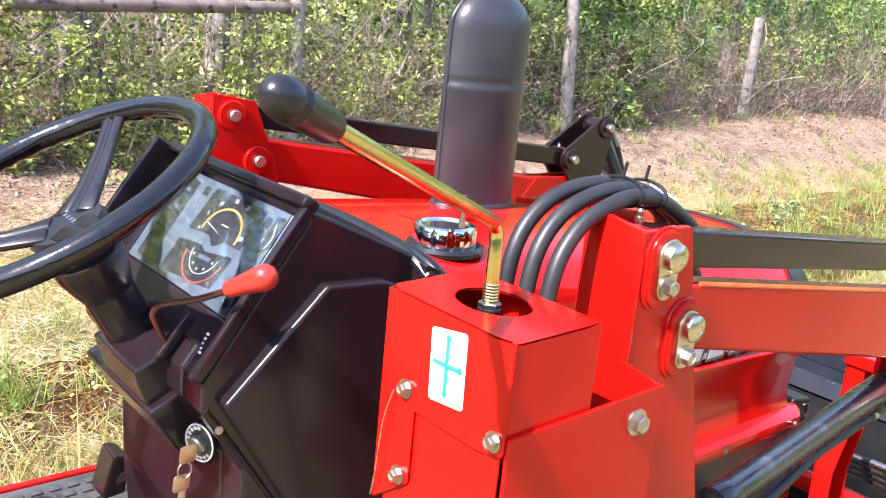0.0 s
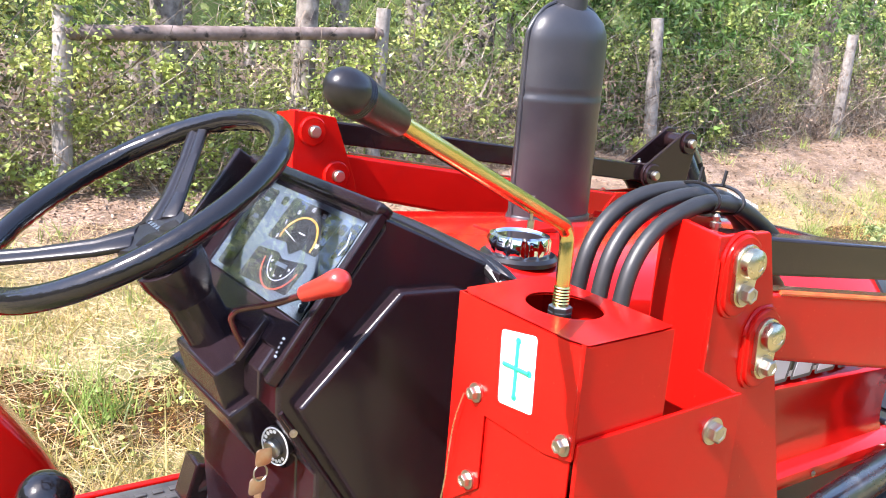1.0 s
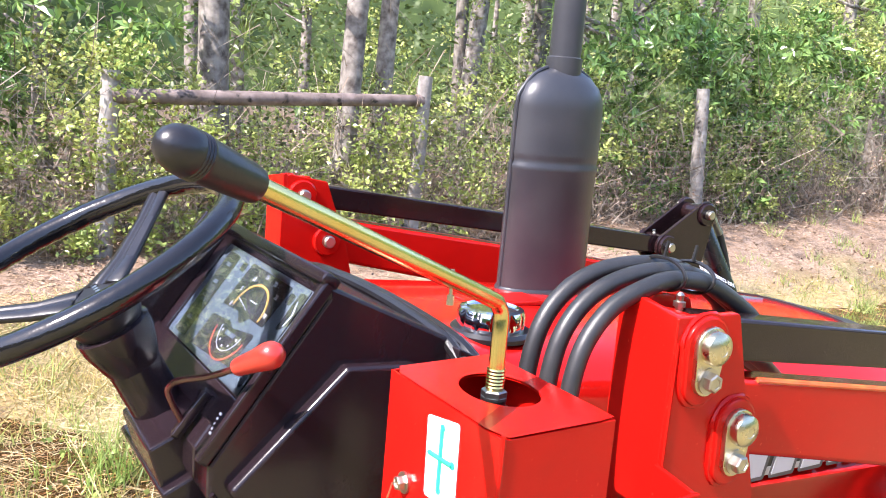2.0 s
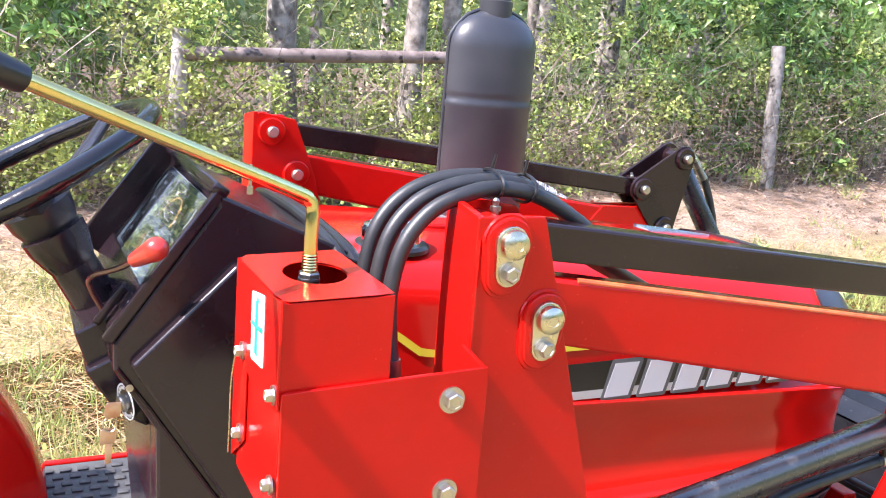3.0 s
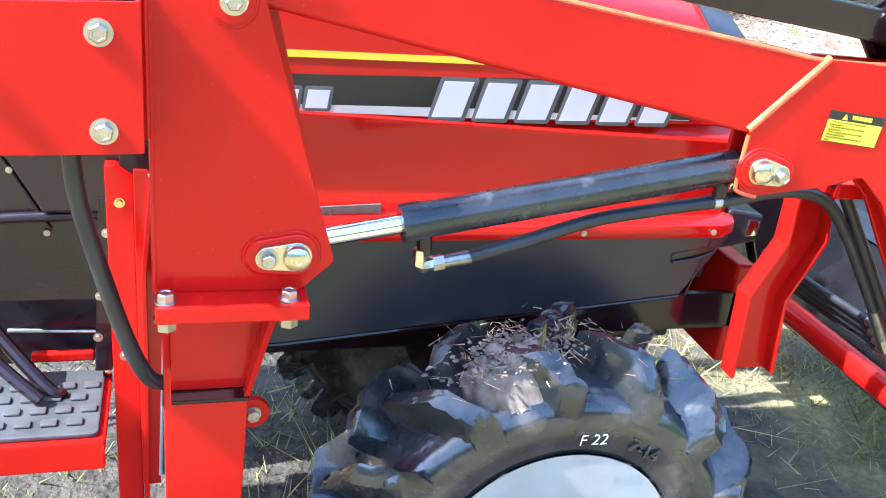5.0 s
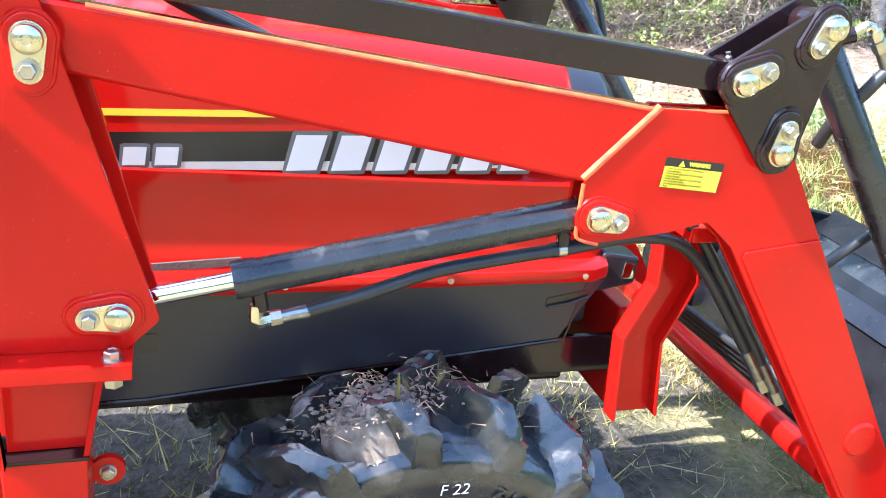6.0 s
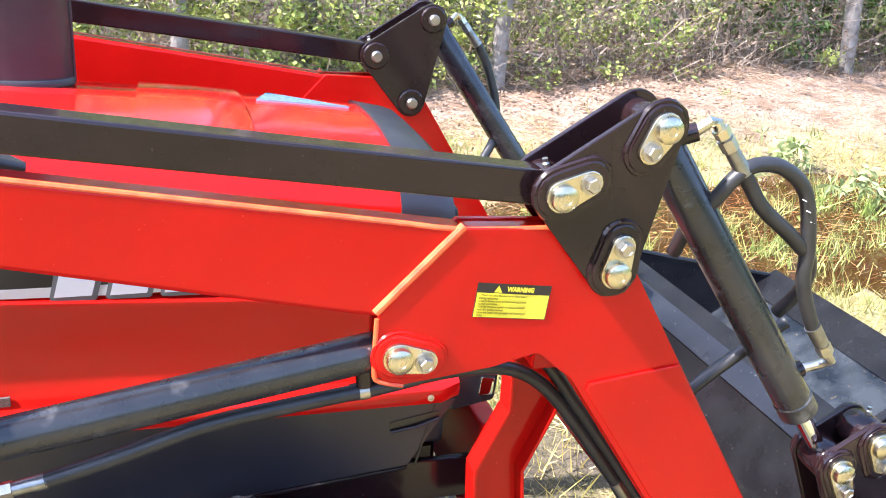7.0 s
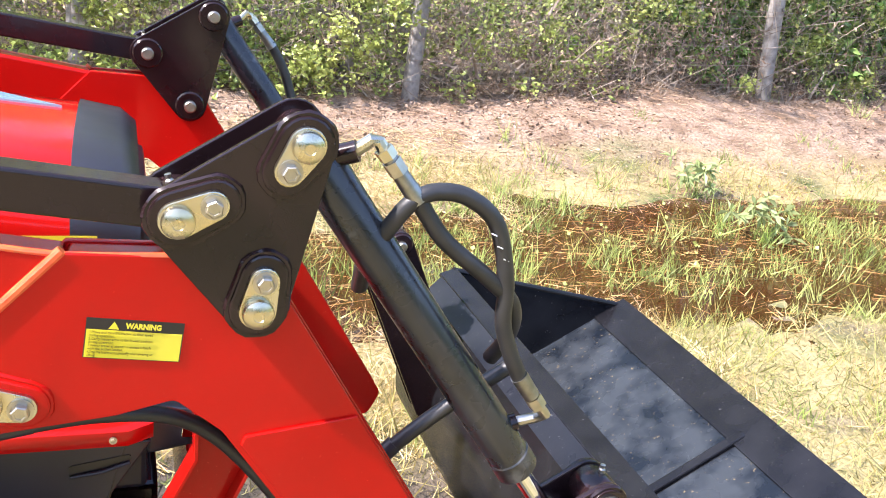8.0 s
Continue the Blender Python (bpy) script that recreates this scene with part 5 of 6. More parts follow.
def build_hood():
    hood = part("hood", loft([hood_row(*r) for r in HOOD]), RED_HOOD, tractor, "glossy red engine hood", 28)
    part("front_band", loft([hood_row(*r, grow=0.004, floor=1.035) for r in [(0.826, 0.262, 1.083, 1.1455), *HOOD[-2:]]]), SKIRT, hood, "dark grey plastic band across the hood front", 60)
    rows = []
    for x, w, sh, cr in ((0.445, 0.264, 1.1225, 1.1703), (0.54, 0.264, 1.1126, 1.1648), (0.612, 0.263, 1.1051, 1.1603), (0.620, 0.263, 1.1044, 1.1598)):
        top = [p for p in hood_row(x, w, sh, cr) if abs(p[1]) < 0.18]
        h = 0.0065 if x < 0.618 else 0.001
        rows.append([(x, top[0][1] - 0.012, top[0][2] - 0.012)] + [(a, y, z + h) for a, y, z in top] + [(x, top[-1][1] + 0.012, top[-1][2] - 0.012)])
    part("raised_panel", loft(rows), RED_HOOD, hood, smooth=40)
    lens = bmesh.new()
    fc = lens.faces.new([lens.verts.new(c) for c in ((0.640, 0.640, 1.1545), (0.803, 0.636, 1.1435), (0.667, 0.726, 1.1495))])
    ex = bmesh.ops.extrude_face_region(lens, geom=[fc])
    for v in ex["geom"]:
        if isinstance(v, bmesh.types.BMVert):
            v.co.z += 0.0065
    bmesh.ops.recalc_face_normals(lens, faces=lens.faces)
    part("roof_lens", lens, BLUEGLASS, hood, "blue-grey triangular reflective inlay")
    part("centre_rib", slab([(0.02, 0.55), (0.16, 0.55), (0.16, 0.61), (0.02, 0.61)], 1.186, 1.196, "z", 0.004), RED_HOOD, hood)
    part("seal_strip", tube([(-0.118, 0.318, 1.178), (-0.122, 0.36, 1.196), (-0.124, 0.45, 1.205), (-0.124, YC, 1.209), (-0.124, 0.72, 1.205), (-0.122, 0.80, 1.196)], 0.011, 10, None, 4), INK, hood, "black rubber seal strip")
    part("seal_strip", tube([(-0.142, 0.318, 1.186), (-0.146, 0.36, 1.206), (-0.148, 0.45, 1.216), (-0.148, YC, 1.220), (-0.148, 0.72, 1.216), (-0.146, 0.80, 1.206)], 0.009, 10, None, 4), INK, hood)
    part("latch", box((-0.150, 0.315, 1.176), (-0.118, 0.330, 1.190), 0.003), CHROME, hood, "small chrome hood latch")
    # decals
    yd = YC - 0.2645
    stripe = lambda poly, lift, mat, name, label="": part(name, slab(poly, yd - lift - 0.0004, yd - lift, bevel=0), mat, hood, label)
    stripe([(-0.095, 0.960), (0.80, 0.951), (0.80, 1.022), (0.15, 1.008), (-0.095, 1.006)], 0.0004, INK, "black_decal", "black side decal band")
    stripe([(-0.095, 0.948), (0.10, 0.949), (0.42, 0.9455), (0.80, 0.953), (0.42, 0.962), (0.10, 0.960), (-0.095, 0.958)], 0.0010, SILVER, "silver_stripe", "silver lower stripe")
    stripe([(-0.018, 1.046), (0.055, 1.033), (0.86, 1.037), (0.86, 1.047), (0.055, 1.044), (-0.015, 1.058), (-0.098, 1.117), (-0.098, 1.104)], 0.0008, YELLOW, "yellow_stripe", "yellow pinstripe")
    # plain slanted shapes where the maker's name stands
    for k in range(6):
        x = 0.330 + 0.074 * k
        poly = [(x, 0.946), (x + 0.050, 0.947), (x + 0.066, 1.006), (x + 0.016, 1.006)]
        grow = [(x - 0.007, 0.940), (x + 0.056, 0.940), (x + 0.076, 1.013), (x + 0.010, 1.013)]
        stripe(rounded(grow, 0.006, 3), 0.0016, OUTLINE, "letter_edge")
        stripe(poly, 0.0022, LETTER, "letter_shape", "pale grey slanted letter shape")
    for k in range(2):
        x = 0.078 + 0.048 * k
        stripe(rounded([(x - 0.005, 0.950), (x + 0.040, 0.950), (x + 0.044, 0.990), (x - 0.001, 0.990)], 0.006, 3), 0.0016, OUTLINE, "letter_edge")
        stripe([(x, 0.955), (x + 0.034, 0.955), (x + 0.038, 0.984), (x + 0.004, 0.984)], 0.0022, LETTER, "letter_shape")
    # side panels
    for s in (-1, 1):
        k = bmesh.new()
        grid = []
        for x in (-0.10, 0.02, 0.2, 0.45, 0.7, 0.9, 0.935):
            c = 0.953 - 0.038 * max(x, 0) / 0.9
            q = 0.0 if x < 0.92 else -0.02
            grid.append([k.verts.new((x, YC + s * (y + q), z)) for y, z in ((0.248, 0.955), (0.262, c + 0.004), (0.272, c), (0.272, c - 0.006), (0.262, 0.875), (0.258, 0.83), (0.260, 0.79), (0.266, 0.774), (0.286, 0.771), (0.297, 0.764), (0.300, 0.752), (0.296, 0.740), (0.285, 0.735), (0.262, 0.734))])
        for r0, r1 in zip(grid, grid[1:]):
            for i in range(len(r0) - 1):
                k.faces.new((r0[i], r0[i + 1], r1[i + 1], r1[i]))
        bmesh.ops.recalc_face_normals(k, faces=k.faces)
        panel = part("side_panel", k, RED_HOOD, tractor, "curved red side panel with a rolled lower lip", 40)
        part("air_mesh", slab([(0.11, 0.786), (0.26, 0.794), (0.26, 0.780), (0.11, 0.772)], YC + s * 0.2660 - 0.0006, YC + s * 0.2625 + 0.0006, bevel=0), MESHY, panel, "fine black perforated vent")
        for x in (0.33, 0.62, 0.88):
            part("screw", hexbolt((x, YC + s * 0.2995, 0.753), (0, s, 0), 0.007, 0.004, 0.0055), ZINC, panel)
        skirt = part("engine_skirt", slab(rounded([(-0.02, 0.540), (0.10, 0.540), (0.855, 0.612), (0.935, 0.735), (-0.02, 0.735)], 0.004), YC + s * 0.262, YC + s * 0.276, bevel=0.003), SKIRT, tractor, "dark grey plastic engine side cover")
        part("access_hole", slab(rounded([(0.092, 0.628), (0.124, 0.628), (0.124, 0.664), (0.092, 0.664)], 0.006), YC + s * 0.2765 - 0.001, YC + s * 0.2765 + 0.001, bevel=0), INK, skirt)
        part("handle_recess", slab(rounded([(0.820, 0.680), (0.905, 0.700), (0.905, 0.714), (0.820, 0.700)], 0.006), YC + s * 0.2765 - 0.001, YC + s * 0.2765 + 0.001, bevel=0), INK, skirt)
        part("handle_lip", tube([(0.822, YC + s * 0.279, 0.683), (0.865, YC + s * 0.281, 0.690), (0.903, YC + s * 0.279, 0.702)], 0.003, 8), SKIRT, skirt)
        part("seam", slab([(0.865, 0.612), (0.868, 0.612), (0.900, 0.735), (0.897, 0.735)], YC + s * 0.2765 - 0.0008, YC + s * 0.2765 + 0.0008, bevel=0), INK, skirt)
        part("lower_edge", tube([(-0.02, YC + s * 0.272, 0.536), (0.10, YC + s * 0.272, 0.536), (0.855, YC + s * 0.272, 0.608)], 0.0045, 8), BLACK, skirt)
        lamp = part("corner_lamp", slab(rounded([(0.925, 0.700), (1.005, 0.715), (1.010, 0.770), (0.930, 0.784)], 0.01), YC + s * 0.20 , YC + s * 0.262, bevel=0.006), SKIRT, tractor, "grey corner lamp housing")
        part("lamp_lens", slab(rounded([(0.975, 0.728), (1.000, 0.728), (1.002, 0.758), (0.978, 0.762)], 0.004), YC + s * 0.2625 - 0.002, YC + s * 0.2625 + 0.002, bevel=0.001), CHROME, lamp)
    part("front_grille", box((0.86, YC - 0.23, 0.62), (0.93, YC + 0.23, 1.05), 0.01), SKIRT, tractor, "dark grey front grille")
    part("frame_rail", box((0.55, YC - 0.25, 0.52), (1.02, YC - 0.235, 0.60), 0.003), BLACK, tractor, "black front frame rail")
    part("frame_rail", box((0.55, YC + 0.235, 0.52), (1.02, YC + 0.25, 0.60), 0.003), BLACK, tractor)
    part("front_guard", box((0.99, YC - 0.25, 0.44), (1.03, YC + 0.25, 0.66), 0.006), RED, tractor, "red front weight bracket")
    return hood


BLUEGLASS = material("blue_grey_inlay", (0.22, 0.34, 0.42), 0.12, coat=0.6)
MESHY = material("vent_mesh", (0.02, 0.02, 0.02), 0.6, second=(0.14, 0.13, 0.12), scale=700, amount=0.3)
hood = build_hood()


def build_muffler():
    x, y = 0.255, 0.685
    prof = [(0.0890, 1.17), (0.0900, 1.175), (0.0900, 1.390), (0.0915, 1.394), (0.0915, 1.402), (0.0890, 1.406), (0.0888, 1.415), (0.0905, 1.419), (0.0900, 1.424), (0.0896, 1.500), (0.0870, 1.520), (0.077, 1.540), (0.058, 1.557), (0.036, 1.567), (0.02, 1.570)]
    muffler = part("muffler", lathe([(r, z) for r, z in prof], (x, y, 0), (0, 0, 1), 56, squash=0.56), MATTE, tractor, "matte black flat-oval upright exhaust muffler")
    part("tail_pipe", lathe([(0.030, 1.545), (0.031, 1.570), (0.031, 1.588), (0.0275, 1.590), (0.027, 1.95)], (x, y, 0), (0, 0, 1), 32), MATTE, muffler)
    part("base_ring", lathe([(0.0935, 0), (0.0935, 0.008), (0.091, 0.012), (0.088, 0.012)], (x, y, 1.176), (0, 0, 1), 56, squash=0.58), MATTE, muffler)
    for k in (-1, 1):
        line = [(x + k * 0.0905, y, z) for z in (1.18, 1.3, 1.42, 1.50)] + [(x + k * 0.086, y, 1.525), (x + k * 0.060, y, 1.557), (x + k * 0.034, y, 1.570)]
        part("seam", tube(line, 0.0036, 8, None, 4), MATTE, muffler)


build_muffler()


def build_cap():
    b = (-0.03, 0.425, 1.186)
    k = bmesh.new()
    n = 96
    rings = []
    for r, h in ((0.046, 0.010), (0.048, 0.014), (0.048, 0.032), (0.045, 0.038), (0.038, 0.040), (0.036, 0.037), (0.012, 0.0375)):
        rings.append([k.verts.new((b[0] + (r - (0.0028 if (i % 8) in (0, 1) and 0.013 < h < 0.035 else 0)) * math.cos(2 * math.pi * i / n), b[1] + (r - (0.0028 if (i % 8) in (0, 1) and 0.013 < h < 0.035 else 0)) * math.sin(2 * math.pi * i / n), b[2] + h)) for i in range(n)])
    for r0, r1 in zip(rings, rings[1:]):
        for i in range(n):
            k.faces.new((r0[i], r0[(i + 1) % n], r1[(i + 1) % n], r1[i]))
    k.faces.new(rings[-1])
    k.faces.new(rings[0][::-1])
    bmesh.ops.recalc_face_normals(k, faces=k.faces)
    cap = part("radiator_cap", k, CHROME, tractor, "ribbed chrome filler cap", 40)
    part("seal_ring", lathe([(0.060, 0), (0.060, 0.006), (0.055, 0.011), (0.044, 0.012)], b, (0, 0, 1), 40), INK, cap)


build_cap()

# ---- dashboard ----
PT, PD = Vector((-0.314, 0, 1.274)), Vector((-0.5816, 0, -0.8134))
PN = Vector((-0.8134, 0, 0.5816))


def on_panel(y, v, lift=0.0):
    """A point of the sloping instrument panel: y across, v metres down from its top."""
    p = PT + PD * v + PN * lift
    return Vector((p.x, y, p.z))


def on_display(a, b, lift=0.0):
    return on_panel(0.672 - 0.308 * a, 0.008 + 0.148 * b, lift)


def panel_slab(points, lo, hi, bevel=0.001, place=on_display):
    b = bmesh.new()
    l0 = [b.verts.new(place(u, v, lo)) for u, v in points]
    l1 = [b.verts.new(place(u, v, hi)) for u, v in points]
    b.faces.new(l0)
    b.faces.new(l1[::-1])
    for i in range(len(points)):
        j = (i + 1) % len(points)
        b.faces.new((l0[j], l0[i], l1[i], l1[j]))
    bmesh.ops.recalc_face_normals(b, faces=b.faces)
    return bevelled(b, bevel) if bevel else b


def arc_band(ca, cb, ra, rb, a0, a1, width, n=20):
    """A ring segment on the display, radii in its own units."""
    out, inn = [], []
    for k in range(n + 1):
        t = radians(a0 + (a1 - a0) * k / n)
        out.append((ca + ra * math.cos(t), cb - rb * math.sin(t)))
        inn.append((ca + (ra - width) * math.cos(t), cb - (rb - width * rb / ra) * math.sin(t)))
    return out + inn[::-1]


def build_dash():
    yn, yf = 0.345, 0.742
    side = [(-0.318, 1.286), (-0.150, 1.212), (-0.105, 1.19), (-0.105, 0.48), (-0.36, 0.48), (-0.39, 0.80), (-0.392, 0.955), (-0.448, 1.045), (-0.4485, 1.083), (-0.3165, 1.268)]
    dash = part("dashboard", slab(rounded(side, [0.008, 0.02, 0.01, 0, 0.01, 0.02, 0.01, 0.006, 0.006, 0]), 0.40, yf, bevel=0.005), PLASTIC, tractor, "glossy dark plastic dashboard housing")
    near = [(-0.318, 1.286), (-0.150, 1.212), (-0.105, 1.19), (-0.105, 0.61), (-0.352, 0.61), (-0.39, 0.80), (-0.392, 0.955), (-0.448, 1.045), (-0.4485, 1.083), (-0.3165, 1.268)]
    part("side_wall", slab(rounded(near, [0.008, 0.02, 0.01, 0, 0.01, 0.02, 0.01, 0.006, 0.006, 0]), yn, 0.402, bevel=0.005), PLASTIC, dash)
    part("lower_fold", tube([(-0.352, 0.350, 0.640), (-0.350, 0.344, 0.735), (-0.340, 0.341, 0.754), (-0.318, 0.340, 0.760), (-0.24, 0.340, 0.763), (-0.165, 0.340, 0.768)], 0.0085, 12, None, 4), PLASTIC, dash, "rounded glossy fold along the pedestal")
    post = part("side_bracket", slab([(-0.200, 0.49), (-0.172, 0.49), (-0.158, 0.80), (-0.182, 0.80)], 0.322, 0.344, bevel=0.003), BLACK, dash, "glossy black upright bracket")
    for x, z in ((-0.172, 0.742), (-0.186, 0.632), (-0.192, 0.556)):
        part("bolt", hexbolt((x, 0.322, z), (0, -1, 0), 0.009, 0.006, 0.0075), ZINC, post)
    part("kick_strip", box((-0.30, 0.346, 0.498), (-0.203, 0.362, 0.512), 0.002), RED, dash, "red steel strip at the foot of the pedestal")
    cover = [(-0.293, 1.190), (-0.205, 1.186), (-0.11, 1.15), (-0.11, 0.772), (-0.262, 0.772), (-0.304, 0.853), (-0.428, 1.056)]
    part("side_cover", slab(rounded(cover, 0.008), 0.327, 0.349, bevel=0.006, segments=3), PLASTIC, dash, "raised dark side cover")
    part("seam_trim", tube([(-0.444, 0.343, 1.050), (-0.40, 0.343, 0.985), (-0.310, 0.343, 0.845), (-0.255, 0.343, 0.74)], 0.0035, 8), PLASTIC, dash)
    for x, z in ((-0.428, 1.022), (-0.306, 0.838), (-0.26, 0.735)):
        part("screw", hexbolt((x, 0.340, z), (0, -1, 0), 0.006, 0.004, 0.005), ZINC, dash)
    part("cowl", slab(rounded([(-0.150, 0.60), (-0.103, 0.60), (-0.103, 1.170), (-0.116, 1.190), (-0.150, 1.206)], 0.004), 0.3165, 0.36, bevel=0.003), PLASTIC, dash, "black cowl edge behind the hood")
    # visor round the panel
    for pts in ([(0.345, -0.012), (0.358, -0.012), (0.358, 0.236), (0.345, 0.236)], [(0.729, -0.012), (0.742, -0.012), (0.742, 0.200), (0.729, 0.200)]):
        part("visor_side", panel_slab(pts, -0.002, 0.014 if pts[0][0] < 0.5 else 0.045, 0.003, on_panel), PLASTIC, dash)
    part("visor_top", panel_slab([(0.345, -0.020), (0.742, -0.020), (0.742, -0.004), (0.345, -0.004)], -0.004, 0.020, 0.004, on_panel), PLASTIC, dash)
    part("panel_tray", panel_slab([(0.358, 0.158), (0.728, 0.158), (0.728, 0.200), (0.358, 0.200)], 0.0, 0.006, 0.002, on_panel), PLASTIC, dash)
    # instrument cluster
    clus = part("instrument_panel", panel_slab(rounded([(0, 0), (1, 0), (1, 1), (0, 1)], 0.02), 0.0015, 0.006), BEZEL, tractor, "blue-grey instrument cluster with dark gauges")
    R = lambda *w: rounded(list(w), 0.02, 3)
    for pts in (R((0.06, 0.06), (0.20, 0.06), (0.21, 0.95), (0.07, 0.95)), R((0.36, 0.05), (0.82, 0.06), (0.80, 0.47), (0.66, 0.47), (0.60, 0.56), (0.53, 0.47), (0.345, 0.50)),
                R((0.33, 0.62), (0.52, 0.58), (0.58, 0.62), (0.79, 0.55), (0.77, 0.88), (0.32, 0.95)), R((0.905, 0.06), (0.97, 0.05), (0.985, 0.32), (0.90, 0.44)), R((0.89, 0.78), (0.985, 0.64), (0.985, 0.86), (0.93, 0.97))):
        part("gauge_window", panel_slab(pts, 0.006, 0.0068, 0), GLOSSFACE, clus)
    for pts in (R((0.27, 0.08), (0.32, 0.08), (0.32, 0.17), (0.27, 0.17)), R((0.835, 0.10), (0.885, 0.10), (0.885, 0.20), (0.835, 0.20))):
        part("warning_icon", panel_slab(pts, 0.006, 0.0068, 0), GLOSSFACE, clus)
    part("tachometer_arc", panel_slab(arc_band(0.595, 0.42, 0.155, 0.25, -8, 188, 0.012), 0.0068, 0.0075, 0), AMBER, clus)
    part("temperature_arc", panel_slab(arc_band(0.60, 0.62, 0.165, 0.30, 190, 350, 0.009), 0.0068, 0.0075, 0), REDMARK, clus)
    part("hour_arc", panel_slab(arc_band(0.60, 0.62, 0.115, 0.21, 185, 355, 0.004), 0.0068, 0.0075, 0), LETTER, clus)
    part("hour_counter", panel_slab([(0.555, 0.655), (0.655, 0.645), (0.655, 0.685), (0.555, 0.695)], 0.0068, 0.0075, 0), BEZEL, clus)
    right_dir, up_dir = (0, -1, 0), -PD
    for txt, a, b in (("0", 0.425, 0.475), ("5", 0.425, 0.32), ("10", 0.475, 0.19), ("15", 0.575, 0.115), ("20", 0.68, 0.13), ("25", 0.755, 0.22), ("30", 0.765, 0.40)):
        lettering(txt, 0.0095, on_display(a, b, 0.0078), clus, WHITE, right_dir, up_dir, "numeral", "CENTER")
    part("rpm_mark", panel_slab([(0.57, 0.335), (0.63, 0.335), (0.63, 0.343), (0.57, 0.343)], 0.0068, 0.0075, 0), WHITE, clus)
    part("needle", panel_slab([(0.592, 0.43), (0.598, 0.43), (0.462, 0.372), (0.460, 0.377)], 0.0076, 0.0084, 0), WHITE, clus)
    for k in range(5):
        t = radians(200 + 35 * k)
        part("tick", panel_slab([(0.60 + 0.09 * math.cos(t) - 0.004, 0.62 - 0.165 * math.sin(t) - 0.01), (0.60 + 0.09 * math.cos(t) + 0.004, 0.62 - 0.165 * math.sin(t) - 0.01), (0.60 + 0.09 * math.cos(t) + 0.004, 0.62 - 0.165 * math.sin(t) + 0.01), (0.60 + 0.09 * math.cos(t) - 0.004, 0.62 - 0.165 * math.sin(t) + 0.01)], 0.0068, 0.0075, 0), WHITE, clus)
    for a0, b0, a1, b1 in ((0.93, 0.14, 0.945, 0.36), (0.925, 0.76, 0.965, 0.90)):
        part("level_scale", tube([on_display(a0, b0, 0.007), on_display((a0 + a1) / 2 + 0.02, (b0 + b1) / 2, 0.007), on_display(a1, b1, 0.007)], 0.0008, 6), LETTER, clus)
    for k in range(4):
        part("pilot_mark", panel_slab([(0.11, 0.16 + 0.2 * k), (0.16, 0.16 + 0.2 * k), (0.16, 0.20 + 0.2 * k), (0.11, 0.20 + 0.2 * k)], 0.0068, 0.0074, 0), BEZEL, clus)
    glass = part("cover_glass", panel_slab(rounded([(0.005, 0.005), (0.995, 0.005), (0.995, 0.995), (0.005, 0.995)], 0.02), 0.0095, 0.0110, 0), PANE, clus, "smoky glossy display cover")
    glass.visible_shadow = False
    lettering("C", 0.009, on_display(0.915, 0.90, 0.0078), clus, WHITE, right_dir, up_dir, "numeral", "CENTER")
    # switch legend and its hole on the lower panel
    for dv, w in ((-0.003, 0.006), (0.003, 0.0035), (0.009, 0.002), (0.015, 0.0035), (0.020, 0.006)):
        part("throttle_mark", panel_slab([(0.383 - dv * .3, 0.184 + dv), (0.383 - dv * .3 - w, 0.184 + dv), (0.383 - dv * .3 - w, 0.187 + dv), (0.383 - dv * .3, 0.187 + dv)], 0.0062, 0.0068, 0, on_panel), WHITE, dash)
    part("slot", lathe([(0.007, 0), (0.007, 0.0012), (0, 0.0012)], on_panel(0.366, 0.218, 0.0005), PN, 16), INK, dash)
    # throttle lever
    lever = part("throttle_lever", tube([on_panel(0.438, 0.224, 0.006), on_panel(0.437, 0.214, 0.026), (-0.468, 0.436, 1.133), (-0.471, 0.435, 1.146), (-0.462, 0.425, 1.158), (-0.440, 0.375, 1.178), (-0.420, 0.330, 1.202)], 0.0042, 12, None, 5), RODRED, tractor, "thin dark-red throttle lever with a red knob")
    kd = Vector((0.025, -0.055, 0.031)).normalized()
    part("knob", lathe([(0.005, 0), (0.0095, 0.001), (0.0105, 0.006), (0.0130, 0.035), (0.0155, 0.052), (0.0150, 0.061), (0.011, 0.068), (0.005, 0.071), (0, 0.0715)], (-0.424, 0.338, 1.198), kd, 28), REDKNOB, lever, "glossy red plastic knob")
    part("lever_plate", panel_slab(rounded([(0.428, 0.175), (0.442, 0.170), (0.446, 0.236), (0.432, 0.244)], 0.006), 0.004, 0.016, 0.003, on_panel), PLASTIC, lever)
    # key switch on the lower face
    kn = Vector((-0.90, -0.34, -0.22)).normalized()
    kc = Vector((-0.424, 0.394, 0.981))
    plate = bmesh.new()
    lathe([(0.024, -0.024), (0.026, -0.004), (0.032, -0.002), (0.032, 0.0012), (0.0, 0.0012)], kc + kn * 0.001, kn, 32, plate, squash=0.72)
    key = part("key_switch", plate, INK, tractor, "ignition switch with legend ring and hanging keys")
    kr = bmesh.new()
    q = Vector((0, 0, 1)).rotation_difference(kn).to_matrix()
    tube([kc + kn * 0.0026 + q @ Vector((0.0305 * math.cos(t), 0.0218 * math.sin(t), 0)) for t in [2 * math.pi * i / 32 for i in range(33)]], 0.0012, 6, kr)
    part("legend_ring", kr, WHITE, key)
    for i in range(12):
        t = 0.3 + i * 0.36
        part("legend_mark", lathe([(0.0030, 0), (0.0030, 0.0006), (0, 0.0006)], kc + kn * 0.0024 + q @ Vector((0.0245 * math.cos(t), 0.0172 * math.sin(t), 0)), kn, 6), WHITE, key)
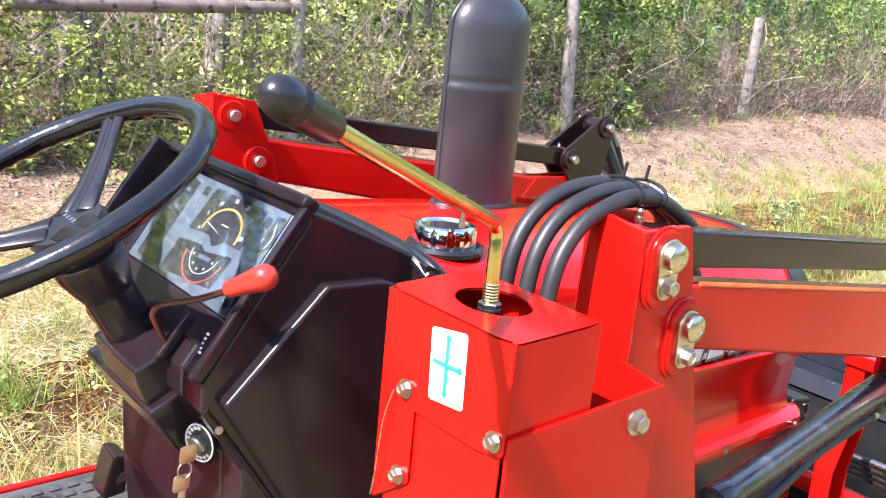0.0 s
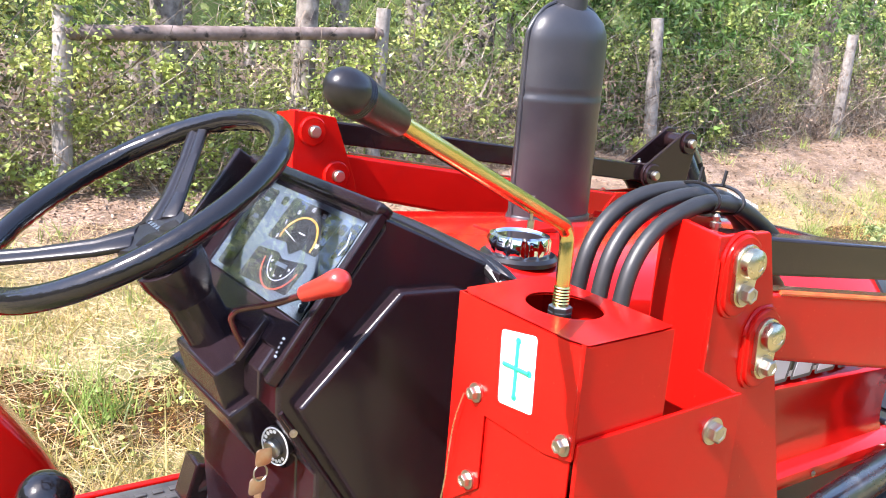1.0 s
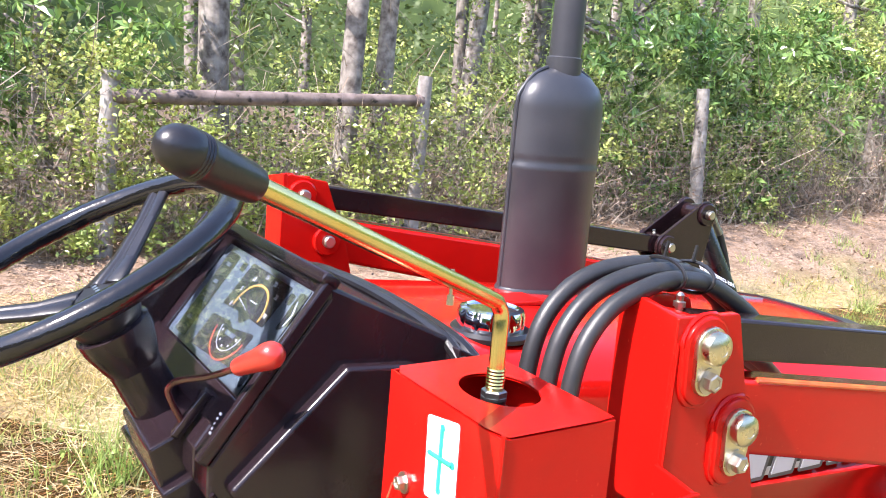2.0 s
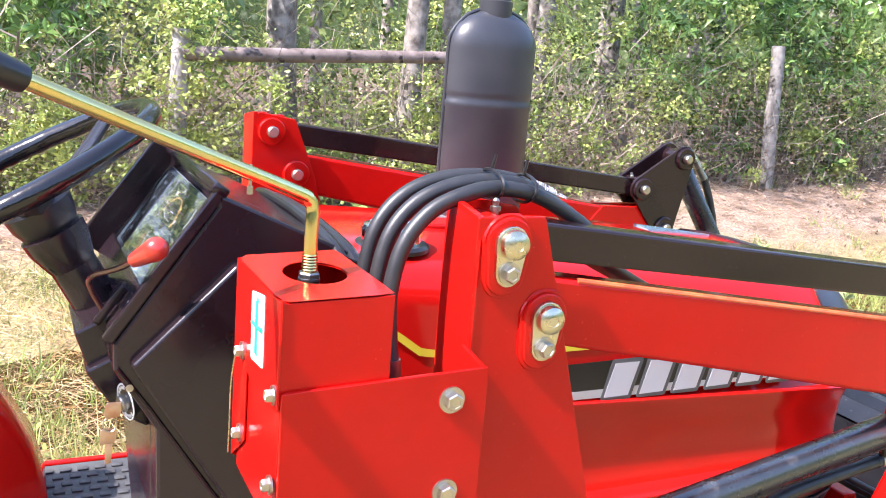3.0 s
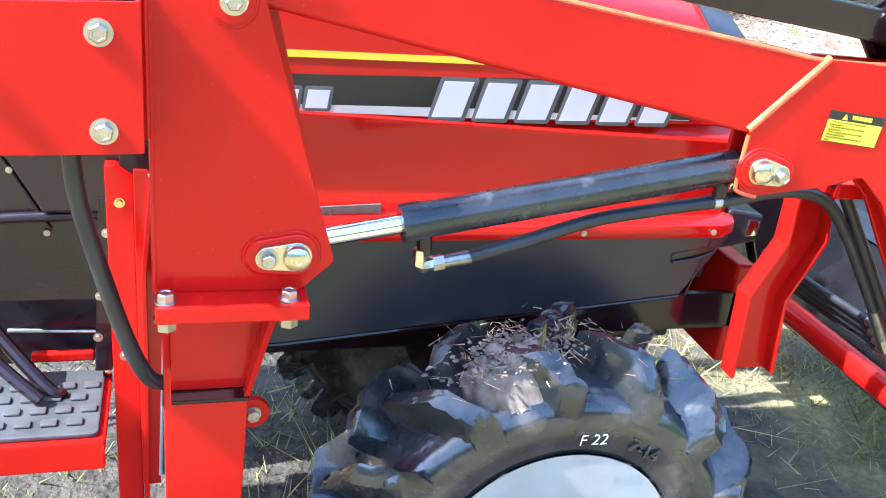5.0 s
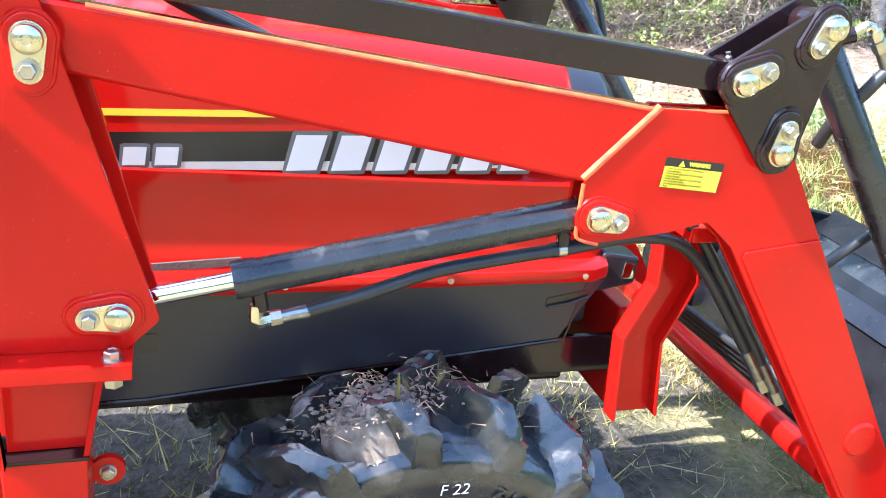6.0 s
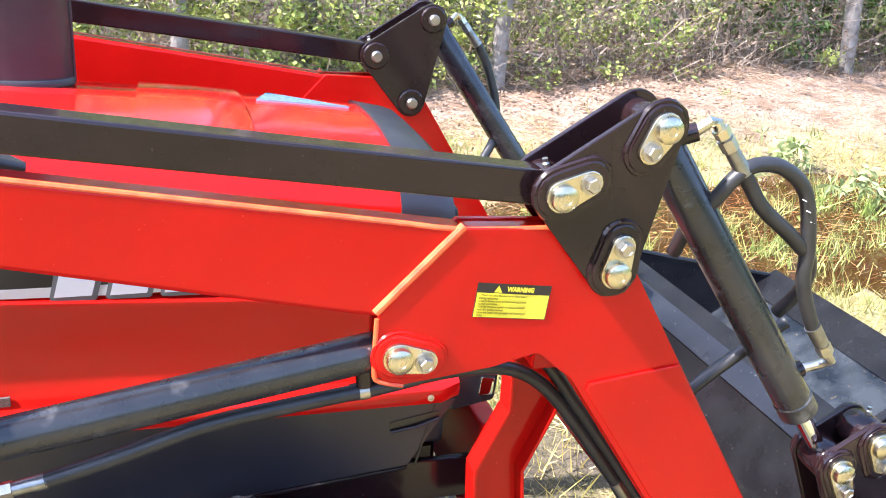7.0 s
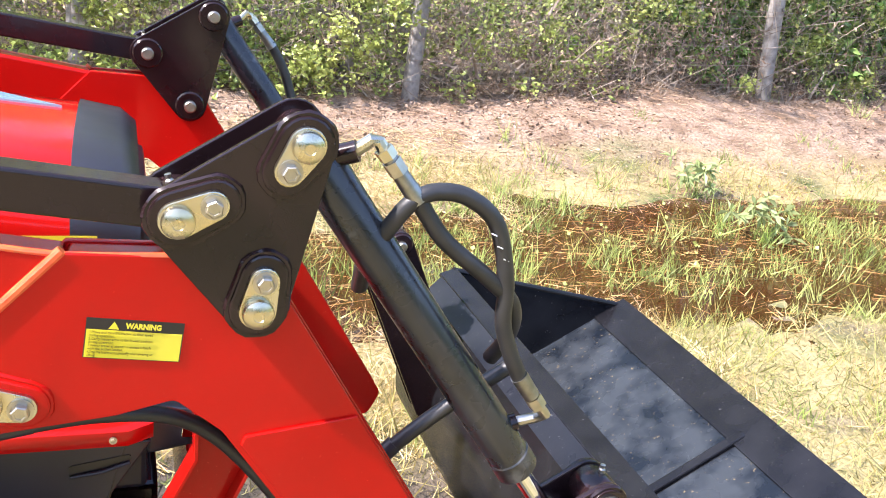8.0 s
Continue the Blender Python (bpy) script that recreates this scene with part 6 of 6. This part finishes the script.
    part("barrel", lathe([(0.0125, 0), (0.0125, 0.008), (0.0105, 0.010), (0.0, 0.010)], kc + kn * 0.002, kn, 24), FERRULE, key)
    for i, (dz, tw) in enumerate(((0.0, 0.0), (-0.040, 0.5))):
        b = bmesh.new()
        o = kc + kn * 0.022 + Vector((-0.006 * i, 0.004 * i, dz - 0.004))
        slab(rounded([(o.x - 0.012, o.z - 0.012), (o.x + 0.010, o.z - 0.010), (o.x + 0.012, o.z + 0.012), (o.x - 0.010, o.z + 0.012)], 0.006), o.y - 0.001, o.y + 0.001, bevel=0.0004, bm=b)
        if i:
            slab([(o.x - 0.004, o.z - 0.042), (o.x + 0.004, o.z - 0.040), (o.x + 0.006, o.z - 0.010), (o.x - 0.004, o.z - 0.010)], o.y - 0.001, o.y + 0.001, bevel=0.0004, bm=b)
        part("key", b, COPPER, key, "worn copper-toned key")
    ringb = bmesh.new()
    tube([kc + kn * 0.026 + Vector((0.009 * math.cos(t), 0.002, -0.024 + 0.011 * math.sin(t))) for t in [2 * math.pi * i / 24 for i in range(25)]], 0.0012, 6, ringb)
    part("key_ring", ringb, ZINC, key)


GLOSSFACE = material("gauge_glass", (0.042, 0.045, 0.052), 0.05, coat=1.0)
PANE = material("smoked_cover", (0.52, 0.55, 0.58), 0.02)
PANE.node_tree.nodes["Principled BSDF"].inputs["Transmission Weight"].default_value = 1.0
RODRED = material("dark_red_rod", (0.06, 0.008, 0.008), 0.2, coat=0.5)
COPPER = material("worn_key_metal", (0.55, 0.30, 0.20), 0.35, 0.9, second=(0.6, 0.45, 0.36), scale=60)
build_dash()


def build_steering_wheel():
    c, R, th = Vector((-0.557, 0.56, 1.272)), 0.205, 0.507
    n = Vector((-math.sin(th), 0, math.cos(th)))
    u = Vector((0, 1, 0))
    v = n.cross(u)
    k = bmesh.new()
    rows = []
    for i in range(120):
        a = 2 * math.pi * i / 120
        o = math.cos(a) * u + math.sin(a) * v
        row = []
        for j in range(14):
            t = 2 * math.pi * j / 14
            r = 0.0162 + (0.0012 * (math.sin(a * 60) > 0) if math.cos(t) < -0.2 and math.sin(t) < 0.3 else 0)
            row.append(k.verts.new(c + o * (R + r * math.cos(t)) + n * r * 0.95 * math.sin(t)))
        rows.append(row)
    for i in range(120):
        for j in range(14):
            k.faces.new((rows[i][j], rows[(i + 1) % 120][j], rows[(i + 1) % 120][(j + 1) % 14], rows[i][(j + 1) % 14]))
    bmesh.ops.recalc_face_normals(k, faces=k.faces)
    wheel = part("steering_wheel", k, WHEELBLACK, tractor, "glossy black three-spoke steering wheel", 60)
    hub = c - n * 0.050 + Vector((0, -0.012, 0))
    part("hub", lathe([(0.028, -0.055), (0.040, -0.040), (0.048, -0.020), (0.0500, 0.000), (0.046, 0.007), (0.0, 0.009)], hub, n, 36), SPOKE, wheel, "black hub cap with a worn name")
    for i in range(6):
        part("name_mark", slab([(0, 0), (0.0065, 0), (0.0065, 0.006), (0, 0.006)], 0, 0.0004, "z", 0), BEZEL, wheel)
        ob = wheel.children[-1]
        rt = (-u)
        upv = n.cross(rt)
        for vert in ob.data.vertices:
            x, y = vert.co.x, vert.co.y
            vert.co = hub + n * (0.0095 + vert.co.z) + rt * (-0.031 + 0.0105 * i + x) + upv * (0.004 + y)
    for a in (5.411, 1.10, 3.2):
        e = c + R * (math.cos(a) * u + math.sin(a) * v)
        w = n.cross((e - hub).normalized()).normalized()
        b = bmesh.new()
        rows = []
        for t, hw, h, sag in ((0.10, 0.030, 0.012, 0.0), (0.35, 0.0205, 0.012, -0.006), (0.7, 0.0165, 0.011, -0.004), (0.93, 0.017, 0.011, 0.0), (1.0, 0.018, 0.008, 0.0)):
            p = hub + (e - hub) * t + n * sag
            rows.append([b.verts.new(p + w * x + n * z) for x, z in ((-hw, -h * .3), (-hw, h * .3), (-hw * .3, h * .62), (-hw * .1, h * .3), (hw * .1, h * .3), (hw * .3, h * .62), (hw, h * .3), (hw, -h * .3), (0, -h * 1.1))])
        for r0, r1 in zip(rows, rows[1:]):
            for i in range(9):
                b.faces.new((r0[i], r0[(i + 1) % 9], r1[(i + 1) % 9], r1[i]))
        b.faces.new(rows[0][::-1])
        b.faces.new(rows[-1])
        bmesh.ops.recalc_face_normals(b, faces=b.faces)
        part("spoke", bevelled(b, 0.0015, 1), SPOKE, wheel, "dark moulded spoke", 40)
    top = hub - n * 0.045
    col = part("steering_column", tube([top, top - n * 0.145], [0.034, 0.034], 28), PLASTIC, tractor, "dark steering column with a tapered shroud")
    b = bmesh.new()
    lathe([(0.030, 0.0), (0.047, -0.008), (0.046, -0.026), (0.037, -0.058), (0.034, -0.066)], top + n * 0.012, n, 28, b)
    part("shroud", b, PLASTIC, col, smooth=60)
    part("column_block", slab(rounded([(-0.490, 1.068), (-0.423, 1.102), (-0.390, 1.055), (-0.415, 0.980), (-0.467, 1.000)], 0.006), 0.445, 0.590, bevel=0.004), PLASTIC, col, smooth=30)
    part("lower_tray", slab(rounded([(-0.477, 1.015), (-0.425, 1.042), (-0.395, 1.00), (-0.388, 0.92), (-0.435, 0.95)], 0.006), 0.43, 0.660, bevel=0.004), PLASTIC, col, smooth=30)


build_steering_wheel()


def build_wheel(y_mid, s):
    c = Vector((0.548, y_mid, 0.238))
    R, W = 0.385, 0.21
    prof = [(0.222, -W / 2 + .012), (0.240, -W / 2), (0.300, -W / 2 - 0.006), (0.320, -W / 2 + 0.002), (0.334, -W / 2 + 0.022), (R - 0.044, -W / 4), (R - 0.038, 0), (R - 0.044, W / 4), (0.334, W / 2 - 0.022), (0.320, W / 2 - 0.002), (0.300, W / 2 + 0.006), (0.240, W / 2), (0.222, W / 2 - .012)]
    w = part("front_wheel", lathe(prof, c, (0, 1, 0), 72), TYRE, tractor, "muddy black lugged front tyre on a pale rim", 40)
    part("rim", lathe([(0.226, s * (-W / 2 + 0.004)), (0.222, s * (-W / 2 + 0.004)), (0.216, s * (-W / 2 + 0.014)), (0.204, s * (-W / 2 + 0.026)), (0.203, s * (-W / 2 + 0.07)), (0.16, s * (-W / 2 + 0.075)), (0.06, s * (-W / 2 + 0.06)), (0, s * (-W / 2 + 0.06))], c, (0, 1, 0), 48), RIM, w, "pale grey steel rim")
    side_y = y_mid - s * (W / 2 - 0.055)
    part("hub", lathe([(0.075, 0), (0.075, 0.012), (0.050, 0.020), (0.046, 0.055), (0.0, 0.060)], (c.x, side_y, c.z), (0, -s, 0), 28), RED, w, "red wheel hub")
    for i in range(6):
        a = i * math.pi / 3
        part("wheel_nut", hexbolt((c.x + 0.100 * math.cos(a), side_y + s * 0.006, c.z + 0.100 * math.sin(a)), (0, -s, 0), 0.013, 0.016, 0.011, turn=a), ZINC, w)
    rng = random.Random(3)
    for k in range(14):
        for q in (-1, 1):
            a = 2 * math.pi * (k + (0.5 if q > 0 else 0)) / 14 + 0.1
            b = bmesh.new()
            lv, tv = [], []
            for t in (0, 0.3, 0.62, 0.88, 1.0):
                ang = a + 0.30 * t
                off = q * (0.004 + t * (W / 2 + 0.003))
                rad = R - 0.050 - 0.035 * max(0, t - 0.62) / 0.38
                th = (0.076 - 0.016 * max(0, t - 0.62) / 0.38) * rng.uniform(0.88, 1.08)
                wid = (0.086 if t > 0.1 else 0.066) * rng.uniform(0.86, 1.12)
                for sd in (-1, 1):
                    lv.append(b.verts.new(c + Vector((rad * math.sin(ang + sd * wid), off, rad * math.cos(ang + sd * wid)))))
                    tv.append(b.verts.new(c + Vector(((rad + th) * math.sin(ang + sd * wid * 0.60), off * 1.0, (rad + th) * math.cos(ang + sd * wid * 0.60)))))
            for i in range(4):
                j = 2 * i
                b.faces.new((tv[j], tv[j + 1], tv[j + 3], tv[j + 2]))
                b.faces.new((lv[j], tv[j], tv[j + 2], lv[j + 2]))
                b.faces.new((lv[j + 1], tv[j + 1], tv[j + 3], lv[j + 3]))
            b.faces.new((lv[0], lv[1], tv[1], tv[0]))
            b.faces.new((lv[8], lv[9], tv[9], tv[8]))
            bmesh.ops.recalc_face_normals(b, faces=b.faces)
            bmesh.ops.subdivide_edges(b, edges=b.edges[:], cuts=2, use_grid_fill=True)
            bmesh.ops.smooth_vert(b, verts=b.verts, factor=0.35, use_axis_x=True, use_axis_y=True, use_axis_z=True)
            for v in b.verts:
                v.co += Vector((rng.gauss(0, 1), rng.gauss(0, 1), rng.gauss(0, 1))) * 0.0022
            part("lug", b, TYRE, w, smooth=32)
    return w, c, R, W


near_wheel, WC, WR, WW = build_wheel(0.145, 1)
build_wheel(2 * YC - 0.145, -1)


def build_tyre_dirt():
    """Mud and straw caked on the crown of the near tyre, and chalk marks on its side."""
    rng = np.random.default_rng(8)
    b = bmesh.new()
    # a lumpy bed of mud filling the crown between the lugs
    na, no = 64, 30
    bed = []
    for i in range(na):
        row = []
        for j in range(no):
            a, off = -0.56 + 0.62 * i / (na - 1), -0.098 + 0.150 * j / (no - 1)
            d = ((a + 0.26) / 0.27) ** 2 + ((off + 0.030) / 0.062) ** 2
            lump = 0.006 * math.sin(a * 31 + 2) * math.sin(off * 90) + 0.004 * math.sin(a * 83 + off * 140) + rng.normal(0, 0.0013)
            r = WR - 0.062 + 0.084 * max(0.0, 1 - d) ** 0.45 + lump
            row.append(b.verts.new(WC + Vector((r * math.sin(a), off, r * math.cos(a)))))
        bed.append(row)
    for r0, r1 in zip(bed, bed[1:]):
        for j in range(no - 1):
            b.faces.new((r0[j], r1[j], r1[j + 1], r0[j + 1]))
    for _ in range(500):
        a, off = rng.normal(-0.26, 0.12), rng.normal(-0.030, 0.030)
        r = WR + 0.004 + rng.uniform(0, 0.018)
        s = rng.uniform(0.0012, 0.0042)
        m = Matrix.Translation(WC + Vector((r * math.sin(a), off, r * math.cos(a)))) @ Matrix.Diagonal((s * rng.uniform(.8, 1.5), s, s * 0.45, 1))
        ico = bmesh.ops.create_icosphere(b, subdivisions=1, radius=1, matrix=m)
        for v in ico["verts"]:
            v.co += Vector(rng.normal(0, 0.0012, 3))
    tagged(part("caked_mud", b, MUD, near_wheel, "dry mud caked between the lugs", 60), kind="stuff")
    n = 240
    a, off = rng.normal(-0.2, 0.19, n), rng.normal(-0.02, 0.045, n)
    r = WR + 0.014 + rng.uniform(-0.008, 0.012, n)
    p = np.stack([WC.x + r * np.sin(a), WC.y + off, WC.z + r * np.cos(a)], 1)
    d = rng.normal(0, 1, (n, 3)) * np.array([0.022, 0.022, 0.006])
    v, f = strips(rng, p, p + d, rng.uniform(0.0006, 0.0016, n))
    soup("dry_straw", v.tolist(), f.tolist(), STRAW, "dry straw stuck to the tyre", "", "stuff", parent=near_wheel)
    up = Vector((WC.x + 0.045, WC.y - WW / 2 - 0.0065, WC.z + 0.262))
    lettering("F 22", 0.030, up + Vector((-0.040, 0, -0.014)), near_wheel, WHITE, (1, 0, -0.02), (0.15, 0, 1), "chalk_mark", depth=0.0004, bold=-0.0006)
    lettering("7-14", 0.036, (WC.x + 0.096, WC.y - WW / 2 - 0.0058, WC.z + 0.232), near_wheel, TYRE, (0.875, 0, -0.485), (0.485, 0, 0.875), "raised_size_mark", depth=0.0022)
    blade = bmesh.new()
    tube([(0.485, 0.10, 0.60), (0.488, 0.095, 0.655), (0.486, 0.09, 0.685)], [0.004, 0.0035, 0.001], 6, blade, 3)
    part("grass_blade", blade, GRASS, near_wheel)


MUD = material("damp_mud", (0.10, 0.074, 0.057), 0.75, second=(0.25, 0.195, 0.155), scale=40, bump=0.5, bump_scale=120)
build_tyre_dirt()
part("chassis", box((-0.6, YC - 0.13, 0.43), (0.95, YC + 0.13, 0.56), 0.01), BLACK, tractor, "dark engine block and chassis rail")
part("front_axle", box((0.47, 0.24, 0.19), (0.62, 2 * YC - 0.24, 0.31), 0.02), BLACK, tractor, "dark front axle")


def ribbon(points, y0, y1, t, bm=None):
    """A folded strip: points in x and z, wide from y0 to y1."""
    return slab(list(points) + offset_line(points, t)[::-1], y0, y1, bevel=0.001, bm=bm)


def build_frame():
    # upright mounting rails beside the pedestal
    for s, label in ((0, "red upright mounting rail"), (1, "")):
        m = (lambda y: y) if not s else (lambda y: 2 * YC - y)
        ya, yb = sorted((m(0.305), m(0.335)))
        rail_ = part("upright_rail", slab([(-0.170, 0.10), (-0.128, 0.10), (-0.128, 0.84), (-0.155, 0.86), (-0.170, 0.86)], ya, yb, bevel=0.003), RED, tractor, label)
        ya, yb = sorted((m(0.25), m(0.335)))
        part("rail_web", slab(rounded([(-0.128, 0.10), (-0.120, 0.10), (-0.112, 0.55), (-0.112, 0.70), (-0.096, 0.86), (-0.104, 0.86), (-0.120, 0.70), (-0.120, 0.55)], 0), ya, yb, bevel=0.001), RED, rail_)
        part("bolt", hexbolt((-0.150, m(0.305), 0.53), (0, -1 if not s else 1, 0), 0.012, 0.008, 0.009), ZINC, rail_)
        part("bolt", hexbolt((-0.150, m(0.305), 0.80), (0, -1 if not s else 1, 0), 0.010, 0.007, 0.008), BRASSY, rail_)
    plate = part("curved_plate", slab(rounded([(-0.127, 0.30), (-0.098, 0.30), (-0.088, 0.60), (-0.083, 0.72), (-0.090, 0.80), (-0.104, 0.87), (-0.127, 0.87)], [0, 0, 0.05, 0.06, 0.05, 0.01, 0]), 0.258, 0.264, bevel=0.001), RED_HOOD, tractor, "curved red plate behind the upright rail")
    part("edge_seal", tube([(-0.098, 0.256, 0.32), (-0.088, 0.256, 0.60), (-0.083, 0.256, 0.72), (-0.090, 0.256, 0.80), (-0.103, 0.256, 0.865)], 0.003, 8, None, 4), SILVER, plate, "pale strip along the plate edge")
    for y0, y1, tag in ((0.150, 0.352, "near"), (2 * YC - 0.36, 2 * YC + 0.10, "far")):
        deck = part("footplate", box((-0.72, y0, 0.455), (-0.175, y1, 0.47), 0.003), RED, tractor, "red steel footplate")
        part("floor_mat", slab(rounded([(-0.70, y0 + 0.014), (-0.185, y0 + 0.014), (-0.185, y1 - 0.004), (-0.70, y1 - 0.004)], 0.012), 0.470, 0.479, "z", 0.003), MAT, deck, "worn grey rubber floor mat with raised pads")
        pad = None
        nx, ny = 13, int((y1 - y0 - 0.05) / 0.034)
        for i in range(nx):
            for j in range(ny):
                x, y = -0.665 + i * 0.037 + (0.018 if j % 2 else 0), y0 + 0.045 + j * 0.034
                if x > -0.20:
                    continue
                if pad is None:
                    pad = part("mat_pad", box((x - 0.012, y - 0.009, 0.479), (x + 0.012, y + 0.009, 0.484), 0.0025), MAT, deck)
                    px0, py0 = x, y
                else:
                    ob = new("mat_pad", pad.data)
                    ob.parent = deck
                    ob.matrix_parent_inverse = origin_of(deck).inverted()
                    ob.location = (x - px0, y - py0, 0)
        part("edge_lip", box((-0.72, y0 - 0.012 if tag == "near" else y1, 0.43), (-0.175, y0 if tag == "near" else y1 + 0.02, 0.482), 0.004), RED, deck, "red steel edge")
    # brake pedal with its bent arm, and the step rod
    pedal = part("brake_pedal", tube([(-0.19, 0.44, 0.727), (-0.33, 0.44, 0.722), (-0.362, 0.43, 0.712), (-0.385, 0.41, 0.66), (-0.39, 0.40, 0.60)], 0.0075, 10, None, 4), BLACK, tractor, "black bent pedal rods")
    part("pedal_arm", tube([(-0.40, 0.36, 0.64), (-0.33, 0.31, 0.56), (-0.262, 0.27, 0.49), (-0.245, 0.275, 0.488)], 0.011, 10, None, 4), BLACK, pedal)
    part("pedal_arm", tube([(-0.41, 0.33, 0.62), (-0.345, 0.285, 0.545), (-0.275, 0.245, 0.49)], 0.011, 10, None, 4), BLACK, pedal)
    part("link_rod", tube([(-0.34, 0.40, 0.53), (-0.18, 0.36, 0.545)], 0.0035, 8), ZINC, pedal)
    far_pedal = part("clutch_pedal", slab(rounded([(-0.318, 0.536), (-0.292, 0.628), (-0.262, 0.618), (-0.270, 0.540)], 0.008), 1.035, 1.105, bevel=0.006), BLACK, tractor, "glossy black upright clutch pedal")
    part("pedal_arm", tube([(-0.29, 1.05, 0.56), (-0.24, 0.98, 0.62), (-0.20, 0.80, 0.66)], 0.010, 10, None, 3), BLACK, far_pedal)
    ball = part("lever_ball", lathe([(0.0, -0.038), (0.016, -0.035), (0.029, -0.025), (0.0365, -0.010), (0.038, 0.003), (0.035, 0.016), (0.027, 0.027), (0.014, 0.035), (0.0, 0.038)], (-0.656, 0.62, 0.852), (0, -0.3, 1), 28), WHEELBLACK, tractor, "glossy black round lever knob")
    part("lever_stem", tube([(-0.657, 0.628, 0.82), (-0.664, 0.66, 0.66), (-0.675, 0.69, 0.47)], 0.008, 10, None, 3), BLACK, ball)
    # far rear fender
    arch = [(-0.500, 0.42), (-0.508, 0.54), (-0.534, 0.635), (-0.578, 0.715), (-0.640, 0.80), (-0.75, 0.885), (-0.95, 0.93)]
    f = bmesh.new()
    rows = []
    for dy, g in ((0.0, 0.022), (0.012, 0.006), (0.035, 0.0), (0.13, 0.0), (0.15, 0.012)):
        out = offset_line(arch, g)
        rows.append([f.verts.new((x, 1.02 + dy, z)) for x, z in out])
    for r0, r1 in zip(rows, rows[1:]):
        for i in range(len(r0) - 1):
            f.faces.new((r0[i], r0[i + 1], r1[i + 1], r1[i]))
    base = [f.verts.new((v.co.x - 0.10, v.co.y, v.co.z - 0.30)) for v in rows[0]]
    for i in range(len(base) - 1):
        f.faces.new((rows[0][i], rows[0][i + 1], base[i + 1], base[i]))
    bmesh.ops.recalc_face_normals(f, faces=f.faces)
    part("rear_fender", f, RED_HOOD, tractor, "glossy red rounded rear fender", 60)


build_frame()


def build_stand():
    """The red folded parking stand under the arm."""
    for far in (False, True):
        m = (lambda y: 2 * YC - y) if far else (lambda y: y)
        ys = sorted((m(0.205), m(0.245)))
        left = [(0.982, 0.900), (0.985, 0.760), (0.936, 0.655), (0.945, 0.480)]
        right = [(1.050, 0.900), (1.072, 0.760), (1.020, 0.640), (1.038, 0.480)]
        stand = part("parking_stand", ribbon(left, ys[0], ys[1], 0.006), RED, loader, "red folded-plate parking stand")
        yw = sorted((m(0.240), m(0.246)))
        part("web", slab(left + right[::-1], yw[0], yw[1], bevel=0.001), RED, stand)
        part("flange", ribbon(right, *sorted((m(0.212), m(0.245))), 0.006), RED, stand)
        part("hanger", box((0.975, min(m(0.11), m(0.25)), 0.885), (1.055, max(m(0.11), m(0.25)), 0.912), 0.003), RED, stand)
        part("bolt", hexbolt((1.0, m(0.165), 0.872), (0, -1 if not far else 1, 0), 0.013, 0.009, 0.010), ZINC, stand)


build_stand()
for k in range(4):
    x, z = 1.285 + 0.016 * k, 0.560 - 0.022 * k
    oil = part("oil_line", tube([(x - 0.03, 0.60, z), (x - 0.015, 0.36, z), (x, 0.20, z), (x + 0.004, 0.135, z - 0.004)], 0.0085, 12, None, 4), RUBBER, loader, "black hydraulic hose along the cross tube")
    part("ferrule", tube([(x - 0.006, 0.265, z), (x, 0.20, z)], 0.0105, 14), ZINC, oil)
    part("fitting", tube([(x, 0.20, z), (x + 0.003, 0.17, z - 0.001)], 0.0125, 6), ZINC, oil)
